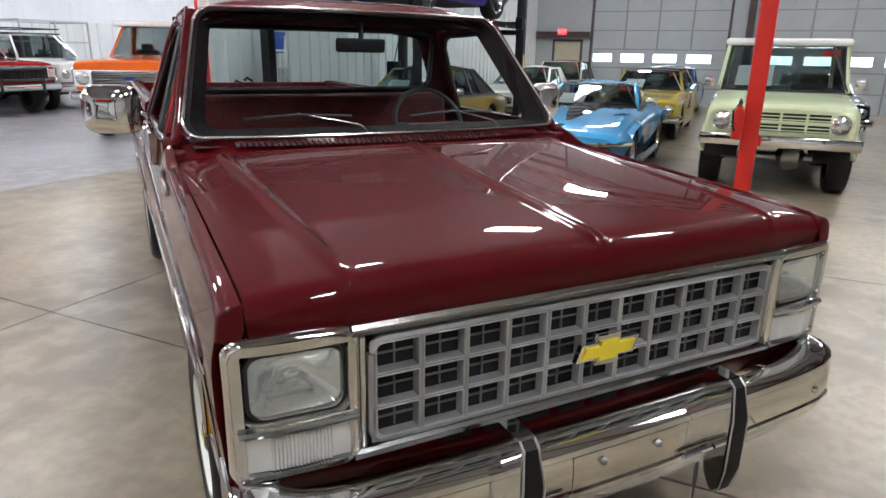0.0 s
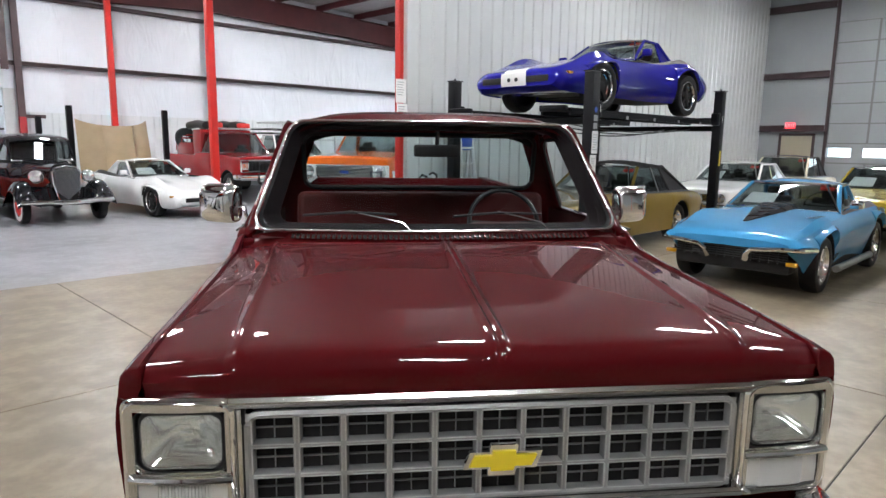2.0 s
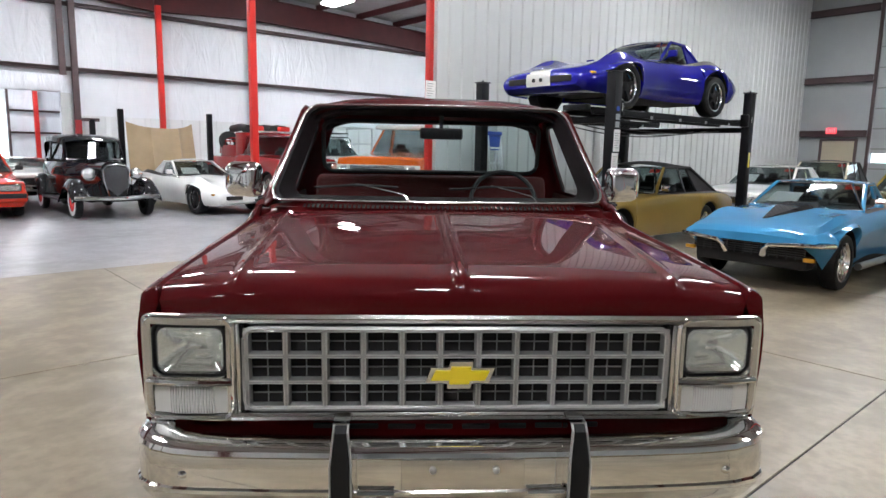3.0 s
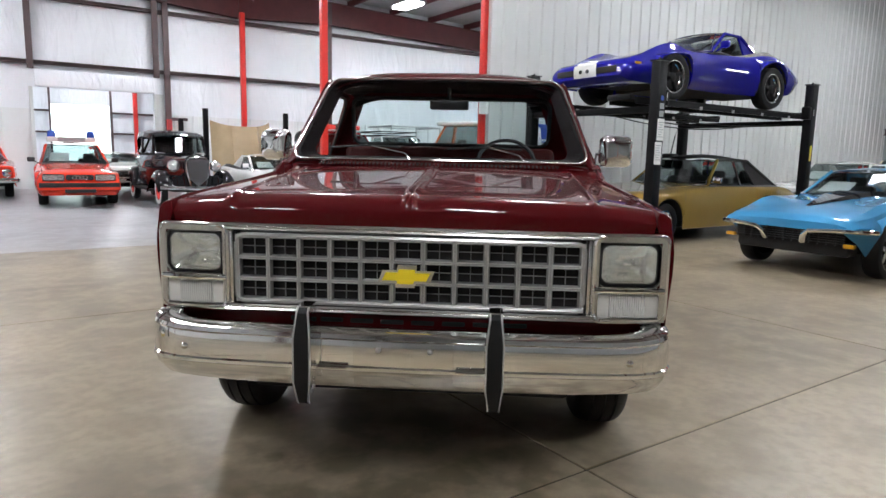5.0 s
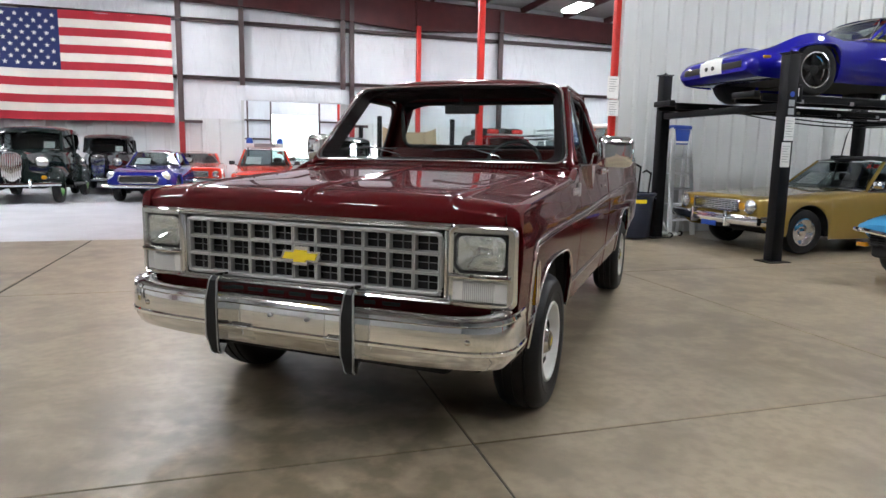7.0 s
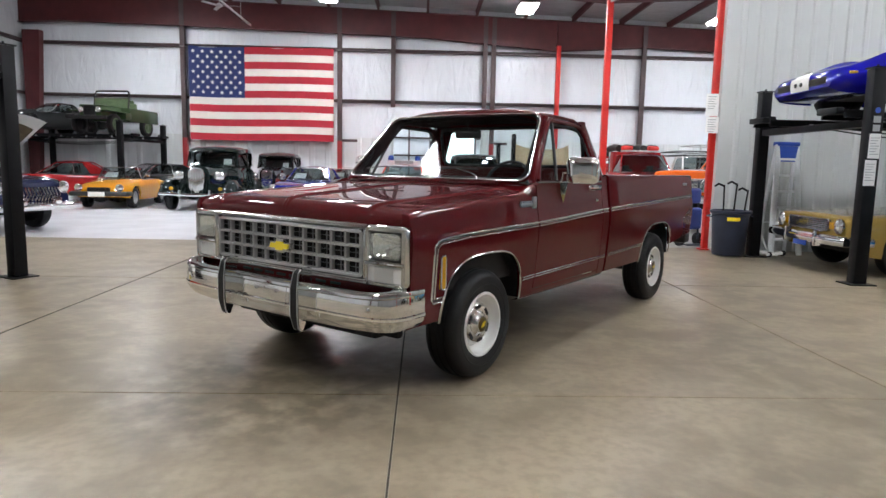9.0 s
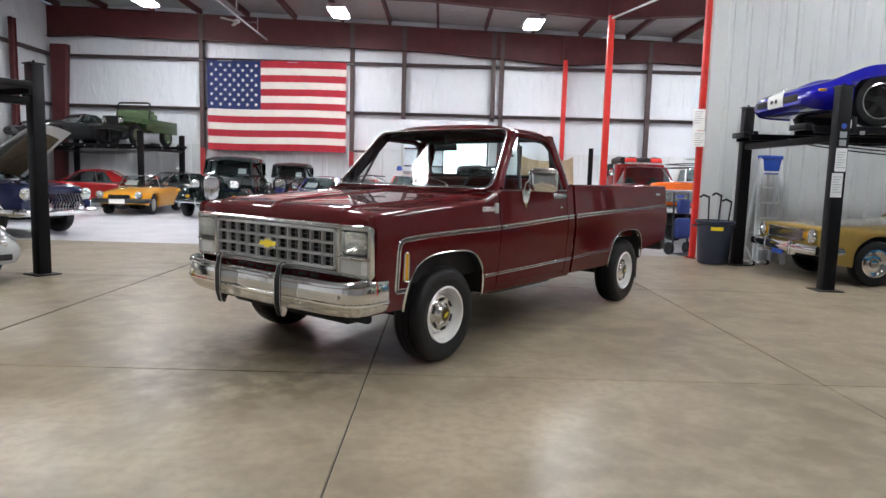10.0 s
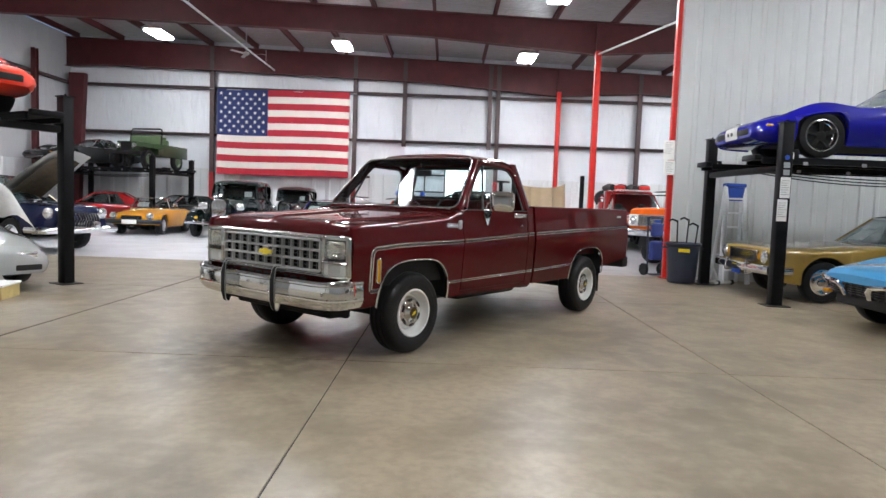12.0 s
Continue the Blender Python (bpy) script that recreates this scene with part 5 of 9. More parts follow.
    for k in range(29 if grille_kind == "shield" else 9):
        b = bmesh.new()
        n = 28 if grille_kind == "shield" else 8
        x = gx * (-0.22 + 0.44 * k / n)
        top_z = 1.12 - 0.5 * abs(x) ** 1.5
        wb_ = 0.003 if grille_kind == "shield" else 0.016
        if grille_kind == "shield":
            box(b, x - wb_, x + wb_, -0.46, -0.435, 0.47 + abs(x) * 0.9, top_z)
        else:
            tube(b, [(x, -0.445, 0.47 + abs(x) * 0.9), (x, -0.475 + 0.2 * x * x, 0.8), (x, -0.44, top_z)], 0.019, 8)
        part("grille_bar", b, M["cap_steel"] if grille_kind == "shield" else M["chrome"], g)
    b = bmesh.new()
    tube(b, [(p[0], -0.44, p[1]) for p in o], 0.014, 6, close=True)
    part("radiator_shell", b, M["chrome"], g)
    b = bmesh.new()
    tube(b, [(-0.84, -0.48, 0.45), (-0.5, -0.56, 0.45), (0, -0.60, 0.43), (0.5, -0.56, 0.45), (0.84, -0.48, 0.45)], 0.045, 8, flat=1.0)
    part("bumper", b, M["chrome"], c)
    if grille_kind == "bars":
        for sx in (-1, 1):
            b = bmesh.new()
            tube(b, [(sx * 0.34, -0.60, 0.36), (sx * 0.34, -0.64, 0.46), (sx * 0.34, -0.62, 0.56)], 0.03, 8)
            part("over_rider", b, M["chrome"], c)
            b = bmesh.new()
            lathe(b, [(0.05, 0.0), (0.045, -0.03), (0.0001, -0.04)], 14, m=Matrix.Translation((sx * 0.56, -0.50, 0.60)), axis="y")
            part("fog_light", b, M["amber"], c)
    b = bmesh.new()
    for sx in (-1, 1):
        box(b, sx * 0.3 - 0.02, sx * 0.3 + 0.02, -0.56, 0.2, 0.40, 0.48)
    box(b, -0.5, 0.5, -0.2, 3.3, 0.34, 0.5)
    part("chassis", b, M["dark"], c)
    for x in (-0.71, 0.71):
        for y in (0.0, wb):
            add_wheel(c, x, y, 0.36, 0.15, "old", wheel)
            if grille_kind == "shield":
                b = bmesh.new()
                sx = 1 if x > 0 else -1
                lathe(b, [(0.215, 0.0755), (0.255, 0.0785), (0.295, 0.0775), (0.305, 0.0755)], 36, m=Matrix.Translation((x, y, 0.36)) @ Matrix.Rotation(0 if sx > 0 else math.pi, 4, "Z"))
                part("whitewall", b, M["white_wheel"], c, "white tyre sidewall band")
    if card and grille_kind == "bars":
        b = bmesh.new()
        quad(b, [(0.27, 1.07, 1.25), (0.48, 1.07, 1.25), (0.47, 1.15, 1.41), (0.27, 1.15, 1.41)], t=0.002, seg=1)
        part("price_card", b, M["paper"], c)
    return c


def east_side():
    sting_ray()
    shark("sports_car", pose(8.74, 5.22, 2.195, 0, 0, -92.5), "royal blue sports coupe with a white stripe, raised on the lift", P_["royal"], stripe=True)
    gold_coupe()
    boxy_4x4()
    far_coupe("muscle_car", pose(14.1, 2.15, 0, 0, 0, -90), "old gold coupe with a black roof behind the blue sports car", P_["brass"], roof_mat="interior")
    far_coupe("muscle_car", pose(19.2, 2.35, 0, 0, 0, -90), "mid-blue coupe near the overhead door", P_["dkblue"])
    far_coupe("muscle_car", pose(14.6, 5.3, 0, 0, 0, -90), "white coupe with a dark windscreen beside the partition", P_["white"])
    far_coupe("convertible", pose(18.7, 5.5, 0, 0, 0, -90), "cream convertible with its dark top up, near the man door", P_["cream"], roof_mat="interior", roof=1.42)
    far_coupe("muscle_car", pose(10.4, -3.4, 0, 0, 0, -88), "glossy black coupe beside the pale green off-roader", P_["black"], roof=1.38)
    far_coupe("muscle_car", pose(15.6, -1.2, 0, 0, 0, -90), "black coupe behind the pale green off-roader", P_["black"])


def orange_pickup():
    c, top, half, s = pickup_front("pickup_truck", pose(8.94, 10.44, 0, 0, 0, -58), "orange and white lifted pickup beyond the partition", P_["orange"], h=0.27)
    y = -0.83
    b = bmesh.new()
    box(b, -0.94, 0.94, y, y + 0.05, 0.95, 1.24, bevel=0.02)
    part("grille_panel", b, P_["white"], c, "white grille surround")
    grille(c, -0.62, 0.62, y - 0.005, 0.97, 1.22, 8, 0, bar="trim")
    for sx in (-1, 1):
        headlight(c, sx * 0.78, y - 0.01, 1.1, 0.1)
        b = bmesh.new()
        quad(b, [(sx * 0.985, -0.7, 0.95), (sx * 0.99, 0.9, 0.95), (sx * 0.985, 0.9, 1.12), (sx * 0.97, -0.7, 1.12)], t=0.004, seg=3)
        part("white_side_band", b, P_["white"], c)
    b = bmesh.new()
    box(b, -0.09, 0.09, y - 0.05, y - 0.03, 1.06, 1.12, bevel=0.01)
    part("badge", b, M["blue_plastic"], c)
    bumper(c, 0.94, -0.9, 0.72, 0.88)
    b = bmesh.new()
    box(b, -0.75, 0.75, 0.8, 2.08, 2.02, 2.12, bevel=0.04, seg=2)
    part("roof_panel", b, P_["white"], c)


def fire_pickup():
    c, top, half, s = pickup_front("fire_truck", pose(9.9, 16.6, 0, 0, 0, 0), "red pickup fire truck with a light bar and hose gear", P_["red"], h=0.12)
    grille(c, -0.72, 0.72, -0.83, 0.86, 1.12, 3, 12, bar="black")
    b = bmesh.new()
    tube(b, [(x, -0.845, z) for x, z in rrect(-0.95, 0.95, 0.83, 1.15, 0.03, 3)], 0.022, 6, close=True)
    part("grille_frame", b, M["chrome"], c, "bright grille surround")
    for sx in (-1, 1):
        headlight(c, sx * 0.83, -0.84, 0.99, 0.1, square=(0.1, 0.09))
    bumper(c, 0.97, -0.9, 0.60, 0.76)
    b = bmesh.new()
    box(b, -0.62, 0.62, 1.45, 1.75, 2.02, 2.07, bevel=0.015)
    lb = part("light_bar", b, M["aluminium"], c)
    for x in (-0.45, 0.45):
        b = bmesh.new()
        box(b, x - 0.18, x + 0.18, 1.48, 1.72, 2.07, 2.22, bevel=0.05, seg=3)
        part("beacon", b, M["red_tag"], lb)
    b = bmesh.new()
    for k in range(4):
        tube(b, [(-0.8, 2.5 + 0.4 * k, 1.35), (-0.8, 2.5 + 0.4 * k, 1.75 + 0.1 * (k % 2)), (0.8, 2.5 + 0.4 * k, 1.75), (0.8, 2.5 + 0.4 * k, 1.35)], 0.03, 6)
    box(b, -0.85, 0.85, 2.4, 3.6, 1.25, 1.62, bevel=0.03)
    part("equipment_box", b, P_["red"], c)
    b = bmesh.new()
    tube(b, [(-0.6 + 0.02 * k, 2.5 + 0.3 * math.cos(k * 0.8), 1.75 + 0.16 * math.sin(k * 0.8)) for k in range(50)], 0.035, 6)
    part("hose_reel", b, M["interior"], c)
    b = bmesh.new()
    for k in range(4):
        tube(b, [(-0.62 + 0.42 * k, 1.9, 2.14), (-0.60 + 0.42 * k, 2.5, 2.19), (-0.62 + 0.42 * k, 3.1, 2.14)], 0.12, 10)
    part("rolled_hose", b, M["interior"], c, "dark rolled canvas hose on the rack")
    b = bmesh.new()
    lathe(b, [(0.16, -0.09), (0.34, -0.10), (0.38, 0.0), (0.34, 0.10), (0.16, 0.09)], 24, m=Matrix.Translation((-0.55, 3.5, 1.72)) @ Matrix.Rotation(radians(70), 4, "X"), axis="z")
    part("spare_tyre", b, M["rubber"], c)
    b = bmesh.new()
    box(b, -0.84, 0.84, 1.86, 2.4, 1.25, 2.02, bevel=0.04, seg=2)
    part("pump_cabinet", b, P_["red"], c)
    b = bmesh.new()
    tube(b, [(-0.5, -1.0, 0.55), (-0.5, -1.05, 1.1), (0.5, -1.05, 1.1), (0.5, -1.0, 0.55)], 0.03, 8)
    tube(b, [(-0.5, -1.05, 0.85), (0.5, -1.05, 0.85)], 0.025, 8)
    part("brush_guard", b, M["black"], c)


def north_side():
    vintage_sedan("vintage_sedan", pose(4.12, 14.15, 0, 0, 0, 2), "black 1930s sedan with bright headlamps and a shield grille", P_["black"], "shield", "red_tag")
    shark("sports_car", pose(6.62, 13.95, 0, 0, 0, 9), "white sports coupe with pop-up lamps closed", P_["white"])
    # red saloon with a light bar
    s = dict(foh=0.85, roh=0.95, wb=2.61, arch=0.34, r=0.305, track=0.70, side=SOFT, wheel=("plain", "steel"), top=[(-0.85, 0.72), (-0.8, 0.76), (0.0, 0.86), (0.85, 0.93), (2.7, 0.95), (3.56, 0.9)],
             crown=[(-0.85, 0.05), (0.3, 0.09), (1.2, 0.05), (3.56, 0.07)], half=[(-0.85, 0.76), (-0.7, 0.82), (0.0, 0.85), (2.6, 0.85), (3.56, 0.76)], low=[(-0.85, 0.26), (0.4, 0.2), (2.2, 0.2), (3.56, 0.32)],
             cabin=(0.85, 1.55, 2.5, 3.15), roof=1.36, roof_w=0.56, base_w=0.72, rear_w=0.66, quarter=(2.75, 2.4), frame="black", bpillar=(0.55,))
    c, top, half = car("saloon", pose(1.84, 15.35, 0, 0, 0, -2), "orange-red saloon with blue beacons on a roof light bar", s, P_["audi_red"])
    grille(c, -0.26, 0.26, -0.865, 0.60, 0.70, 5, 0, bar="black")
    b = bmesh.new()
    for x in (-0.105, -0.035, 0.035, 0.105):
        tube(b, [(x + 0.042 * math.cos(a), -0.905, 0.65 + 0.042 * math.sin(a)) for a in np.linspace(0, 2 * math.pi, 17)[:-1]], 0.007, 5, close=True)
    part("badge", b, M["chrome"], c)
    for sx in (-1, 1):
        headlight(c, sx * 0.5, -0.865, 0.65, 0.1, ring="black", square=(0.2, 0.065))
        b = bmesh.new()
        box(b, sx * 0.52 - 0.16, sx * 0.52 + 0.16, -0.96, -0.92, 0.46, 0.52, bevel=0.01)
        part("fog_light", b, M["lens"], c)
        mirror(c, sx * 0.82, 1.0, 0.95, M["black"])
    b = bmesh.new()
    box(b, -0.80, 0.80, -0.95, -0.8, 0.36, 0.56, bevel=0.04, seg=3)
    part("bumper", b, P_["audi_red"], c)
    b = bmesh.new()
    box(b, -0.78, 0.78, -0.965, -0.93, 0.44, 0.54, bevel=0.01)
    box(b, -0.3, 0.3, -0.97, -0.93, 0.32, 0.40, bevel=0.01)
    part("bumper_strip", b, M["black"], c)
    b = bmesh.new()
    box(b, -0.54, 0.54, 1.75, 1.95, 1.43, 1.56, bevel=0.02)
    lb = part("light_bar", b, P_["white"], c, "white roof light bar")
    b = bmesh.new()
    box(b, -0.3, 0.3, 1.735, 1.76, 1.445, 1.55)
    part("sign_face", b, M["ink"], lb)
    for x in (-0.43, 0.43):
        b = bmesh.new()
        lathe(b, [(0.095, 1.56), (0.09, 1.66), (0.06, 1.71), (0.0001, 1.72)], 18, m=Matrix.Translation((x, 1.85, 0)), axis="z")
        part("beacon", b, M["blue_plastic"], lb, "blue beacon")
    far_coupe("convertible", pose(3.25, 18.0, 0, 0, 0, 0), "small white convertible by the overhead door", P_["white"], roof=1.12)
    # blue grand tourer
    s = dict(foh=0.75, roh=1.05, wb=2.45, arch=0.345, r=0.315, track=0.66, side=SOFT, wheel=("plain", "steel"), top=[(-0.75, 0.70), (-0.7, 0.76), (0.0, 0.85), (0.8, 0.90), (2.4, 0.92), (3.5, 0.84)],
             crown=[(-0.75, 0.06), (0.3, 0.12), (1.2, 0.06), (3.5, 0.08)], half=[(-0.75, 0.66), (-0.65, 0.76), (0.0, 0.83), (2.4, 0.83), (3.5, 0.66)], low=[(-0.75, 0.36), (0.4, 0.22), (2.1, 0.22), (3.5, 0.4)],
             hump=[(-0.2, 0.85, 0.05, 0.5, 0.2)], cabin=(0.8, 1.25, 1.85, 2.6), roof=1.24, roof_w=0.52, base_w=0.68, rear_w=0.58, quarter=(2.2, 1.8), bow=0.09)
    c, top, half = car("sports_car", pose(-1.12, 15.6, 0, 0, 0, -6), "deep blue classic grand tourer with a chrome-edged oval grille", s, P_["volvo"])
    b = bmesh.new()
    o = rrect(-0.46, 0.46, 0.50, 0.66, 0.075, 5)
    prism(b, o, "y", -0.77, -0.74)
    g = part("grille", b, M["dark"], c)
    b = bmesh.new()
    tube(b, [(p[0], -0.775, p[1]) for p in o], 0.02, 6, close=True)
    part("grille_rim", b, M["chrome"], g)
    for sx in (-1, 1):
        headlight(c, sx * 0.62, -0.70, 0.66, 0.1)
    bumper(c, 0.78, -0.83, 0.38, 0.46)
    far_coupe("sports_car", pose(-0.2, 18.3, 0, 0, 0, 0), "red coupe parked behind the blue grand tourer", P_["audi_red"], roof=1.22)
    vintage_sedan("vintage_sedan", pose(-3.86, 15.05, 0, 0, 0, 2) @ Matrix.Diagonal((1.2, 1.07, 1.05, 1.0)), "dark green 1930s sedan with a chrome waterfall grille", P_["dkgreen"], "bars", "lime")
    vintage_sedan("vintage_sedan", pose(-2.78, 18.7, 0, 0, 0, 2), "black 1930s sedan parked in the back row", P_["black"], "bars", "white_wheel")
    # amber roadster
    s = dict(foh=0.72, roh=0.95, wb=2.31, arch=0.33, r=0.30, track=0.63, side=SOFT, wheel=("plain", "steel"), open=True, top=[(-0.72, 0.55), (-0.66, 0.62), (-0.4, 0.70), (0.0, 0.765), (0.75, 0.83), (2.2, 0.84), (3.26, 0.76)],
             crown=[(-0.72, 0.05), (0.3, 0.09), (1.2, 0.05), (3.26, 0.08)], half=[(-0.72, 0.56), (-0.62, 0.68), (-0.4, 0.745), (0.0, 0.77), (2.3, 0.77), (3.26, 0.66)], low=[(-0.72, 0.34), (0.4, 0.22), (2.0, 0.22), (3.26, 0.36)],
             cabin=(0.8, 1.12, 1.7, 2.0), roof=1.16, roof_w=0.56, base_w=0.64, seat_y=0.3)
    c, top, half = car("roadster", pose(-6.62, 15.35, 0, 0, 0, 4), "amber yellow open roadster with black rubber bumpers", s, P_["amber"])
    bumper(c, 0.72, -0.76, 0.36, 0.50, material="black", thick=0.08)
    for sx in (-1, 1):
        headlight(c, sx * 0.55, -0.72, 0.60, 0.09)
    b = bmesh.new()
    box(b, -0.22, 0.22, -0.93, -0.91, 0.36, 0.49, bevel=0.004)
    part("licence_plate", b, M["paper"], c)
    grille(c, -0.3, 0.3, -0.735, 0.5, 0.6, 3, 0, bar="black")
    mirror(c, 0.68, 0.95, 0.9, M["chrome"])
    far_coupe("sports_car", pose(-10.9, 17.3, 0, 0, 0, -70), "red fastback coupe behind the amber roadster", P_["red"], roof=1.28)
    far_coupe("convertible", pose(-8.3, 18.5, 0, 0, 0, -40), "dark convertible under the rear lift", P_["greyblk"], roof=1.25)
    far_coupe("muscle_car", pose(-7.75, 12.6, 0, 0, 0, 60), "cream saloon behind the navy sedan", P_["cream"])
    orange_pickup()
    fire_pickup()


def suv():
    c, top, half, s = pickup_front("suv", pose(12.1, 16.9, 0), "white off-road wagon with a roof rack and chrome winch bumper", P_["white"], h=0.1)
    grille(c, -0.6, 0.6, -0.83, 0.75, 1.08, 4, 0, bar="chrome")
    for sx in (-1, 1):
        headlight(c, sx * 0.78, -0.84, 0.93, 0.09)
    bumper(c, 0.98, -0.95, 0.5, 0.75)
    b = bmesh.new()
    for z in (1.95, 2.08):
        tube(b, [(-0.7, 1.3, z), (0.7, 1.3, z), (0.7, 3.4, z), (-0.7, 3.4, z)], 0.02, 6, close=True)
    for k in range(5):
        tube(b, [(-0.7, 1.3 + 0.5 * k, 1.95), (0.7, 1.3 + 0.5 * k, 1.95)], 0.015, 6)
    part("roof_rack", b, M["black"], c)


def jeep():
    """An olive military 4x4 up on the rear lift."""
    c = thing("jeep", pose(-8.62, 18.85, 2.25, 0, 0, -8) @ Matrix.Scale(0.95, 4), "olive green open military 4x4 raised on the rear lift", "off-roader", "parked cars")
    b = bmesh.new()
    box(b, -0.42, 0.42, -0.35, 0.85, 0.62, 1.02, bevel=0.04)
    box(b, -0.75, 0.75, 0.85, 2.75, 0.5, 1.0, bevel=0.03)
    part("body", b, P_["olive"], c)
    for sx in (-1, 1):
        b = bmesh.new()
        box(b, sx * 0.42 if sx > 0 else -0.78, 0.78 if sx > 0 else sx * 0.42, -0.42, 0.62, 0.78, 0.82, bevel=0.015)
        box(b, sx * 0.42 if sx > 0 else -0.78, 0.78 if sx > 0 else sx * 0.42, 0.55, 0.9, 0.55, 0.81, bevel=0.02)
        part("wing", b, P_["olive"], c)
        headlight(c, sx * 0.33, -0.37, 0.84, 0.085)
        for y in (0.0, 2.03):
            add_wheel(c, sx * 0.66, y, 0.36, 0.18, "plain", "canvas")
    grille(c, -0.22, 0.22, -0.36, 0.64, 0.98, 0, 8, bar="black")
    b = bmesh.new()
    tube(b, [(-0.68, 0.88, 1.0), (-0.665, 0.97, 1.54), (-0.64, 0.98, 1.595), (-0.58, 0.985, 1.62), (0.58, 0.985, 1.62), (0.64, 0.98, 1.595), (0.665, 0.97, 1.54), (0.68, 0.88, 1.0)], 0.034, 8)
    tube(b, [(-0.66, 0.95, 1.36), (0.66, 0.95, 1.36)], 0.016, 6)
    part("windscreen_frame", b, M["dark"], c, "dark rubber-edged windscreen frame")
    b = bmesh.new()
    box(b, -0.66, 0.66, 0.90, 0.935, 1.0, 1.355, bevel=0.012)
    part("windscreen_cover", b, M["canvas"], c, "green canvas over the lower windscreen")
    b = bmesh.new()
    box(b, -0.76, 0.76, -0.62, -0.52, 0.5, 0.62, bevel=0.015)
    part("bumper", b, M["dark"], c)
    seats(c, 1.5, 0.92, 0.7, M["canvas"])
    steering(c, 0.35, 1.15, 1.1)


def west_side():
    shark("sports_car", pose(-11.5, 19.0, 2.25, 0, 0, -28) @ Matrix.Scale(0.92, 4), "charcoal sports coupe raised on the rear lift", P_["greyblk"])
    jeep()
    # navy 1950s sedan, hood raised
    s = dict(foh=0.85, roh=1.4, wb=3.0, arch=0.38, r=0.36, track=0.75, side=SOFT, wheel=("plain", "chrome"), top=[(-0.85, 0.92), (-0.78, 1.0), (0.0, 1.06), (1.0, 1.1), (3.2, 1.08), (4.4, 0.9)],
             crown=[(-0.85, 0.15), (0.3, 0.25), (1.2, 0.12), (4.4, 0.2)], half=[(-0.85, 0.78), (-0.7, 0.88), (0.0, 0.95), (3.0, 0.95), (4.4, 0.8)], low=[(-0.85, 0.45), (0.4, 0.28), (2.5, 0.28), (4.4, 0.45)],
             hump=[(-0.2, 0.8, 0.06, 0.7, 0.25)], cabin=(1.1, 1.6, 2.7, 3.4), roof=1.58, roof_w=0.62, base_w=0.78, rear_w=0.7, bpillar=(0.5,))
    c, top, half = car("sedan", pose(-5.52, 8.7, 0, 0, 0, 72), "navy 1950s sedan with a toothed chrome grille and its hood raised", s, P_["navy"])
    b = bmesh.new()
    for k in range(15):
        x = -0.5 + k / 14
        tube(b, [(x, -0.86 - 0.04 * (1 - abs(x)), 0.60), (x, -0.92 - 0.05 * (1 - abs(x)), 0.72), (x, -0.87 - 0.04 * (1 - abs(x)), 0.84)], 0.018, 6)
    part("grille_insert", b, M["chrome"], c)
    for sx in (-1, 1):
        headlight(c, sx * 0.68, -0.84, 0.84, 0.1)
        b = bmesh.new()
        tube(b, [(sx * 0.945, 0.55, 0.72), (sx * 0.955, 2.4, 0.70)], 0.018, 6)
        part("side_spear", b, M["chrome"], c)
        lathe_b = bmesh.new()
        lathe(lathe_b, [(0.09, 0.02), (0.07, -0.08), (0.0001, -0.12)], 16, m=Matrix.Translation((sx * 0.36, -0.98, 0.6)), axis="y")
        part("bumper_bullet", lathe_b, M["chrome"], c)
    bumper(c, 0.92, -0.93, 0.42, 0.58, thick=0.08)
    b = bmesh.new()
    m = pose(0, 0.75, 1.13, -33, 0, 0)
    rows = [[m @ Vector((x * (0.62 - 0.10 * (y / -1.7) ** 2), y, 0.14 * (1 - x * x) + 0.12 * (1 - (1 + y / 0.85) ** 2) * 0.3)) for x in np.linspace(-1, 1, 9)] for y in np.linspace(0, -1.72, 9)]
    sheet(b, rows)
    part("hood", b, P_["white"], c, "raised pale hood")
    b = bmesh.new()
    rows = [[m @ Vector((x * (0.44 - 0.08 * (y / -1.7) ** 2), y, 0.14 * (1 - x * x) - 0.03)) for x in np.linspace(-1, 1, 9)] for y in np.linspace(-0.05, -1.50, 9)]
    sheet(b, rows)
    part("hood_lining", b, M["lining"], c)
    # silver sports car by the lift post, grey cloth over its roof
    s = dict(foh=1.0, roh=1.0, wb=2.45, arch=0.35, r=0.32, track=0.74, side=SOFT, wheel=("mag", "steel"), top=[(-1.0, 0.50), (-0.93, 0.60), (0.0, 0.80), (0.8, 0.92), (2.4, 0.95), (3.45, 0.9)],
             crown=[(-1.0, 0.10), (0.3, 0.14), (1.2, 0.06), (3.45, 0.1)], half=[(-1.0, 0.60), (-0.9, 0.74), (-0.4, 0.85), (0.0, 0.88), (2.45, 0.88), (3.45, 0.76)], low=[(-1.0, 0.24), (0.4, 0.2), (2.1, 0.2), (3.45, 0.35)],
             cabin=(0.75, 1.5, 2.1, 3.0), roof=1.24, roof_w=0.54, base_w=0.72, rear_w=0.6, card=False)
    c, top, half = car("sports_car", pose(-3.24, 3.08, 0, 0, 0, 58), "silver sports coupe with a hood scoop beside the lift post", s, P_["silver"])
    for sx in (-1, 1):
        b = bmesh.new()
        box(b, sx * 0.45 - 0.16, sx * 0.45 + 0.16, -1.01, -0.96, 0.28, 0.36, bevel=0.02)
        part("air_intake", b, M["dark"], c)
        b = bmesh.new()
        box(b, sx * 0.44 - 0.13, sx * 0.44 + 0.13, -0.99, -0.93, 0.44, 0.52, bevel=0.02)
        part("driving_light", b, M["lens"], c)
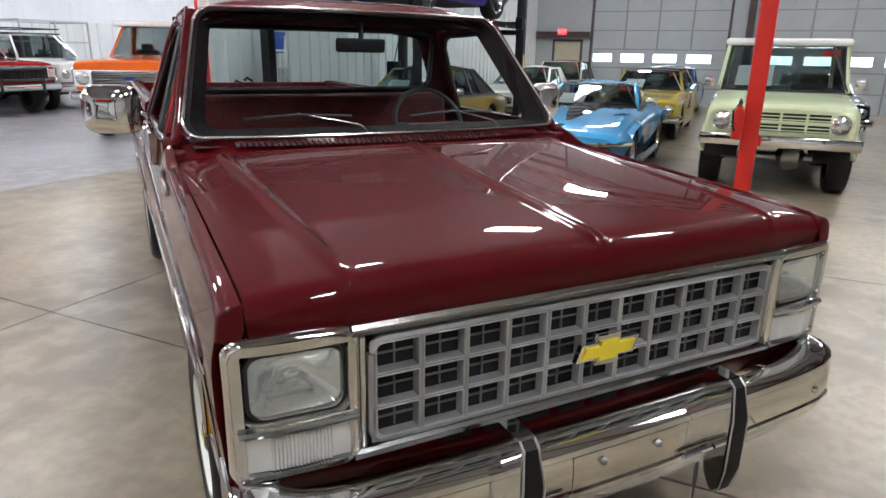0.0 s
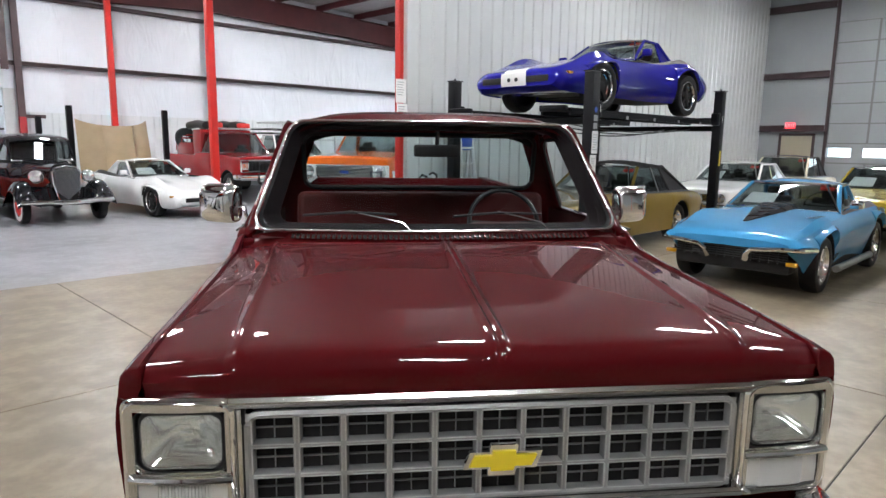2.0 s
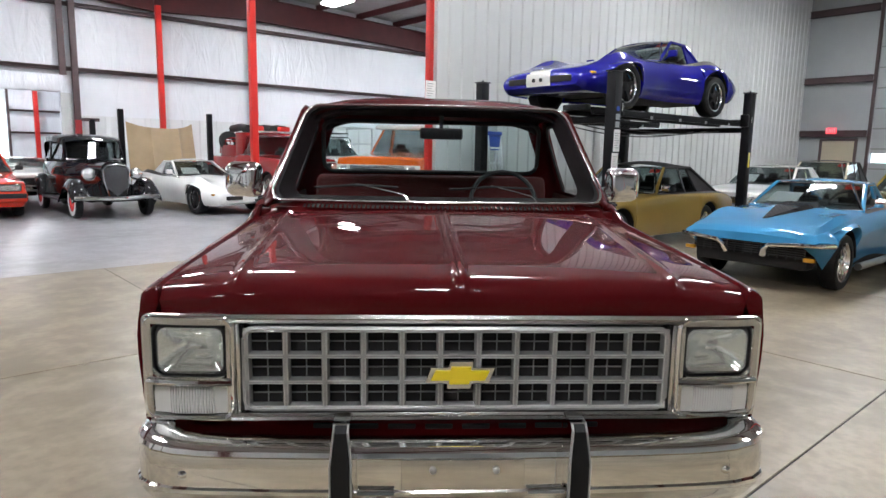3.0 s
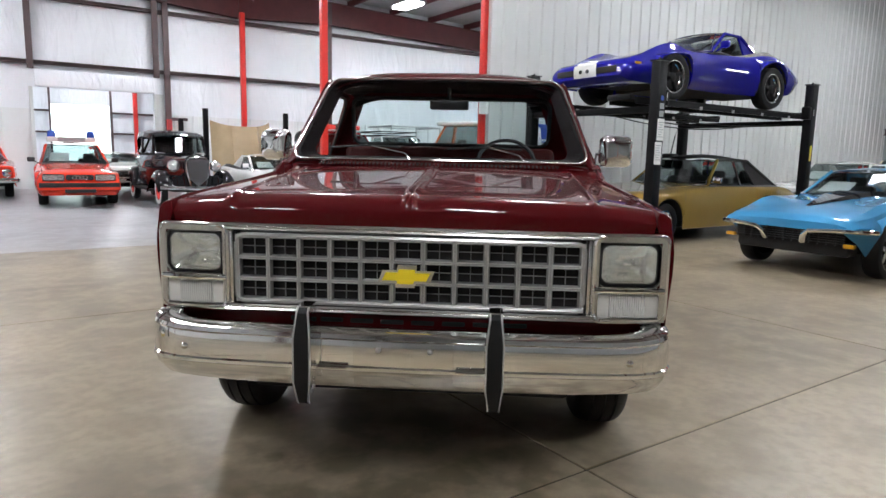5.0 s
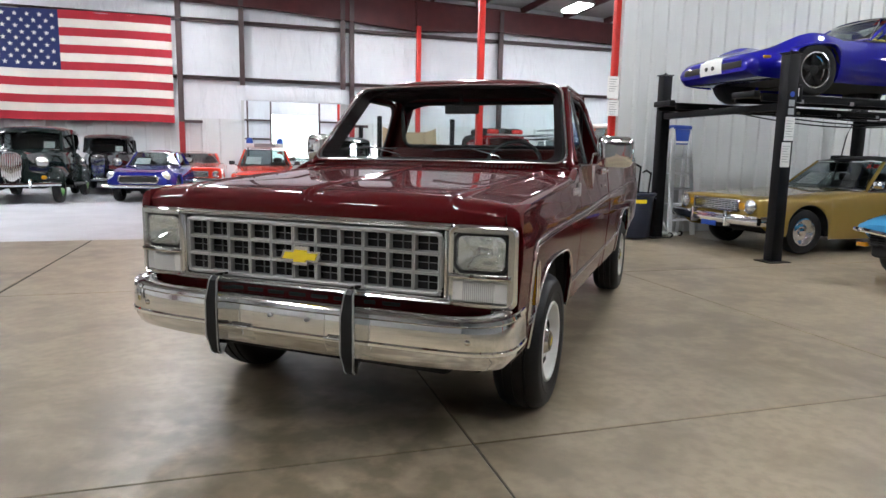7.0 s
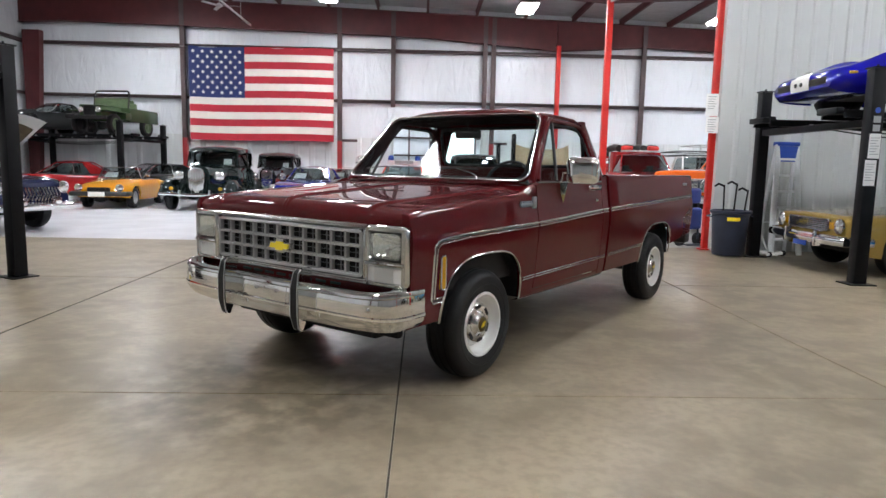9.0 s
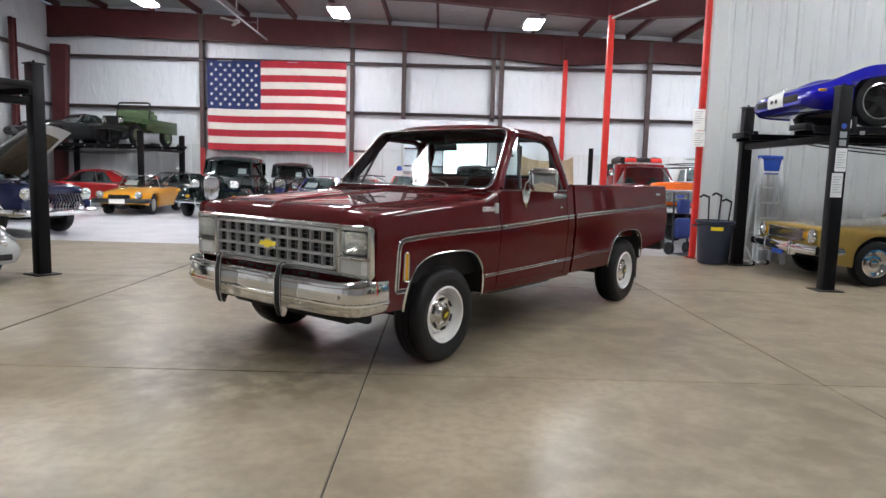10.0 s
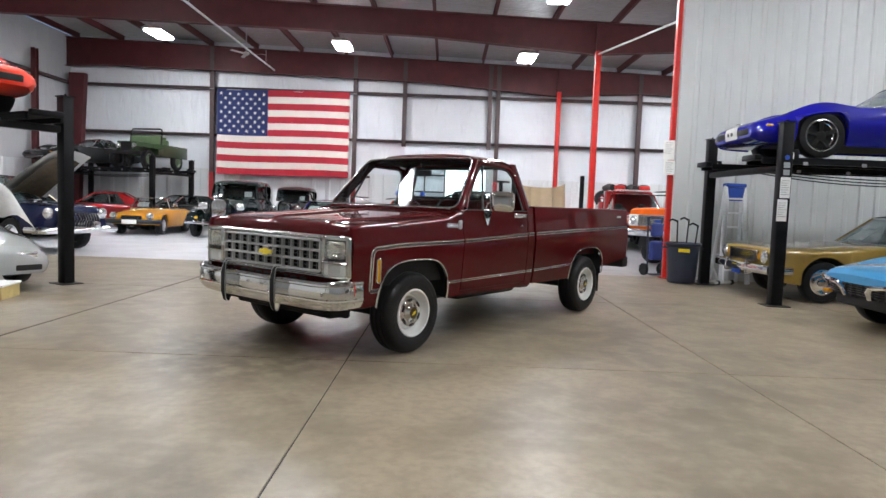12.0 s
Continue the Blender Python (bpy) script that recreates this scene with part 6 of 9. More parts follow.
    b = bmesh.new()
    box(b, -0.22, 0.22, -0.3, 0.1, 0.76, 0.83, bevel=0.03)
    part("hood_scoop", b, M["dark"], c)
    shark("sports_car", pose(-3.49, 3.08, 2.335, 0, 0, 60), "red sports coupe raised on the lift", P_["audi_red"])


east_side()
north_side()
suv()
west_side()

# ---- the maroon pickup: x to the driver's side, y backwards from the grille, z up ----
TRUCK = thing("pickup_truck", pose(1.66, 0.297, 0, 0, 0, -38.1), "maroon 1980s long-bed pickup truck with chrome bumper and grille", "pickup truck")
HUB_F, HUB_R, HUB_Z = 0.81, 4.18, 0.355
flank = curve([(0.40, 0.952), (0.50, 0.970), (0.62, 0.985), (0.80, 0.998), (0.92, 1.006), (0.98, 1.006), (1.05, 0.994), (1.15, 0.982), (1.25, 0.970), (1.34, 0.962)])


def arch_z(y, c, a=0.475, h=0.485, p=3.2):
    """Height of the wheel opening's edge over the hub, or None outside it."""
    u = abs(y - c) / a
    return HUB_Z + h * (1 - u ** p) ** (1 / p) if u < 1 else None


def flank_rows(y0, y1, low, top, arches=(), n=14, lip=0.02, nz=16):
    """Columns of points over a piece of the body side, for x > 0."""
    ys = set(np.linspace(y0, y1, n))
    for c in arches:
        for k in range(25):
            y = c - 0.475 * math.cos(math.pi * k / 24)
            if y0 < y < y1:
                ys.add(y)
    rows = []
    for y in sorted(ys):
        z0, z1 = low(y), top(y)
        for c in arches:
            a = arch_z(y, c)
            if a is not None:
                z0 = max(z0, a)
        col = [(flank(z0) - lip, y, z0 + 0.004)]
        col += [(flank(z0 + (z1 - z0) * k / nz), y, z0 + (z1 - z0) * k / nz) for k in range(nz + 1)]
        rows.append(col)
    return rows


def mirrored(rows, sx):
    return [[(sx * x, y, z) for x, y, z in r] for r in rows]


def closed_sheet(b, rows, ends=0.03):
    """A skin with returns along its first and last columns."""
    sx = 1 if rows[0][2][0] > 0 else -1
    first = [(x - sx * ends, y, z) for x, y, z in rows[0]]
    last = [(x - sx * ends, y, z) for x, y, z in rows[-1]]
    return sheet(b, [first] + rows + [last])


hood_edge_z = curve([(0.0, 1.112), (0.06, 1.128), (0.5, 1.158), (1.0, 1.185), (1.25, 1.202), (1.45, 1.220)])
hood_mid_z = curve([(0.0, 1.135), (0.04, 1.152), (0.12, 1.166), (0.6, 1.200), (1.25, 1.248), (1.45, 1.262)])


def wing_top_z(y):
    """The wing's upper edge: beside the hood, then up to the foot of the pillar."""
    t = min(1.0, max(0.0, (y - 1.28) / 0.195))
    return hood_edge_z(y) + 0.040 * t * t * (3 - 2 * t)


def hood_z(x, y):
    u = min(abs(x) / 0.93, 1.0)
    e, m = hood_edge_z(y), hood_mid_z(y)
    z = m - (m - e) * (0.35 * u ** 2 + 0.65 * u ** 6)
    xr = 0.70 + 0.08 * max(y, 0) / 1.4
    d = abs(x) - xr
    f = min(1, max(0, (y + 0.02) / 0.05))
    z += f * (0.011 * math.exp(-(d / 0.016) ** 2) + 0.004 * (1 / (1 + math.exp(d / 0.012))))
    z += f * 0.012 * math.exp(-((abs(x) - 0.012) / 0.012) ** 2)
    return z


def truck_front_body():
    # hood
    b = bmesh.new()
    xs = sorted(set(list(np.linspace(-0.930, 0.930, 57)) + [s * (0.70 + d) for s in (-1, 1) for d in np.linspace(-0.04, 0.10, 15)] + list(np.linspace(-0.045, 0.045, 13))))
    rows = []
    for y, kind in [(0.012, -3), (0.004, -2), (0.0, -1)] + [(y, 0) for y in (0.004, 0.016, 0.03, 0.05, 0.08, 0.12, 0.2, 0.3, 0.42, 0.55, 0.7, 0.85, 1.0, 1.12, 1.22, 1.26)] + [(1.262, 1)]:
        row = []
        for x in xs:
            u = abs(x) / 0.925
            bow = 0.03 * u * u
            yb = 0.0 if y < 0.3 else (y - 0.3) / 0.96 * 0.14 * u ** 2
            if kind == -3:
                p = (x, y + 0.012 + bow, 1.045)
            elif kind == -2:
                p = (x, y - 0.002 + bow, 1.048)
            elif kind == -1:
                p = (x, -0.006 + bow, 1.085 + 0.3 * (hood_z(x, 0.0) - 1.12))
            elif kind == 1:
                p = (x, y + yb, hood_z(x, y) - 0.03)
            else:
                dip = 0.0
                if y < 0.05:
                    t = (0.05 - y) / 0.05
                    dip = 0.026 * t ** 2.2
                p = (x, y + bow * max(0, 1 - y) + yb, hood_z(x, y) - dip)
            row.append(p)
        rows.append(row)
    left = [r[0] for r in rows]
    right = [r[-1] for r in rows]
    sheet(b, rows)
    for e, s in ((left, 1), (right, -1)):
        sheet(b, [e, [(x + s * 0.004, y, z - 0.03) for x, y, z in e]])
    part("hood", b, M["maroon"], TRUCK, sharp=50)
    # front wings with the shoulder rolling in to the hood gap
    for sx in (-1, 1):
        b = bmesh.new()
        rows = flank_rows(0.035, 1.475, lambda y: 0.47, lambda y: wing_top_z(y) - 0.035, (HUB_F,), 30)
        for r in rows:
            x, y, z = r[-1]
            ze = wing_top_z(y)
            for t in (0.25, 0.5, 0.75, 1.0):
                a = t * math.pi / 2
                r.append((x - (x - 0.938) * (1 - math.cos(a)), y, z + (ze + 0.004 - z) * math.sin(a)))
            r.append((0.9335, y, ze - 0.004))
            r.append((0.933, y, ze - 0.05))
        # the upper corner closes in a soft dome above the lamp bezel
        nose = []
        for f, yf, dx, dy, dz in ((0.985, 0.029, 0.003, 0.004, 0.0), (0.93, 0.024, 0.012, 0.02, 0.004), (0.6, 0.021, 0.05, 0.04, 0.012), (0.06, 0.020, 0.08, 0.06, 0.02)):
            nose.append([(0.947 + (x - 0.947) * f, yf, 1.034 + (z - 1.034) * f) if z > 1.036 else (x - dx, y + dy, z - dz) for x, y, z in rows[0]])
        sheet(b, mirrored(list(reversed(nose)) + rows, sx))
        w = part("front_wing", b, M["maroon"], TRUCK, sharp=45)
        b = bmesh.new()
        pts = []
        for k in range(33):
            y = HUB_F - 0.472 * math.cos(math.pi * k / 32)
            z = arch_z(y, HUB_F)
            pts.append((sx * (flank(z) + 0.003), y, z - 0.004))
        pts = [(sx * 0.966, HUB_F - 0.47, 0.455)] + pts + [(sx * 0.966, HUB_F + 0.47, 0.455)]
        tube(b, pts, 0.0105, 8, flat=0.7)
        part("arch_trim", b, M["trim"], w, "bright wheel arch trim")
        b = bmesh.new()
        o = rrect(0.302, 0.346, 0.665, 0.862, 0.015, 4)
        prism(b, o, "x", sx * 0.985, sx * 1.008)
        mk = part("side_marker", b, M["amber"], w, "amber side marker lamp")
        b = bmesh.new()
        tube(b, [(sx * 1.006, p[0], p[1]) for p in o], 0.005, 6, close=True)
        part("marker_rim", b, M["trim"], mk)
        b = bmesh.new()
        box(b, sx * 0.989 - 0.006, sx * 0.989 + 0.006, 1.225, 1.40, 1.118, 1.135, bevel=0.003, seg=1)
        for y0 in (1.235, 1.27, 1.30, 1.33, 1.365):
            box(b, sx * 0.989 - 0.006, sx * 0.989 + 0.006, y0, y0 + 0.018, 1.11, 1.150, bevel=0.003, seg=1)
        box(b, sx * 0.988 - 0.008, sx * 0.988 + 0.008, 1.40, 1.455, 1.095, 1.178, bevel=0.008, seg=2)
        part("name_badge", b, M["steel"], w, "small bright badge")
        # wheel housing
        b = bmesh.new()
        for c in (HUB_F,):
            rows = [[(sx * x, c - 0.48 * math.cos(math.pi * k / 16), (arch_z(c - 0.474 * math.cos(math.pi * k / 16), c) or HUB_Z) + 0.01) for k in range(17)] for x in (0.955, 0.55)]
            sheet(b, rows)
            box(b, sx * 0.55 - 0.01, sx * 0.55 + 0.01, c - 0.5, c + 0.5, 0.5, 0.95)
        part("wheel_housing", b, M["dark"], TRUCK)
    # cowl with its row of slots
    b = bmesh.new()
    rows = []
    for v in np.linspace(0, 1, 5):
        row = []
        for u in np.linspace(-1, 1, 29):
            x = 0.93 * u
            y0 = 1.268 + 0.14 * u * u
            y1 = 1.385 + 0.14 * u * u
            z0, z1 = hood_z(x, 1.26) - 0.014, 1.284 - 0.040 * u ** 8
            row.append((x, y0 + (y1 - y0) * v, z0 + (z1 - z0) * v))
        rows.append(row)
    sheet(b, rows)
    for i in (0, -1):
        edge = [r[i] for r in rows]
        sheet(b, [edge, [(x, y, 1.12) for x, y, z in edge]])
    cowl = part("cowl", b, M["maroon"], TRUCK)
    slot = bmesh.new()
    box(slot, -0.0072, 0.0072, -0.024, 0.024, -0.002, 0.003, bevel=0.002, seg=1)
    slot_me = finish("vent_slot", slot, M["dark"])
    rib = bmesh.new()
    box(rib, -0.0042, 0.0042, -0.025, 0.025, -0.002, 0.011, bevel=0.002, seg=1)
    rib_me = finish("vent_rib", rib, M["maroon"])
    for k in range(60):
        x = -0.70 + 1.40 * k / 59
        u = x / 0.93
        y, z = 1.322 + 0.14 * u * u, 1.2655 - 0.006 * u * u
        same("vent_slot", slot_me, cowl, pose(x, y, z, 14, 0, 0))
        same("vent_rib", rib_me, cowl, pose(x + 0.0118, y, z, 14, 0, 0))
    for sx in (-1, 1):
        b = bmesh.new()
        box(b, sx * 0.885 if sx > 0 else -0.955, 0.955 if sx > 0 else -0.885, 1.44, 1.60, 1.08, 1.246, bevel=0.02, seg=3)
        part("cowl_end", b, M["maroon"], cowl)
    # inner engine bay wall and cowl box, to keep light out
    b = bmesh.new()
    box(b, -0.90, 0.90, 0.10, 1.40, 0.62, 1.02)
    box(b, -0.86, 0.86, 1.42, 1.50, 0.5, 1.17)
    part("engine_bay", b, M["dark"], TRUCK)


def truck_grille():
    # one bright surround, top and bottom rails
    b = bmesh.new()
    for z0, z1 in ((1.014, 1.050), (0.700, 0.733)):
        vs = [(-0.685, z0), (0.685, z0)]
        prof = [(0.03, z0), (-0.008, z0 + 0.002), (-0.018, z0 + 0.010), (-0.014, z0 + 0.018), (-0.018, z0 + 0.024), (-0.010, z1 - 0.002), (0.03, z1)]
        rows = [[(x, y, z) for y, z in prof] for x in np.linspace(-0.712, 0.712, 12)]
        sheet(b, rows)
    sur = part("grille_surround", b, M["trim"], TRUCK)
    b = bmesh.new()
    box(b, -0.69, 0.69, 0.024, 0.034, 0.70, 1.05)
    part("radiator_core", b, M["dark"], sur)
    # grey egg-crate
    b = bmesh.new()
    x0, x1, z0, z1, n = -0.670, 0.670, 0.742, 1.006, 11
    fx, fz = 0.016, 0.013
    front, back = -0.012, 0.010
    tap = 0.005
    o = rrect(x0, x1, z0, z1, 0.03, 4)
    cw, ch = (x1 - x0 - fx) / n, (z1 - z0 - fz) / 3
    cells = []
    for i in range(n):
        for j in range(3):
            cells.append((x0 + fx + i * cw, x0 + (i + 1) * cw, z0 + fz + j * ch, z0 + (j + 1) * ch))
    xl = sorted({x0, x1} | {c[0] for c in cells} | {c[1] for c in cells})
    zl = sorted({z0, z1} | {c[2] for c in cells} | {c[3] for c in cells})
    vmap = {}

    def v(x, z, y):
        k = (round(x, 5), round(z, 5), y)
        if k not in vmap:
            vmap[k] = b.verts.new((x, y, z))
        return vmap[k]
    hole = {(round(c[0], 5), round(c[2], 5)) for c in cells}
    for i in range(len(xl) - 1):
        for j in range(len(zl) - 1):
            if (round(xl[i], 5), round(zl[j], 5)) in hole:
                a, c, d, e = xl[i], xl[i + 1], zl[j], zl[j + 1]
                m1, m2 = 0.003, 0.005
                lip = [(a, d), (c, d), (c, e), (a, e)]
                mid_ = [(a + m1, d + m1), (c - m1, d + m1), (c - m1, e - m1), (a + m1, e - m1)]
                deep = [(a + m2, d + m2), (c - m2, d + m2), (c - m2, e - m2), (a + m2, e - m2)]
                for q, r_, ya, yb in ((lip, mid_, front, front + 0.008), (mid_, deep, front + 0.008, back)):
                    for k in range(4):
                        b.faces.new([v(*q[k], ya), v(*q[(k + 1) % 4], ya), v(*r_[(k + 1) % 4], yb), v(*r_[k], yb)])
            else:
                b.faces.new([v(xl[i], zl[j], front), v(xl[i + 1], zl[j], front), v(xl[i + 1], zl[j + 1], front), v(xl[i], zl[j + 1], front)])
    outer = [(x0, z0), (x1, z0), (x1, z1), (x0, z1)]
    tube(b, [(p[0], front + 0.006, p[1]) for p in rrect(x0 + 0.004, x1 - 0.004, z0 + 0.004, z1 - 0.004, 0.03, 4)], 0.011, 6, close=True)
    part("grille_frame", b, M["grille_grey"], sur, "grey plastic egg-crate grille", sharp=25)
    cross = bmesh.new()
    box(cross, -0.0014, 0.0014, -0.004, 0.004, -ch * 0.36, ch * 0.36)
    box(cross, -cw * 0.42, cw * 0.42, -0.004, 0.004, -0.0014, 0.0014)
    me = finish("grille_mullion", cross, M["mullion"])
    for c in cells:
        same("grille_mullion", me, sur, pose((c[0] + c[1]) / 2, 0.014, (c[2] + c[3]) / 2))
    # fine raised lips along the bars
    lip_h, lip_v = bmesh.new(), bmesh.new()
    box(lip_h, -cw * 0.44, cw * 0.44, -0.0025, 0.003, -0.0016, 0.0016, bevel=0.0008, seg=1)
    box(lip_v, -0.0016, 0.0016, -0.0025, 0.003, -ch * 0.42, ch * 0.42, bevel=0.0008, seg=1)
    lip_h, lip_v = finish("bar_lip", lip_h, M["bar_lip"]), finish("bar_lip", lip_v, M["bar_lip"])
    for c in cells:
        for z in (c[2] - 0.0025, c[3] + 0.0025):
            same("bar_lip", lip_h, sur, pose((c[0] + c[1]) / 2, front - 0.001, z))
        for x in (c[0] - 0.0025, c[1] + 0.0025):
            same("bar_lip", lip_v, sur, pose(x, front - 0.001, (c[2] + c[3]) / 2))
    # gap behind the frame
    b = bmesh.new()
    box(b, -0.680, -0.674, 0.0, 0.02, 0.735, 1.012)
    box(b, 0.674, 0.680, 0.0, 0.02, 0.735, 1.012)
    box(b, -0.655, 0.655, 0.0, 0.02, 0.731, 0.740)
    box(b, -0.655, 0.655, 0.0, 0.02, 1.007, 1.014)
    part("grille_gap", b, M["black"], sur)
    for s in (-1, 1):
        b = bmesh.new()
        box(b, s * 0.687 - 0.0065, s * 0.687 + 0.0065, -0.011, 0.022, 0.730, 1.018, bevel=0.004, seg=2)
        part("side_strip", b, M["trim"], sur)
    # emblem: a plain slanted cross
    o = [(-0.108, -0.024), (-0.040, -0.024), (-0.040, -0.043), (0.032, -0.043), (0.037, -0.024), (0.090, -0.024), (0.108, 0.024), (0.040, 0.024), (0.040, 0.043), (-0.032, 0.043), (-0.037, 0.024), (-0.090, 0.024)]
    b = bmesh.new()
    prism(b, [(x, z + 0.866) for x, z in o], "y", -0.046, -0.030)
    box(b, -0.05, 0.05, -0.031, -0.011, 0.85, 0.882)
    em = part("emblem", b, M["chrome"], sur, "bright-edged yellow emblem")
    b = bmesh.new()
    prism(b, [(x * 0.85, z * 0.64 + 0.866) for x, z in o], "y", -0.0515, -0.0465)
    part("emblem_face", b, M["yellow"], em)
    # lamp bezels
    for sx in (-1, 1):
        b = bmesh.new()
        prof_out = rrect(0.692, 0.990, 0.700, 1.050, 0.036, 7)
        head = rrect(0.722, 0.952, 0.846, 1.014, 0.035, 5)
        turn = rrect(0.709, 0.954, 0.722, 0.820, 0.012, 5)

        def ring(o, y, g=0.0, cx=0.837, cz=0.874):
            return [(sx * (p[0] + g * (1 if p[0] > cx else -1)), y + 0.022 * max(0, (p[0] - 0.80) / 0.18) ** 2, p[1] + g * (1 if p[1] > cz else -1)) for p in o]
        # outer shell
        sheet(b, [ring(prof_out, 0.07, 0.002), ring(prof_out, 0.006, 0.0), ring(prof_out, -0.006, -0.002), ring(prof_out, -0.014, -0.007), ring(prof_out, -0.0175, -0.013), ring(prof_out, -0.013, -0.019)], close_v=True)
        bz = part("lamp_bezel", b, M["chrome"], TRUCK, "chrome headlamp bezel")
        b = bmesh.new()
        # face plate with two openings, as strips
        def plate(xa, xb, za, zb):
            rows = [[(sx * x, -0.013 + 0.022 * max(0, (x - 0.80) / 0.18) ** 2, z) for z in np.linspace(za, zb, 4)] for x in np.linspace(xa, xb, 8)]
            sheet(b, rows)
        plate(0.702, 0.722, 0.712, 1.036)
        plate(0.952, 0.979, 0.712, 1.036)
        plate(0.722, 0.952, 1.014, 1.036)
        plate(0.722, 0.952, 0.820, 0.846)
        plate(0.722, 0.952, 0.712, 0.722)
        part("bezel_face", b, M["satin"], bz, "satin bright bezel face")
        b = bmesh.new()
        sheet(b, [ring(head, -0.014, 0.004, 0.837, 0.93), ring(head, 0.004, -0.004, 0.837, 0.93), ring(head, 0.03, -0.010, 0.837, 0.93)], close_v=True)
        sheet(b, [ring(turn, -0.014, 0.003, 0.831, 0.771), ring(turn, 0.006, -0.003, 0.831, 0.771)], close_v=True)
        tube(b, [(sx * x, -0.018 + 0.022 * max(0, (x - 0.80) / 0.18) ** 2, 0.833) for x in np.linspace(0.705, 0.968, 8)], 0.011, 8)
        part("bezel_trim", b, M["chrome"], bz)
        # headlamp: dark gasket, domed lens
        b = bmesh.new()
        hl = rrect(0.731, 0.940, 0.856, 1.005, 0.032, 6)
        sheet(b, [ring(hl, 0.012, 0.006, 0.8355, 0.93), ring(hl, 0.002, 0.004, 0.8355, 0.93), ring(hl, 0.0, -0.003, 0.8355, 0.93)], close_v=True)
        hd = part("headlamp", b, M["black"], TRUCK, "rectangular sealed headlamp")
        b = bmesh.new()
        rings = []
        for f, dy in ((1.0, 0.004), (0.97, -0.010), (0.86, -0.017), (0.6, -0.022), (0.3, -0.024), (0.02, -0.025)):
            rings.append([(sx * (0.8355 + (p[0] - 0.8355) * f * 0.985), dy + 0.022 * max(0, (0.8355 + (p[0] - 0.8355) * f - 0.80) / 0.18) ** 2, 0.9305 + (p[1] - 0.9305) * f * 0.98) for p in hl])
        vv = sheet(b, rings, close_v=True)
        b.faces.new(vv[-1])
        part("headlamp_lens", b, M["lamp_glass"], hd)
        b = bmesh.new()
        rings = []
        for f, k in ((0.97, 0.0), (0.9, 0.35), (0.78, 0.75), (0.6, 1.0), (0.42, 1.0), (0.25, 1.0), (0.08, 1.0)):
            dy = 0.085 * (1 - f * f)
            ring_ = []
            for p in hl:
                ang = math.atan2((p[1] - 0.9305) / 0.0745, (p[0] - 0.8355) / 0.1045)
                ex, ez = 0.1045 * math.cos(ang), 0.0745 * math.sin(ang)
                ring_.append((sx * (0.8355 + f * ((1 - k) * (p[0] - 0.8355) + k * ex)), dy + 0.010, 0.9305 + f * ((1 - k) * (p[1] - 0.9305) + k * ez)))
            rings.append(ring_)
        vv = sheet(b, rings, close_v=True)
        b.faces.new(vv[-1])
        part("reflector", b, M["reflector"], hd)
        b = bmesh.new()
        box(b, sx * 0.8355 - 0.018, sx * 0.8355 + 0.018, 0.045, 0.065, 0.918, 0.942, bevel=0.008)
        part("bulb_shield", b, M["chrome"], hd)
        # turn lamp: ribbed lens
        b = bmesh.new()
        n = 56
        prof = []
        for k in range(n + 1):
            x = 0.713 + 0.238 * k / n
            rib = 0.006 * (k % 2) if 0.765 < x < 0.90 else 0.0
            prof.append((x, -0.006 - rib + 0.022 * max(0, (x - 0.80) / 0.18) ** 2))
        rows = [[(sx * x, y + dy, z) for x, y in prof] for z, dy in ((0.724, 0.008), (0.730, 0.0), (0.771, -0.003), (0.812, 0.0), (0.818, 0.008))]
        sheet(b, rows)
        tl = part("turn_lamp", b, M["turn_glass"], TRUCK, "clear ribbed turn signal lens", sharp=18)
        b = bmesh.new()
        box(b, sx * 0.72 if sx > 0 else -0.945, 0.945 if sx > 0 else sx * 0.72, 0.045, 0.06, 0.722, 0.82)
        part("lamp_back", b, M["reflector"], tl)
    # painted valance with slots
    b = bmesh.new()
    rows = [[(x, y + 0.06 * (x / 0.95) ** 2, z) for x in np.linspace(-0.955, 0.955, 25)] for y, z in ((0.03, 0.712), (0.022, 0.70), (0.015, 0.66), (0.03, 0.62), (0.06, 0.55))]
    sheet(b, rows)
    va = part("valance", b, M["maroon"], TRUCK)
    sl = bmesh.new()
    box(sl, -0.045, 0.045, -0.003, 0.004, -0.009, 0.009, bevel=0.003, seg=1)
    me = finish("valance_slot", sl, M["dark"])
    for k in range(8):
        x = -0.42 + 0.12 * k
        same("valance_slot", me, va, pose(x, 0.014 + 0.06 * (x / 0.95) ** 2, 0.672))


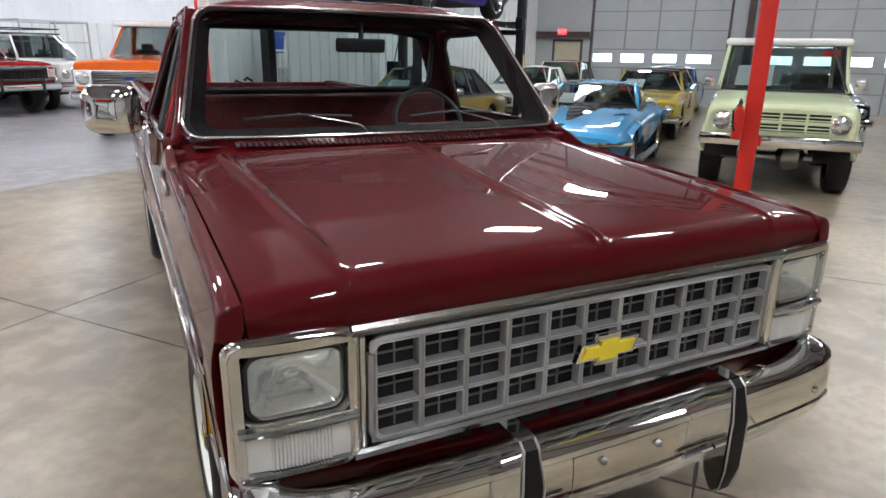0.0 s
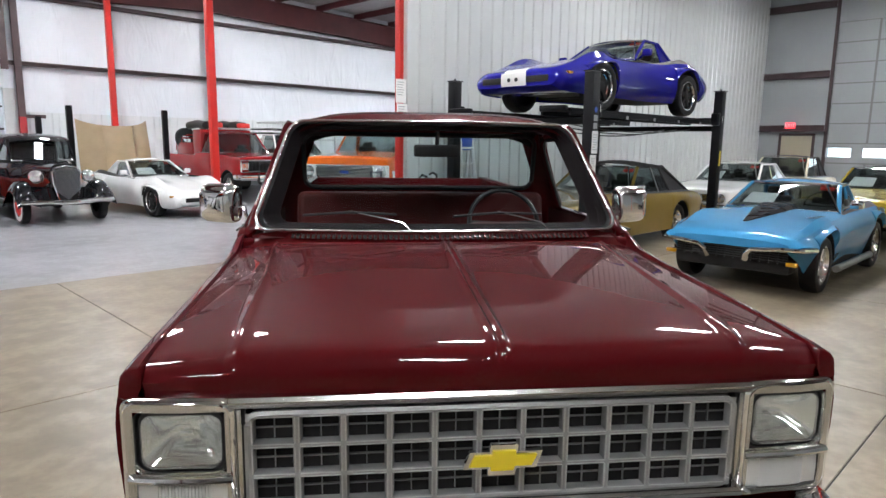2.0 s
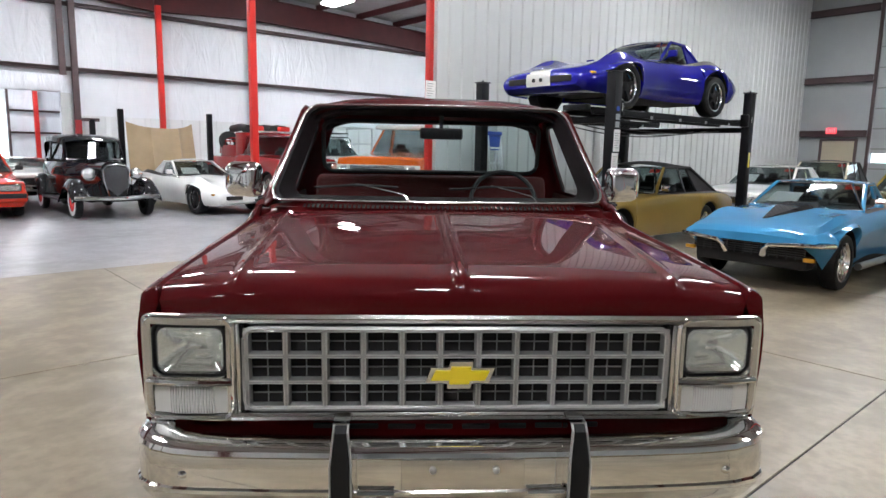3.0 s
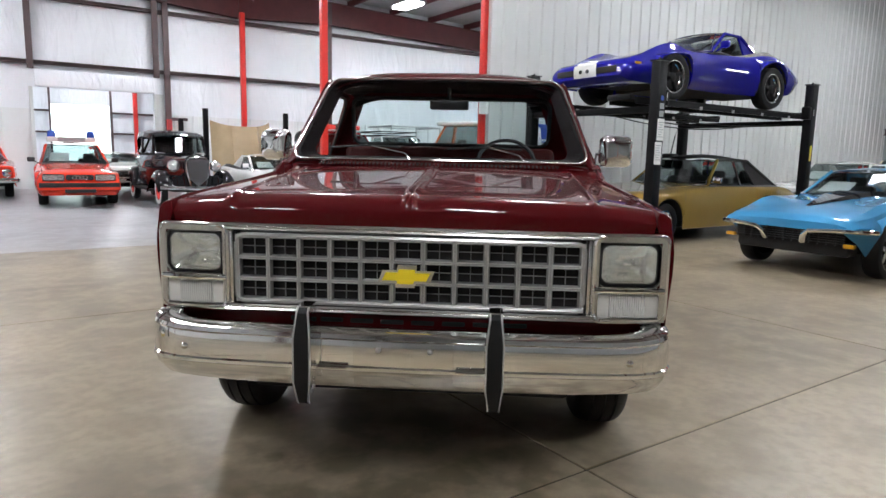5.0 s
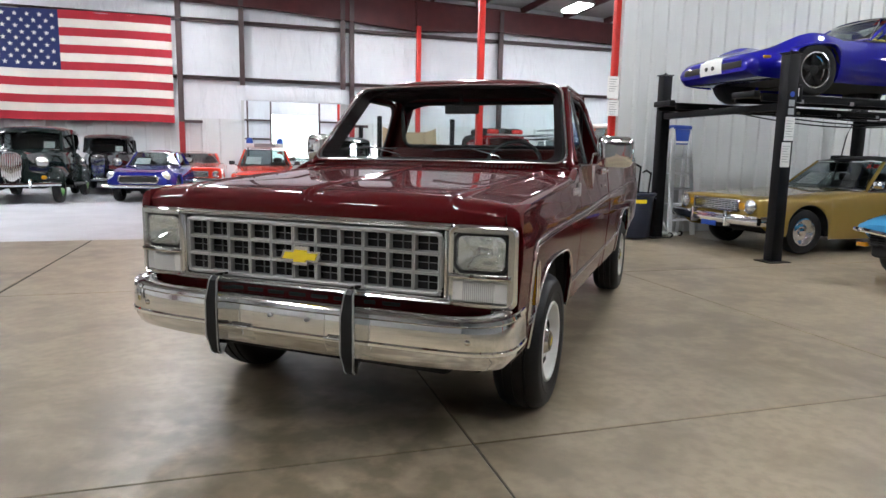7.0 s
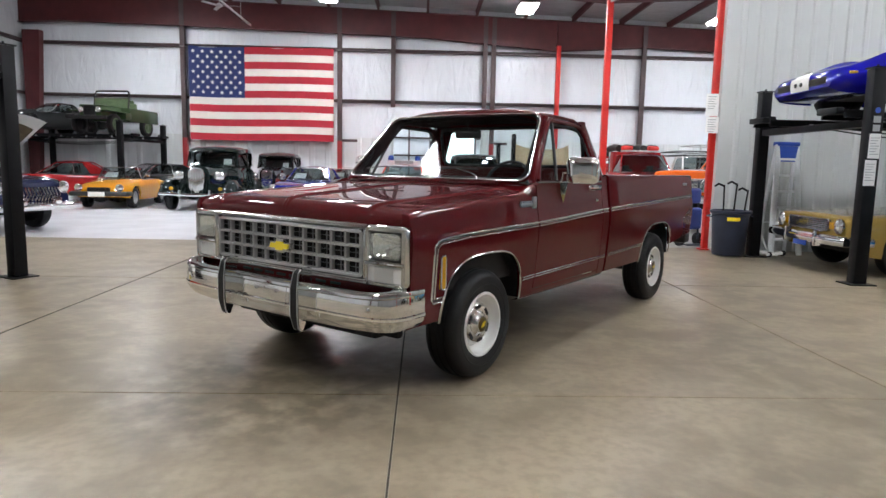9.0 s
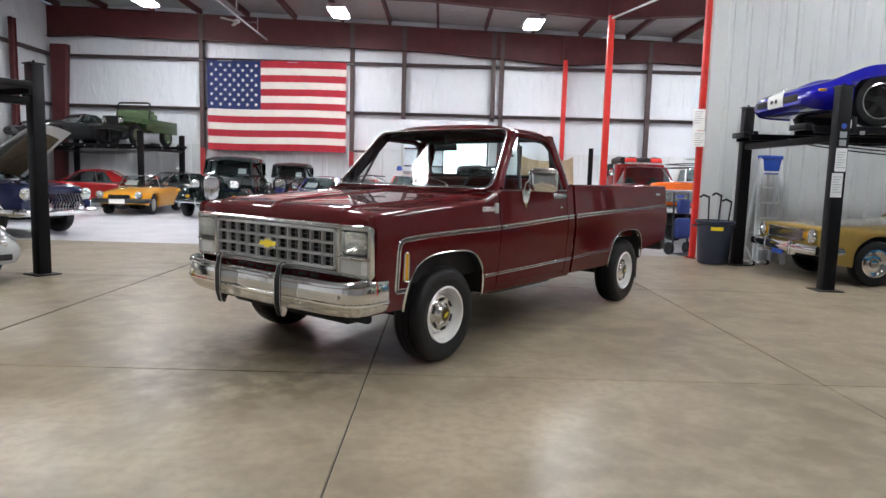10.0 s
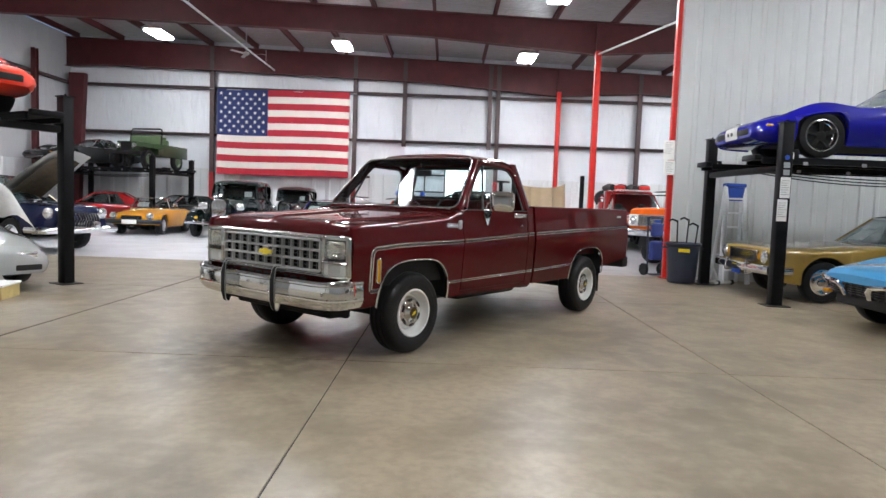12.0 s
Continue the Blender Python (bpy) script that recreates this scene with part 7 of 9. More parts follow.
def truck_bumper():
    """Chrome bumper: rolled top, flat face, step, lower face turning under; ends wrap back."""
    prof = [(0.10, 0.672), (0.04, 0.678), (0.012, 0.674), (-0.004, 0.662), (-0.008, 0.648), (-0.002, 0.640), (-0.004, 0.630), (-0.008, 0.60), (-0.008, 0.548), (-0.014, 0.542), (-0.014, 0.530), (-0.006, 0.524), (0.0, 0.505), (0.014, 0.47), (0.03, 0.452), (0.06, 0.446)]
    path = [(x, -0.150 + 0.035 * (x / 0.9) ** 2) for x in np.linspace(-0.86, 0.86, 25)]
    tail = [(0.925, -0.100), (0.965, -0.070), (0.984, -0.03), (0.992, 0.02), (0.993, 0.09), (0.990, 0.16)]
    pts = [(-x, y) for x, y in reversed(tail)] + path + tail
    b = bmesh.new()
    rows = []
    for i, (x, y) in enumerate(pts):
        a, c = Vector(pts[max(i - 1, 0)]), Vector(pts[min(i + 1, len(pts) - 1)])
        d = (c - a).normalized()
        n = Vector((-d.y, d.x))
        rise = 0.03 * max(0, (abs(x) - 0.7) / 0.3) ** 2
        rows.append([(x + n.x * h, y + n.y * h, z + rise * (z - 0.45) / 0.23 + (0.02 * max(0, (abs(x) - 0.6) / 0.4) ** 1.5 if z < 0.5 else 0)) for h, z in prof])
    sheet(b, rows)
    bp = part("front_bumper", b, M["chrome"], TRUCK, "chrome front bumper with a step", sharp=35)
    # recessed centre with a blank plate
    b = bmesh.new()
    face = [(h - 0.0025, z) for h, z in prof if 0.46 < z < 0.645]
    face = [(face[0][0] + 0.004, face[0][1])] + face + [(face[-1][0] + 0.004, face[-1][1])]
    sheet(b, [[(x, -0.150 + 0.035 * (x / 0.9) ** 2 + h + d, z) for h, z in face] for x, d in [(-0.180, 0.004), (-0.178, 0.0)] + [(x, 0.0) for x in np.linspace(-0.17, 0.182, 7)] + [(0.190, 0.0), (0.192, 0.004)]])
    pl = part("plate_mount", b, M["plate"], bp, "blank bright plate mount")
    for x in (-0.085, 0.105):
        b = bmesh.new()
        lathe(b, [(0.011, 0), (0.010, -0.008), (0.006, -0.012), (0.0001, -0.013)], 12, m=Matrix.Translation((x, -0.160, 0.612)), axis="y")
        part("bolt", b, M["steel"], pl)
    for x in (-0.83, 0.83):
        b = bmesh.new()
        lathe(b, [(0.014, 0.004), (0.013, -0.006), (0.007, -0.011), (0.0001, -0.012)], 12, m=Matrix.Translation((x, -0.126, 0.588)), axis="y")
        part("bolt", b, M["chrome"], bp)
    for x in (-0.255, 0.255):
        b = bmesh.new()
        tube(b, [(x - 0.055, -0.172, 0.545), (x + 0.055, -0.172, 0.545)], 0.008, 8)
        part("bumper_rod", b, M["chrome"], bp)
    # guards: chrome shoe and rubber face
    for x in (-0.353, 0.340):
        b = bmesh.new()
        o = [(-0.10, 0.772), (-0.185, 0.772), (-0.205, 0.755), (-0.222, 0.66), (-0.222, 0.50), (-0.205, 0.425), (-0.190, 0.408), (-0.178, 0.412), (-0.160, 0.47), (-0.14, 0.68)]
        rows = []
        for dx in (-1, 1):
            rows.append([(x + dx * (0.034 if 0.44 < z < 0.74 else 0.024), y, z) for y, z in o])
        vv = sheet(b, rows, close_v=True)
        b.faces.new(vv[0])
        b.faces.new(list(reversed(vv[1])))
        g = part("bumper_guard", b, M["chrome"], bp, "chrome bumper guard with a black rubber face")
        b = bmesh.new()
        o2 = [(-0.187, 0.770), (-0.207, 0.753), (-0.226, 0.66), (-0.226, 0.50), (-0.208, 0.425), (-0.192, 0.410)]
        rows = [[(x + dx * (0.028 if 0.44 < z < 0.74 else 0.018), y - dy, z) for y, z in o2] for dx, dy in ((-1, 0), (-0.85, 0.006), (0.85, 0.006), (1, 0))]
        sheet(b, rows)
        part("rubber_strip", b, M["rubber"], g)
        for dx in (-1, 1):
            b = bmesh.new()
            tube(b, [(x + dx * (0.030 if 0.44 < z < 0.74 else 0.020), y - 0.003, z) for y, z in o2], 0.0032, 6)
            part("edge_bead", b, M["bar_lip"], g)
    b = bmesh.new()
    box(b, -0.62, 0.62, 0.0, 0.5, 0.40, 0.54, bevel=0.02)
    for sx in (-1, 1):
        box(b, sx * 0.42 - 0.04, sx * 0.42 + 0.04, 0.0, 5.2, 0.42, 0.56)
    box(b, -0.85, 0.85, 1.4, 2.8, 0.46, 0.52)
    tube(b, [(-0.8, HUB_R, HUB_Z), (0.8, HUB_R, HUB_Z)], 0.06, 10)
    lathe(b, [(0.0001, -0.16), (0.13, -0.09), (0.15, 0), (0.13, 0.09), (0.0001, 0.16)], 14, m=Matrix.Translation((0, HUB_R, HUB_Z)))
    tube(b, [(-0.8, HUB_F, HUB_Z - 0.03), (0.8, HUB_F, HUB_Z - 0.03)], 0.05, 8)
    part("chassis", b, M["dark"], TRUCK)
    # plain underbody bulk, which also blocks light passing beneath the pickup
    b = bmesh.new()
    box(b, -0.34, 0.34, 0.35, 1.35, 0.30, 0.62, bevel=0.06)
    part("engine_pan", b, M["dark"], TRUCK)
    # unseen pan added to block light and deepen the shadow on the floor
    b = bmesh.new()
    box(b, -0.66, 0.66, 0.12, 0.34, 0.34, 0.47, bevel=0.03)
    box(b, -0.60, 0.60, 0.34, 2.9, 0.375, 0.41)
    part("light_block_pan", b, M["dark"], TRUCK)
    b = bmesh.new()
    box(b, -0.17, 0.17, 1.35, 2.35, 0.34, 0.56, bevel=0.06)
    tube(b, [(0, 2.3, 0.43), (0, HUB_R, HUB_Z)], 0.045, 10)
    part("gearbox", b, M["dark"], TRUCK)
    b = bmesh.new()
    box(b, -0.80, 0.80, 0.16, 0.22, 0.36, 0.56, bevel=0.02)
    part("front_crossmember", b, M["dark"], TRUCK)
    for sx in (-1, 1):
        b = bmesh.new()
        box(b, sx * 0.66 - 0.18, sx * 0.66 + 0.18, 1.62, 2.70, 0.38, 0.56, bevel=0.05)
        part("fuel_tank", b, M["dark"], TRUCK)
    b = bmesh.new()
    tube(b, [(-0.3, 1.2, 0.36), (-0.3, 3.0, 0.36), (-0.42, 3.4, 0.40), (-0.42, 5.2, 0.42)], 0.035, 8)
    part("exhaust_pipe", b, M["dark"], TRUCK)


BELT = 1.288
A_FOOT, A_HEAD = (0.905, 1.505, BELT), (0.763, 1.945, 1.782)


def truck_cab():
    # doors
    for sx in (-1, 1):
        b = bmesh.new()
        rows = flank_rows(1.485, 2.655, lambda y: 0.505, lambda y: BELT - 0.006 - 0.028 * max(0.0, 1 - (y - 1.485) / 0.10) ** 2, (), 36)
        for r in rows:
            x, y, z = r[-1]
            r.append((x - 0.012, y, z + 0.006))
            r.append((x - 0.05, y, z + 0.004))
        closed_sheet(b, mirrored(rows, sx))
        d = part("door", b, M["maroon"], TRUCK, sharp=45)
        # window frame of the door
        b = bmesh.new()
        fr = [(0.930, 1.57, BELT), (0.884, 1.66, 1.40), (0.797, 1.925, 1.70), (0.787, 1.99, 1.748), (0.784, 2.06, 1.758), (0.782, 2.46, 1.748), (0.79, 2.55, 1.725), (0.81, 2.60, 1.67), (0.88, 2.632, 1.46), (0.945, 2.64, BELT)]
        tube(b, [(sx * x, y, z) for x, y, z in fr], 0.022, 8, flat=1.0)
        part("window_frame", b, M["maroon"], d)
        b = bmesh.new()
        fr2 = [(x + 0.012, y + (0.03 if y < 2 else -0.03 if y > 2.5 else 0), z - (0.028 if z > 1.6 else 0)) for x, y, z in fr]
        tube(b, [(sx * (x - 0.012), y, z) for x, y, z in fr2], 0.010, 6)
        tube(b, [(sx * 0.952, 1.835, BELT), (sx * 0.80, 2.015, 1.735)], 0.013, 6)
        part("window_seal", b, M["black"], d)
        b = bmesh.new()
        quad(b, [(sx * 0.934, 1.59, BELT), (sx * 0.948, 1.83, BELT), (sx * 0.80, 2.01, 1.735), (sx * 0.797, 1.97, 1.72)], t=0.004, seg=2)
        part("vent_window", b, M["glass"], d)
        b = bmesh.new()
        tube(b, [(sx * 0.972, 1.50, BELT - 0.01), (sx * 0.972, 2.65, BELT - 0.01)], 0.006, 6)
        part("belt_moulding", b, M["black"], d)
        # handle
        b = bmesh.new()
        tube(b, [(sx * 0.985, 2.40, 1.226), (sx * 1.008, 2.43, 1.228), (sx * 1.010, 2.55, 1.230), (sx * 0.988, 2.60, 1.230)], 0.011, 8)
        box(b, sx * 0.982 - 0.004, sx * 0.982 + 0.008, 2.385, 2.63, 1.205, 1.25, bevel=0.004, seg=1)
        part("door_handle", b, M["chrome"], d, "chrome door handle")
        b = bmesh.new()
        lathe(b, [(0.014, 0.0), (0.012, 0.006), (0.0001, 0.007)], 12, m=Matrix.Translation((0.997 if sx > 0 else -1.004, 2.52, 1.12)))
        part("door_lock", b, M["chrome"], d)
        # mirror on a bent arm
        b = bmesh.new()
        cx, cy, cz = sx * 1.135, 1.905, 1.368
        swing = Matrix.Translation((cx, cy, cz)) @ Matrix.Rotation(sx * radians(31), 4, "Z")
        rows = []
        for dy, f in ((0.040, 0.90), (0.034, 0.97), (0.018, 1.0), (-0.010, 0.98), (-0.034, 0.88), (-0.050, 0.66), (-0.057, 0.3)):
            o = rrect(-0.124 * f, 0.124 * f, -0.103 * f, 0.103 * f, 0.052 * f, 7)
            rows.append([swing @ Vector((p[0], dy, p[1])) for p in o])
        vv = sheet(b, rows, close_v=True)
        b.faces.new(vv[-1])
        mr = part("door_mirror", b, M["chrome"], d, "chrome door mirror on a bent arm")
        b = bmesh.new()
        prism(b, rrect(-0.104, 0.104, -0.084, 0.084, 0.04, 5), "y", 0.036, 0.044)
        bmesh.ops.transform(b, matrix=swing, verts=b.verts)
        part("mirror_glass", b, M["mirror"], mr)
        b = bmesh.new()
        tube(b, [(cx - sx * 0.09, cy - 0.03, cz - 0.01), (cx - sx * 0.135, cy - 0.05, cz - 0.02), (cx - sx * 0.15, cy - 0.06, cz - 0.08), (sx * 0.99, 1.86, 1.245)], 0.011, 8)
        part("mirror_arm", b, M["chrome"], mr)
        b = bmesh.new()
        prism(b, [(1.785, 1.275), (1.925, 1.275), (1.90, 1.20), (1.862, 1.125), (1.81, 1.20)], "x", sx * 0.974, sx * 1.004)
        part("mirror_base", b, M["chrome"], mr)
        # rocker
        b = bmesh.new()
        rows = [[(sx * x, y, z) for x, z in ((0.90, 0.44), (0.945, 0.446), (0.962, 0.47), (0.966, 0.50))] for y in np.linspace(1.29, 2.80, 6)]
        sheet(b, rows)
        part("rocker_panel", b, M["maroon"], TRUCK)
        # cab corner behind the door
        b = bmesh.new()
        rows = flank_rows(2.665, 2.79, lambda y: 0.47, lambda y: BELT + 0.02, (), 4)
        closed_sheet(b, mirrored(rows, sx), 0.05)
        rows = []
        for t in np.linspace(0, 1, 7):
            x = 0.962 + (0.775 - 0.962) * t
            z = BELT + 0.02 + (1.79 - BELT - 0.02) * t
            rows.append([(sx * (x - 0.005), 2.662 - 0.07 * t ** 3, z), (sx * x, 2.70 - 0.05 * t ** 2, z), (sx * (x - 0.01), 2.755 - 0.05 * t ** 2, z), (sx * (x - 0.05), 2.785 - 0.06 * t ** 2, z), (sx * (x - 0.11), 2.79 - 0.06 * t ** 2, z)])
        sheet(b, rows)
        part("cab_corner", b, M["maroon"], TRUCK, sharp=45)
        # front pillar
        b = bmesh.new()
        pts = [Vector(A_FOOT) + Vector((0.02, 0.0, -0.04)), Vector(A_FOOT), Vector(A_FOOT).lerp(Vector(A_HEAD), 0.5) + Vector((0.006, -0.006, 0.006)), Vector(A_HEAD)]
        tube(b, [(sx * p.x, p.y + 0.02, p.z) for p in pts], [0.032, 0.026, 0.023, 0.025], 10, flat=0.85)
        part("front_pillar", b, M["maroon"], TRUCK)
        # drip rail
        b = bmesh.new()
        tube(b, [(sx * 0.932, 1.525, 1.27), (sx * 0.854, 1.735, 1.535), (sx * 0.790, 1.925, 1.768), (sx * 0.780, 2.0, 1.80), (sx * 0.772, 2.45, 1.79), (sx * 0.782, 2.58, 1.76), (sx * 0.83, 2.66, 1.60), (sx * 0.93, 2.70, 1.36)], 0.010, 6)
        part("drip_rail", b, M["maroon"], TRUCK)
    # roof
    b = bmesh.new()
    rows = []
    for v in np.linspace(0, 1, 15):
        y = 1.872 + (2.745 - 1.872) * v
        row = []
        for u in np.linspace(-1, 1, 23):
            e = abs(u) ** 5
            lift = 1.868 - 0.012 * u * u - 0.075 * e
            if v < 0.2:
                lift -= 0.058 * ((0.2 - v) / 0.2) ** 2
            if v > 0.82:
                lift -= 0.085 * ((v - 0.82) / 0.18) ** 2
            row.append((0.785 * u * (1 - 0.03 * e), y + (0.065 * u * u) * (1 - v) - 0.03 * u * u * v, lift))
        rows.append(row)
    sheet(b, rows)
    rf = part("roof", b, M["maroon"], TRUCK, sharp=60)
    b = bmesh.new()
    rows2 = [[(x * 0.985, y, z - 0.022) for x, y, z in r] for r in rows]
    sheet(b, rows2)
    part("headliner", b, M["cab_lining"], rf)
    # windscreen, bright surround, rubber
    def ws(u, v):
        """A point of the screen: u across -1..1, v up 0..1."""
        w = 0.890 + (0.747 - 0.890) * v
        y0 = 1.362 + 0.125 * u * u
        y1 = 1.862 + 0.075 * u * u
        return Vector((w * u, y0 + (y1 - y0) * v, 1.290 + (1.803 - 1.290) * v - (0.004 * u * u)))
    b = bmesh.new()
    sheet(b, [[ws(u, v) for u in np.linspace(-1, 1, 21)] for v in np.linspace(0.0, 1, 8)])
    part("windscreen", b, M["glass"], TRUCK)
    ring = []
    r = 0.09
    for cu, cv, a0 in ((1, 1, 0), (-1, 1, 90), (-1, 0, 180), (1, 0, 270)):
        for k in range(7):
            a = radians(a0 + 15 * k)
            u = cu * (1 - r) + r * math.cos(a)
            v = (1 - 0.14 if cv else 0.14) + 0.14 * math.sin(a)
            ring.append((u, v))
    full = []
    for i in range(len(ring)):
        p, q = ring[i], ring[(i + 1) % len(ring)]
        n = 10 if abs(p[0] - q[0]) > 0.5 else 5 if abs(p[1] - q[1]) > 0.3 else 1
        for k in range(n):
            full.append((p[0] + (q[0] - p[0]) * k / n, p[1] + (q[1] - p[1]) * k / n))
    b = bmesh.new()
    tube(b, [ws(u * 1.012, 0.5 + (v - 0.5) * 1.015) + Vector((0, -0.012, 0.004)) for u, v in full], 0.0068, 8, close=True)
    part("screen_moulding", b, M["bright"], TRUCK, "bright windscreen moulding")
    b = bmesh.new()
    outer = [ws(u * 1.0, 0.5 + (v - 0.5) * 1.0) + Vector((0, -0.004, 0)) for u, v in full]
    inner = [ws(u * 0.982, 0.5 + (v - 0.5) * 0.966) + Vector((0, -0.002, 0)) for u, v in full]
    sheet(b, [outer, inner], close_v=True)
    part("screen_rubber", b, M["screen_rubber"], TRUCK)
    b = bmesh.new()
    o1 = [ws(u * 1.03, 0.5 + (v - 0.5) * 1.04) + Vector((0, 0.012, 0)) for u, v in full]
    o2 = [ws(u * 1.0, 0.5 + (v - 0.5) * 1.0) + Vector((0, -0.002, 0)) for u, v in full]
    sheet(b, [o1, o2], close_v=True)
    part("screen_frame", b, M["maroon"], TRUCK)
    # inside of pillars and header
    b = bmesh.new()
    i1 = [ws(u * 0.99, 0.5 + (v - 0.5) * 0.99) + Vector((0, 0.012, 0)) for u, v in full]
    i2 = [ws(u * 0.905, 0.5 + (v - 0.5) * 0.89) + Vector((0, 0.10, -0.01)) for u, v in full]
    sheet(b, [i1, i2], close_v=True)
    part("pillar_lining", b, M["cab_lining"], TRUCK)
    # rear wall with its window
    def rw(x, z, dy=0.0):
        return (x, 2.78 - 0.10 * max(0, (z - 1.30) / 0.5) ** 1.2 + dy, z)
    b = bmesh.new()
    win = rrect(-0.765, 0.765, 1.400, 1.748, 0.07, 6)
    outl = []
    for x, z in win:
        k = 1.0
        hx = 0.93 - 0.16 * max(0, (z - 1.30) / 0.5)
        ang_x = x / 0.765
        ang_z = (z - 1.574) / 0.174
        m_ = max(abs(ang_x), abs(ang_z))
        outl.append((ang_x / m_ * (0.92 if ang_z / m_ < 0 else 0.785), 1.574 + ang_z / m_ * (0.215 if ang_z > 0 else 0.334)))
    for dy in (0.0, -0.035):
        sheet(b, [[rw(x, z, dy) for x, z in win], [rw(x, z, dy) for x, z in outl]], close_v=True)
    sheet(b, [[rw(x, z, 0) for x, z in win], [rw(x, z, -0.035) for x, z in win]], close_v=True)
    box(b, -0.93, 0.93, 2.745, 2.785, 0.5, 1.26)
    part("cab_rear_wall", b, M["maroon"], TRUCK)
    b = bmesh.new()
    prism(b, [(x, z) for x, z in rrect(-0.76, 0.76, 1.405, 1.743, 0.07, 6)], "y", 2.70, 2.706)
    part("rear_window", b, M["glass"], TRUCK)
    b = bmesh.new()
    tube(b, [rw(x, z, -0.04) for x, z in win], 0.016, 6, close=True)
    part("rear_window_rubber", b, M["black"], TRUCK)
    # interior: bench seat, dash, wheel, mirror, trim
    b = bmesh.new()
    m = pose(0, 2.56, 1.05, -12, 0, 0)
    box(b, -0.80, 0.80, -0.10, 0.08, -0.30, 0.33, bevel=0.05, seg=3, m=m)
    bench = part("bench_seat", b, M["red_vinyl"], TRUCK, "red vinyl bench seat back")
    b = bmesh.new()
    box(b, -0.80, 0.80, 1.98, 2.55, 0.70, 0.90, bevel=0.05, seg=3)
    part("bench_cushion", b, M["red_vinyl"], bench)
    b = bmesh.new()
    rows = []
    for y, z in ((1.42, 1.262), (1.62, 1.275), (1.76, 1.26), (1.82, 1.22), (1.80, 1.12), (1.72, 0.95), (1.62, 0.8)):
        rows.append([(x, y, z - 0.012 * (x / 0.85) ** 2 + (0.025 if 0.2 < x < 0.62 and 1.6 < y < 1.82 and z > 1.2 else 0)) for x in np.linspace(-0.86, 0.86, 25)])
    sheet(b, rows)
    part("dashboard", b, M["dash"], TRUCK, "dark red padded dashboard")
    for sx in (-1, 1):
        b = bmesh.new()
        sheet(b, [[(sx * 0.90, y, z) for y in np.linspace(1.5, 2.74, 5)] for z in np.linspace(0.5, 1.27, 5)])
        part("door_lining", b, M["red_vinyl"], TRUCK)
    b = bmesh.new()
    box(b, -0.9, 0.9, 1.5, 2.75, 0.50, 0.56)
    part("cab_floor", b, M["interior"], TRUCK)
    steering(TRUCK, 0.42, 1.98, 1.255, 62, 0.20)
    b = bmesh.new()
    box(b, -0.13, 0.13, -0.016, 0.016, -0.034, 0.034, bevel=0.014, seg=3, m=pose(0.03, 1.975, 1.655, 8, 0, 0))
    tube(b, [(0.03, 1.975, 1.68), (0.03, 1.96, 1.76)], 0.012, 8)
    part("rear_view_mirror", b, M["black"], TRUCK)
    # wipers
    for x0, x1 in ((-0.17, -0.44), (0.50, 0.27)):
        def on(x, v):
            p = ws(x / (0.890 - 0.143 * v), v)
            return p + Vector((0, -0.022, 0.012))
        b = bmesh.new()
        tube(b, [Vector((x0 + 0.02, 1.355 + 0.14 * (x0 / 0.9) ** 2, 1.285)), on(x0 - 0.02, 0.05), on(x1, 0.145)], 0.004, 6)
        wp = part("wiper_arm", b, M["trim"], TRUCK)
        b = bmesh.new()
        tube(b, [on(x1 - 0.22, 0.105), on(x1, 0.135), on(x1 + 0.22, 0.12)], 0.006, 6)
        part("wiper_blade", b, M["black"], wp)


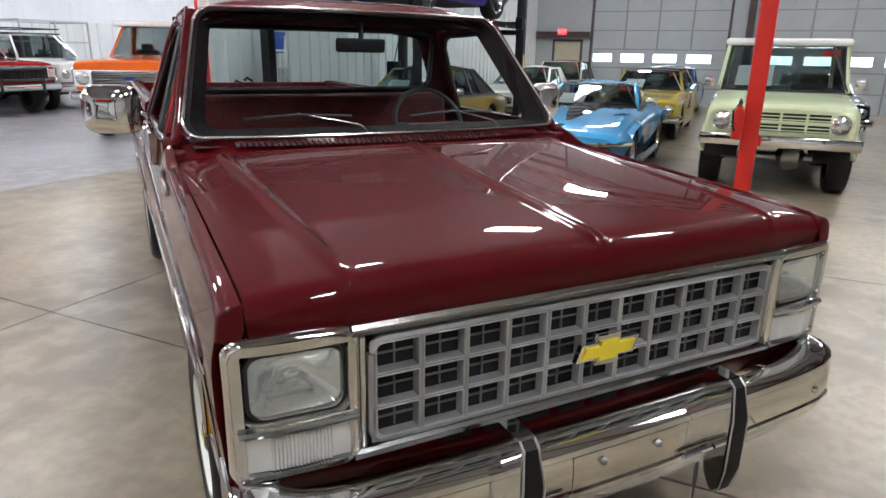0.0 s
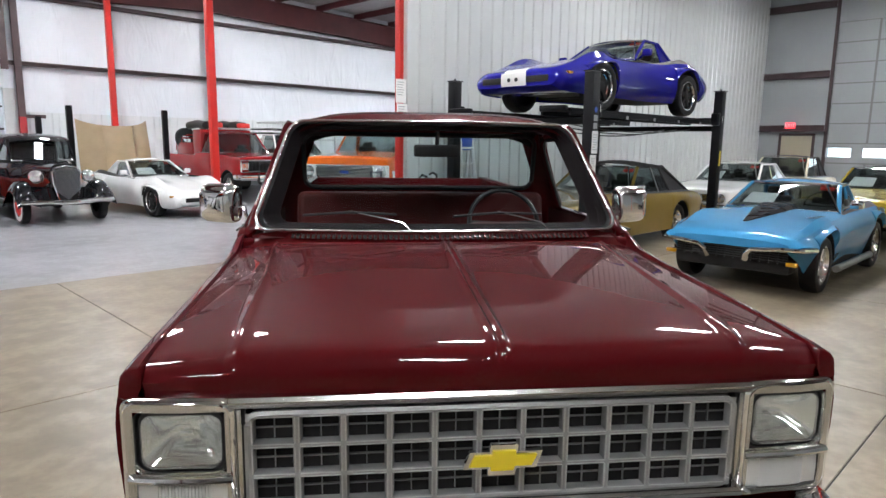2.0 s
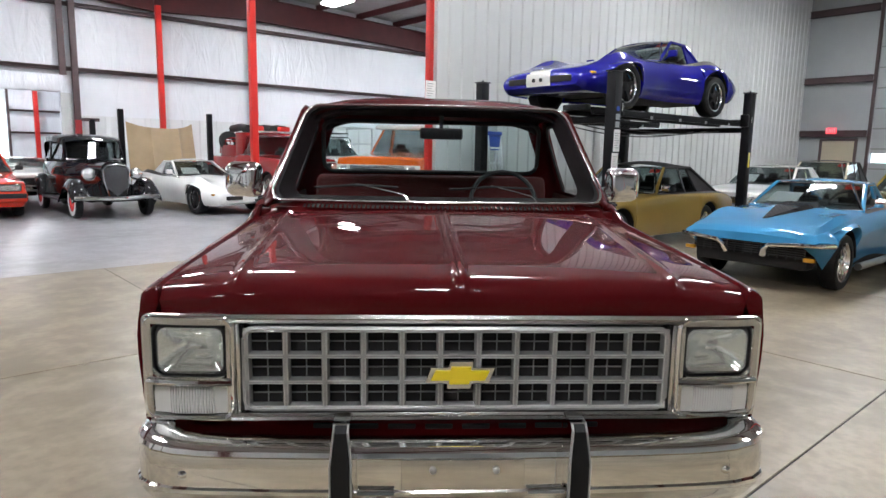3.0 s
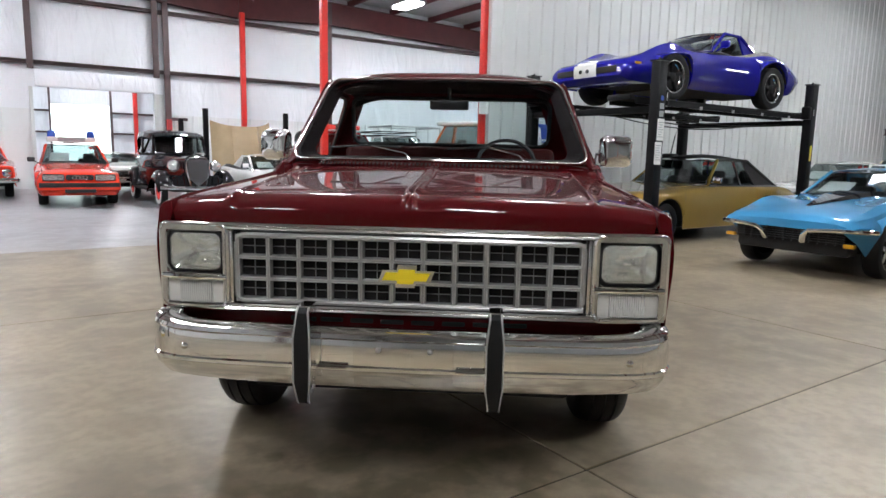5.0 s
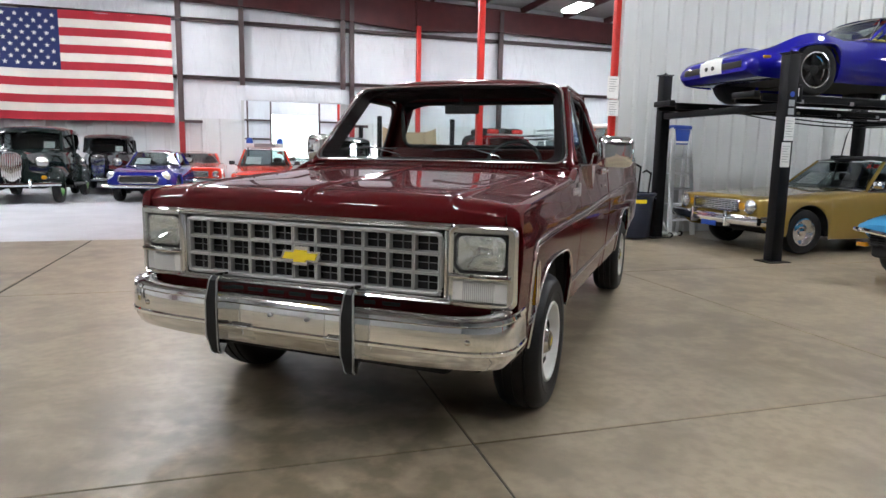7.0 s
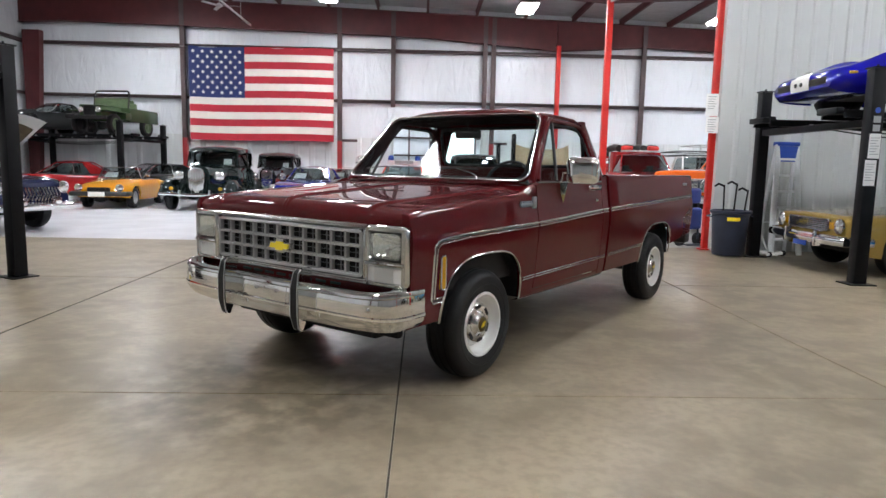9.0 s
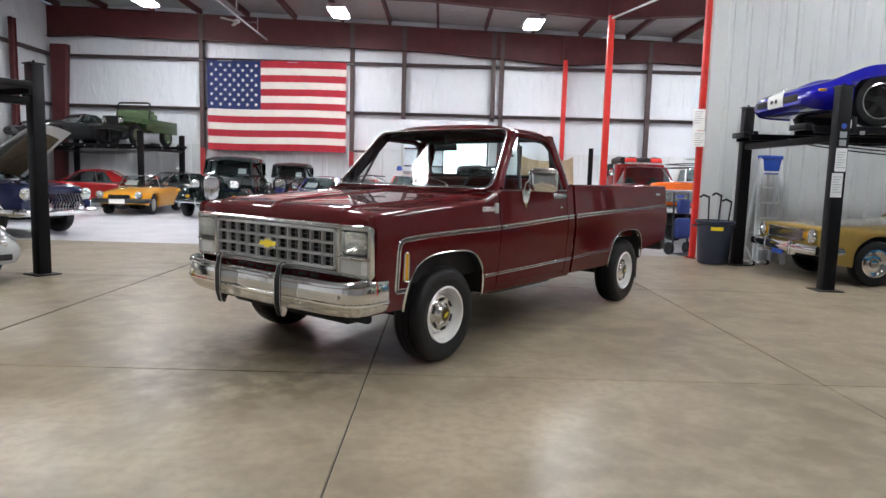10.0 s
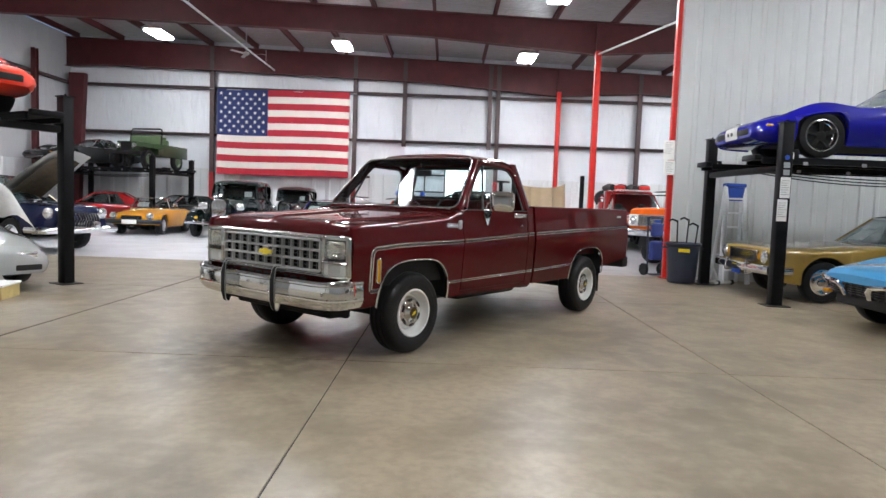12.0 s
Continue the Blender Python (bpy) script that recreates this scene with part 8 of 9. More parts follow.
def truck_bed():
    B0, B1 = 2.835, 5.42
    for sx in (-1, 1):
        b = bmesh.new()
        rows = flank_rows(B0, B1, lambda y: 0.47 if y < 4.3 else 0.56 + 0.09 * (y - 4.6) / 0.8, lambda y: 1.315, (HUB_R,), 20)
        for r in rows:
            x, y, z = r[-1]
            r += [(x - 0.006, y, z + 0.014), (x - 0.020, y, z + 0.020), (x - 0.075, y, z + 0.020), (x - 0.09, y, z + 0.008), (x - 0.09, y, 1.28), (x - 0.07, y, 1.26), (x - 0.07, y, 0.80)]
        closed_sheet(b, mirrored(rows, sx), 0.02)
        s = part("bed_side", b, M["maroon"], TRUCK, sharp=45)
        b = bmesh.new()
        pts = []
        for k in range(33):
            y = HUB_R - 0.472 * math.cos(math.pi * k / 32)
            z = arch_z(y, HUB_R)
            pts.append((sx * (flank(z) + 0.003), y, z - 0.004))
        tube(b, [(sx * 0.966, HUB_R - 0.47, 0.46)] + pts + [(sx * 0.966, HUB_R + 0.47, 0.48)], 0.0100, 8, flat=0.7)
        part("arch_trim", b, M["trim"], s)
        b = bmesh.new()
        rows = [[(sx * x, HUB_R - 0.48 * math.cos(math.pi * k / 16), (arch_z(HUB_R - 0.474 * math.cos(math.pi * k / 16), HUB_R) or HUB_Z) + 0.01) for k in range(17)] for x in (0.955, 0.62)]
        sheet(b, rows)
        box(b, sx * 0.62 - 0.01, sx * 0.62 + 0.01, HUB_R - 0.5, HUB_R + 0.5, 0.58, 0.95)
        part("wheel_housing", b, M["dark"], s)
        b = bmesh.new()
        box(b, sx * 0.965 - 0.012, sx * 0.965 + 0.010, B1 - 0.012, B1 + 0.012, 0.82, 1.18, bevel=0.006)
        part("tail_lamp", b, M["red_tag"], s, "red tail lamp with a bright rim")
        b = bmesh.new()
        box(b, sx * 0.972 - 0.004, sx * 0.972 + 0.006, 5.06, 5.20, 1.215, 1.245, bevel=0.003, seg=1)
        part("name_badge", b, M["chrome"], s)
    b = bmesh.new()
    box(b, -0.89, 0.89, B0, B1, 0.74, 0.80)
    for k in range(12):
        x = -0.8 + 1.6 * k / 11
        box(b, x - 0.02, x + 0.02, B0 + 0.02, B1 - 0.02, 0.80, 0.815)
    part("bed_floor", b, M["maroon"], TRUCK)
    b = bmesh.new()
    box(b, -0.90, 0.90, B0, B0 + 0.03, 0.6, 1.325, bevel=0.008)
    part("bed_front_wall", b, M["maroon"], TRUCK)
    b = bmesh.new()
    box(b, -0.885, 0.885, B1 - 0.03, B1 + 0.005, 0.72, 1.32, bevel=0.01)
    part("tailgate", b, M["maroon"], TRUCK)
    b = bmesh.new()
    box(b, -0.93, 0.93, B1 + 0.06, B1 + 0.24, 0.50, 0.66, bevel=0.03, seg=2)
    part("rear_bumper", b, M["black"], TRUCK)
    b = bmesh.new()
    for sx in (-1, 1):
        box(b, sx * 0.80 - 0.12, sx * 0.80 + 0.12, HUB_R + 0.50, HUB_R + 0.51, 0.22, 0.55)
    part("mud_flap", b, M["rubber"], TRUCK)


def truck_trim():
    """Upper and lower bright mouldings with a dark filler, broken at the panel gaps."""
    up = curve([(0.30, 0.948), (0.6, 0.966), (1.48, 0.982), (2.78, 1.030), (5.40, 1.088)])
    for sx in (-1, 1):
        for y0, y1 in ((0.30, 1.468), (1.492, 2.648), (2.672, 2.785), (2.845, 5.40)):
            for dz, r, mt, nm in ((0.013, 0.0068, "bright", "side_moulding"), (-0.014, 0.0050, "bright", "side_moulding"), (0.0, 0.008, "black", "moulding_filler")):
                b = bmesh.new()
                pts = [(sx * (flank(up(y)) + (0.002 if mt == "bright" else -0.004)), y, up(y) + dz) for y in np.linspace(y0, y1, 10)]
                if y0 == 0.30:
                    g = dz
                    front = [(0.335 + 0 * g, 0.60 - g), (0.262 - g * 0.9, 0.60 - g), (0.250 - g, 0.612), (0.246 - g, 0.88), (0.252 - g, 0.915 + g * 0.5), (0.272 - g * 0.5, 0.938 + g)]
                    pts = [(sx * (flank(z) + (0.002 if mt == "bright" else -0.004)), y, z) for y, z in front] + pts
                tube(b, pts, r, 6, flat=0.8)
                part(nm, b, M[mt], TRUCK)
        lo = curve([(1.29, 0.600), (2.78, 0.622), (3.72, 0.645)])
        for y0, y1 in ((1.295, 1.468), (1.492, 2.648), (2.672, 2.785), (2.845, 3.71)):
            b = bmesh.new()
            for dz in (0.0085, -0.0085):
                tube(b, [(sx * (flank(lo(y)) + 0.002), y, lo(y) + dz) for y in np.linspace(y0, y1, 8)], 0.0048, 6, flat=0.8)
            part("lower_moulding", b, M["bright"], TRUCK)


def truck_wheels():
    """White steel wheels, bright slotted centre, dark cap with a small emblem."""
    r, h = 0.362, 0.115
    b = bmesh.new()
    lathe(b, [(0.205, -h * 0.9), (0.235, -h), (0.31, -h * 1.04), (0.342, -h * 0.86), (0.356, -h * 0.64), (0.358, -h * 0.50), (0.350, -h * 0.48), (0.350, -h * 0.42), (0.361, -h * 0.40), (0.362, -h * 0.08), (0.353, -h * 0.06), (0.353, h * 0.06), (0.362, h * 0.08), (0.361, h * 0.40), (0.350, h * 0.42), (0.350, h * 0.48), (0.358, h * 0.50), (0.356, h * 0.64), (0.342, h * 0.86), (0.325, h * 0.99), (0.31, h * 1.04), (0.27, h * 1.03), (0.235, h), (0.21, h * 0.9)], 48)
    tyre = finish("tyre", b, M["rubber"])
    b = bmesh.new()
    lathe(b, [(0.214, h * 0.93), (0.208, h * 1.00), (0.196, h * 0.98), (0.190, h * 0.62), (0.180, h * 0.36), (0.160, h * 0.22), (0.144, h * 0.30)], 44)
    rim = finish("rim", b, M["white_wheel"])
    b = bmesh.new()
    # slotted bright centre
    prof = [(0.146, h * 0.30), (0.138, h * 0.50), (0.124, h * 0.64), (0.112, h * 0.67), (0.084, h * 0.64), (0.070, h * 0.72), (0.056, h * 0.92), (0.050, h * 0.93)]
    lathe(b, prof, 40)
    centre = finish("wheel_centre", b, M["trim"])
    b = bmesh.new()
    for k in range(6):
        a = 2 * math.pi * (k + 0.5) / 6
        m = Matrix.Rotation(a, 4, "X")
        box(b, h * 0.40, h * 0.70, -0.031, 0.031, 0.099, 0.123, bevel=0.006, seg=2, m=m)
    slots = finish("slot_ring", b, M["dark"])
    b = bmesh.new()
    lathe(b, [(0.052, h * 0.7), (0.050, h * 0.94), (0.044, h * 0.97), (0.0001, h * 0.98)], 28)
    cap = finish("hub_cap", b, M["cap_gold"])
    b = bmesh.new()
    box(b, h * 0.975, h * 1.0, -0.027, 0.027, -0.006, 0.006)
    box(b, h * 0.975, h * 1.0, -0.010, 0.010, -0.012, 0.012)
    badge = finish("cap_emblem", b, M["yellow"])
    b = bmesh.new()
    lathe(b, [(0.2, -h * 0.6), (0.2, h * 0.1), (0.0001, h * 0.1)], 24)
    drum = finish("brake_drum", b, M["dark"])
    b = bmesh.new()
    lathe(b, [(0.262, h * 1.02), (0.266, h * 1.045), (0.271, h * 1.045), (0.275, h * 1.02)], 40)
    ridge = finish("sidewall_ridge", b, M["rubber"])
    for x in (-0.868, 0.868):
        for y in (HUB_F, HUB_R):
            w = new("wheel", tyre)
            w.parent = TRUCK
            w.matrix_basis = pose(x, y, r, 37 if y == HUB_F else 10, 0, 0) if x > 0 else pose(x, y, r, 0, 0, 180)
            tagged(w, "black tyre on a white steel wheel with a chrome centre")
            for nm, me in (("rim", rim), ("wheel_centre", centre), ("slot_ring", slots), ("hub_cap", cap), ("cap_emblem", badge), ("brake_drum", drum), ("sidewall_ridge", ridge)):
                same(nm, me, w)


M["lamp_glass"] = glass("headlamp_glass", (0.9, 0.92, 0.9), 0.05)
_n, _l = M["lamp_glass"].node_tree.nodes, M["lamp_glass"].node_tree.links
_d, _x = _n.new("ShaderNodeBsdfDiffuse"), _n.new("ShaderNodeMixShader")
_d.inputs["Color"].default_value = (0.75, 0.76, 0.72, 1)
_x.inputs[0].default_value = 0.26
_l.new(_n["Mix Shader"].outputs[0], _x.inputs[1])
_l.new(_d.outputs[0], _x.inputs[2])
_l.new(_x.outputs[0], _n["Material Output"].inputs["Surface"])
M["turn_glass"] = mat("clear_lens", (0.66, 0.66, 0.64), rough=0.22, metal=0.25, coat=1.0)
M["satin"] = mat("satin_bright", (0.66, 0.66, 0.65), rough=0.19, metal=0.95, noise_scale=9.0, rough_vary=0.06)
M["plate"] = mat("polished_plate", (0.80, 0.79, 0.77), rough=0.10, metal=1.0, noise_scale=9.0, rough_vary=0.05)
M["reflector"] = mat("lamp_reflector", (0.95, 0.95, 0.91), rough=0.12, metal=1.0)
M["grille_grey"] = mat("silver_grey_plastic", (0.36, 0.358, 0.35), rough=0.33, metal=0.6, noise_scale=9.0, vary=0.08)
M["bar_lip"] = mat("pale_grey_plastic", (0.50, 0.50, 0.49), rough=0.3, metal=0.6)
M["mullion"] = mat("mid_grey_plastic", (0.20, 0.20, 0.20), rough=0.4, metal=0.4)
M["cap_gold"] = mat("dark_gold_cap", (0.10, 0.075, 0.03), rough=0.3, metal=0.6)
M["mirror"] = mat("mirror_glass", (0.9, 0.9, 0.9), rough=0.01, metal=1.0)
M["dash"] = mat("dark_red_dash", (0.075, 0.02, 0.018), rough=0.6, bump=0.2)
truck_front_body()
truck_grille()
truck_bumper()
truck_cab()
truck_bed()
truck_trim()
truck_wheels()

# ---- lifts and loose things ----
def four_post_lift(m, length, width, height, label, papers=False, post_h=None):
    """Posts at the corners of (0..length) x (0..width); runways along x."""
    L = thing("car_lift", m, label, "car lift", "four-post lifts")
    ph = post_h or height + 0.48
    for i, (x, y) in enumerate(((0, 0), (length, 0), (0, width), (length, width))):
        b = bmesh.new()
        box(b, x - 0.085, x + 0.085, y - 0.075, y + 0.075, 0.014, ph, bevel=0.012, seg=2)
        p = part("post", b, M["lift_black"], L)
        b = bmesh.new()
        box(b, x - 0.17, x + 0.17, y - 0.15, y + 0.15, 0, 0.014, bevel=0.003, seg=1)
        part("base_plate", b, M["lift_black"], p)
        b = bmesh.new()
        box(b, x - 0.10, x + 0.10, y - 0.09, y + 0.09, ph, ph + 0.015)
        tube(b, [(x, y, ph), (x, y, ph + 0.05)], 0.014, 6)
        part("cap", b, M["lift_black"], p)
        b = bmesh.new()
        dx = 0.13 if x == 0 else -0.13
        box(b, x + dx - 0.045, x + dx + 0.045, y - 0.07, y + 0.07, height - 0.12, height + 0.10, bevel=0.015)
        part("latch_box", b, M["lift_black"], p)
        b = bmesh.new()
        box(b, x + (0.068 if x == 0 else -0.078), x + (0.078 if x == 0 else -0.068), y - 0.101, y - 0.0995, height - 0.05, height + 0.05)
        part("label_plate", b, M["paper"], p)
    for x in (0, length):
        b = bmesh.new()
        box(b, x - 0.06, x + 0.06, 0.09, width - 0.09, height - 0.22, height - 0.125, bevel=0.01)
        part("cross_beam", b, M["lift_black"], L)
    for y0 in (0.16, width - 0.66):
        b = bmesh.new()
        box(b, -0.24, length + 0.24, y0, y0 + 0.50, height - 0.03, height, bevel=0.004, seg=1)
        for yy in (y0, y0 + 0.46):
            box(b, -0.24, length + 0.24, yy, yy + 0.04, height - 0.10, height - 0.03)
        r = part("runway", b, M["lift_black"], L)
        for xx, s in ((-0.24, -1), (length + 0.24, 1)):
            b = bmesh.new()
            box(b, min(xx, xx + s * 0.10), max(xx, xx + s * 0.10), y0 + 0.04, y0 + 0.46, height - 0.05, height + 0.035, bevel=0.015)
            part("wheel_stop", b, M["lift_black"], r)
        for k in range(5):
            b = bmesh.new()
            x = 0.4 + k * (length - 0.8) / 4
            box(b, x - 0.035, x + 0.035, y0 - 0.004, y0 - 0.001, height - 0.11, height - 0.06)
            part("decal", b, M["ink"], r)
    b = bmesh.new()
    for k in range(3):
        pts = [(u * length, 0.5 + 0.25 * k, height - 0.18 - (0.10 + 0.03 * k) * (1 - (2 * u - 1) ** 2)) for u in np.linspace(0, 1, 15)]
        tube(b, pts, 0.010, 5)
    part("cable", b, M["rubber"], L)
    if papers:
        for z0, z1, dx in ((1.585, 1.885, 0.0), (1.25, 1.565, -0.025)):
            b = bmesh.new()
            box(b, -0.080 + dx, 0.065 + dx, -0.088, -0.084, z0, z1)
            pp = part("notice", b, M["paper"], L, "white printed notice sheet")
            for k in range(7):
                b = bmesh.new()
                zz = z1 - 0.05 - 0.033 * k
                box(b, -0.065 + dx, 0.05 + dx - 0.02 * (k % 3), -0.0895, -0.0885, zz - 0.004, zz + 0.004)
                part("text_bar", b, M["ink"], pp)
        for k in range(5):
            b = bmesh.new()
            z = 2.06 - 0.105 * k
            if z > 1.89 or z < 1.25:
                box(b, -0.045, 0.045, -0.0795, -0.0765, z - 0.04, z + 0.04, bevel=0.0)
            else:
                box(b, -0.045, 0.045, -0.0795, -0.0765, z - 0.04, z + 0.04)
            part("logo_block", b, M["door_panel"], L)
        b = bmesh.new()
        lathe(b, [(0.035, 0.0), (0.035, -0.004), (0.0001, -0.0045)], 16, m=Matrix.Translation((0, -0.0755, 2.17)), axis="y")
        part("logo_disc", b, M["blue_plastic"], L)
        b = bmesh.new()
        box(b, length - 0.5, length - 0.22, width - 0.1, width + 0.12, 1.15, 1.45, bevel=0.03)
        tube(b, [(length - 0.36, width, 1.45), (length - 0.4, width - 0.1, 1.8), (length - 0.3, width - 0.1, 2.0)], 0.012, 6)
        part("power_unit", b, M["lift_black"], L)
        b = bmesh.new()
        box(b, length - 0.03, length + 0.03, -0.08, -0.076, 1.35, 1.62)
        part("warning_label", b, M["yellow"], L)
    return L


four_post_lift(pose(8.06, 4.15, 0, 0, 0, 0.5), 4.28, 2.56, 2.195, "black four-post car lift holding the blue sports coupe", papers=True)


def mirrored_lift():
    """The western lift: its near corner post by the silver car."""
    four_post_lift(pose(-7.2, 3.74, 0, 0, 0, -30), 4.3, 2.56, 2.335, "black four-post car lift holding the red sports coupe", post_h=2.62)


mirrored_lift()
four_post_lift(pose(-12.05, 18.95, 0, 0, 0, -9), 4.52, 2.6, 2.25, "black four-post lift holding the green 4x4 and charcoal coupe", post_h=2.68)


def rubbish_bin():
    t = thing("rubbish_bin", pose(7.62, 6.72, 0), "large dark blue plastic rubbish bin with a yellow label", "bin")
    b = bmesh.new()
    lathe(b, [(0.0001, 0.02), (0.235, 0.02), (0.25, 0.04), (0.29, 0.70), (0.325, 0.72), (0.325, 0.76), (0.30, 0.765), (0.285, 0.72), (0.24, 0.06), (0.0001, 0.05)], 32, axis="z")
    part("body", b, M["bin"], t)
    b = bmesh.new()
    rows = [[(0.283 * math.cos(a) * (0.97 + 0.03 * z), 0.283 * math.sin(a) * (0.97 + 0.03 * z), z) for a in np.linspace(radians(235), radians(275), 8)] for z in (0.60, 0.66)]
    rows = [[(x * 1.03, y * 1.03, z) for x, y, z in r] for r in rows]
    sheet(b, rows)
    part("label", b, M["yellow"], t)
    for s in (-1, 1):
        b = bmesh.new()
        tube(b, [(s * 0.30, -0.08, 0.68), (s * 0.36, -0.08, 0.66), (s * 0.36, 0.08, 0.66), (s * 0.30, 0.08, 0.68)], 0.012, 6)
        part("handle", b, M["bin"], t)
    # poles standing in it
    for i, (x, y, lean, h) in enumerate(((0.05, 0.08, 8, 1.15), (0.15, -0.02, 14, 1.05), (-0.06, 0.1, -4, 1.12))):
        s_ = thing("pole", pose(7.62 + x, 6.72 + y, 0.055, 0, lean * 0.4, 0), "black handled tool standing in the bin", "tool", "tools in the bin")
        b = bmesh.new()
        tube(b, [(0, 0, 0), (0, 0, h)], 0.014, 8)
        part("shaft", b, M["lift_black"], s_)
        b = bmesh.new()
        tube(b, [(0, 0, h - 0.02), (-0.10, 0, h + 0.02), (-0.16, 0.0, h - 0.02)], 0.018, 8)
        part("grip", b, M["rubber"], s_)


def step_ladder():
    t = thing("step_ladder", pose(8.68, 7.0, 0, 0, 0, 8), "aluminium step ladder with a blue top, standing folded against the wall", "ladder")
    h = 1.86
    for sx in (-1, 1):
        b = bmesh.new()
        tube(b, [(sx * 0.27, -0.10, 0.0), (sx * 0.17, 0.06, h)], 0.036, 6, flat=1.5)
        part("front_rail", b, M["ladder"], t)
        b = bmesh.new()
        tube(b, [(sx * 0.28, 0.28, 0.0), (sx * 0.17, 0.10, h)], 0.024, 6, flat=1.4)
        part("rear_rail", b, M["ladder"], t)
    for k in range(6):
        z = 0.27 + k * 0.27
        f = z / h
        b = bmesh.new()
        box(b, -0.27 + 0.1 * f, 0.27 - 0.1 * f, -0.12 + 0.16 * f, -0.03 + 0.16 * f, z - 0.018, z + 0.018)
        part("tread", b, M["ladder"], t)
        if k % 2:
            b = bmesh.new()
            tube(b, [(-0.28 + 0.1 * f, 0.28 - 0.18 * f, z), (0.28 - 0.1 * f, 0.28 - 0.18 * f, z)], 0.01, 6)
            part("brace", b, M["ladder"], t)
    b = bmesh.new()
    box(b, -0.20, 0.20, 0.0, 0.16, h - 0.02, h + 0.05, bevel=0.015)
    box(b, -0.18, 0.18, 0.02, 0.12, h - 0.28, h - 0.02, bevel=0.01)
    part("top_cap", b, M["blue_plastic"], t, "blue plastic ladder top")


def hand_truck():
    t = thing("hand_truck", pose(7.54, 8.05, 0, 0, 0, 20), "blue hand truck standing by the red column", "hand truck")
    b = bmesh.new()
    for sx in (-1, 1):
        tube(b, [(sx * 0.17, 0, 0.12), (sx * 0.17, 0.06, 1.2)], 0.018, 8)
    for z in (0.35, 0.65, 0.95, 1.18):
        tube(b, [(-0.17, 0.03, z), (0.17, 0.03, z)], 0.014, 6)
    box(b, -0.20, 0.20, -0.18, 0.0, 0.03, 0.045)
    part("frame", b, M["bin"], t)
    b = bmesh.new()
    box(b, -0.16, 0.16, -0.10, 0.03, 0.32, 0.72, bevel=0.05, seg=3)
    box(b, -0.14, 0.14, -0.08, 0.03, 0.80, 1.08, bevel=0.05, seg=3)
    part("cover_bag", b, M["hand_truck_blue"], t)
    for sx in (-1, 1):
        b = bmesh.new()
        lathe(b, [(0.03, -0.025), (0.12, -0.03), (0.125, 0), (0.12, 0.03), (0.03, 0.025)], 20, m=Matrix.Translation((sx * 0.22, 0.05, 0.125)))
        part("wheel", b, M["rubber"], t)


def floor_jack():
    t = thing("floor_jack", pose(8.25, 6.95, 0, 0, 0, -60), "white tubular engine stand beside the lift post", "stand")
    b = bmesh.new()
    tube(b, [(-0.3, 0, 0.05), (0.35, 0, 0.05)], 0.03, 8)
    tube(b, [(0.3, -0.2, 0.05), (0.3, 0.2, 0.05)], 0.03, 8)
    tube(b, [(-0.25, 0, 0.05), (-0.2, 0, 0.95)], 0.028, 8)
    tube(b, [(0.2, 0, 0.06), (-0.2, 0, 0.75)], 0.02, 8)
    part("frame", b, P_["white"], t)
    for x, y in ((-0.3, 0.0), (0.3, -0.2), (0.3, 0.2)):
        b = bmesh.new()
        lathe(b, [(0.01, -0.015), (0.045, -0.016), (0.045, 0.016), (0.01, 0.015)], 14, m=Matrix.Translation((x, y + 0.045, 0.045)), axis="y")
        part("castor", b, M["rubber"], t)


def extinguisher():
    t = thing("fire_extinguisher", pose(PART_X - 0.075, 0.11, -0.06), "red fire extinguisher hung on the red column", "fire extinguisher")
    b = bmesh.new()
    lathe(b, [(0.0001, 0.86), (0.048, 0.865), (0.055, 0.89), (0.055, 1.12), (0.045, 1.17), (0.02, 1.20), (0.02, 1.22), (0.0001, 1.22)], 24, axis="z")
    part("cylinder", b, M["red_steel"], t)
    b = bmesh.new()
    tube(b, [(-0.02, 0, 1.22), (-0.10, 0, 1.28)], 0.012, 6)
    tube(b, [(-0.02, 0, 1.22), (-0.11, 0, 1.245)], 0.010, 6)
    lathe(b, [(0.02, 1.21), (0.022, 1.26), (0.0001, 1.27)], 12, axis="z")
    part("valve", b, M["black"], t)
    b = bmesh.new()
    tube(b, [(-0.03, 0.02, 1.22), (-0.09, 0.06, 1.16), (-0.075, 0.05, 1.05), (-0.07, 0.03, 0.95)], 0.011, 6)
    part("hose", b, M["rubber"], t)
    b = bmesh.new()
    box(b, 0.045, 0.08, -0.03, 0.03, 0.98, 1.2)
    tube(b, [(0.058 * math.cos(a), 0.058 * math.sin(a), 1.05) for a in np.linspace(0, 2 * math.pi, 20)[:-1]], 0.006, 6, close=True)
    part("bracket", b, M["red_steel"], t)


def column_notices():
    t = thing("notice", pose(PART_X - 0.13, PART_Y - 0.03, 0), "white notices taped to the red column", "notice")
    for z0, z1, dx in ((2.34, 2.72, 0.0), (2.05, 2.33, 0.02)):
        b = bmesh.new()
        box(b, -0.11 + dx, 0.11 + dx, -0.012, -0.008, z0, z1)
        s = part("sheet", b, M["paper"], t)
        for k in range(6):
            b = bmesh.new()
            zz = z1 - 0.05 - 0.04 * k
            box(b, -0.08 + dx, 0.07 + dx - 0.02 * (k % 3), -0.0135, -0.0125, zz - 0.005, zz + 0.005)
            part("text_bar", b, M["ink"], s)


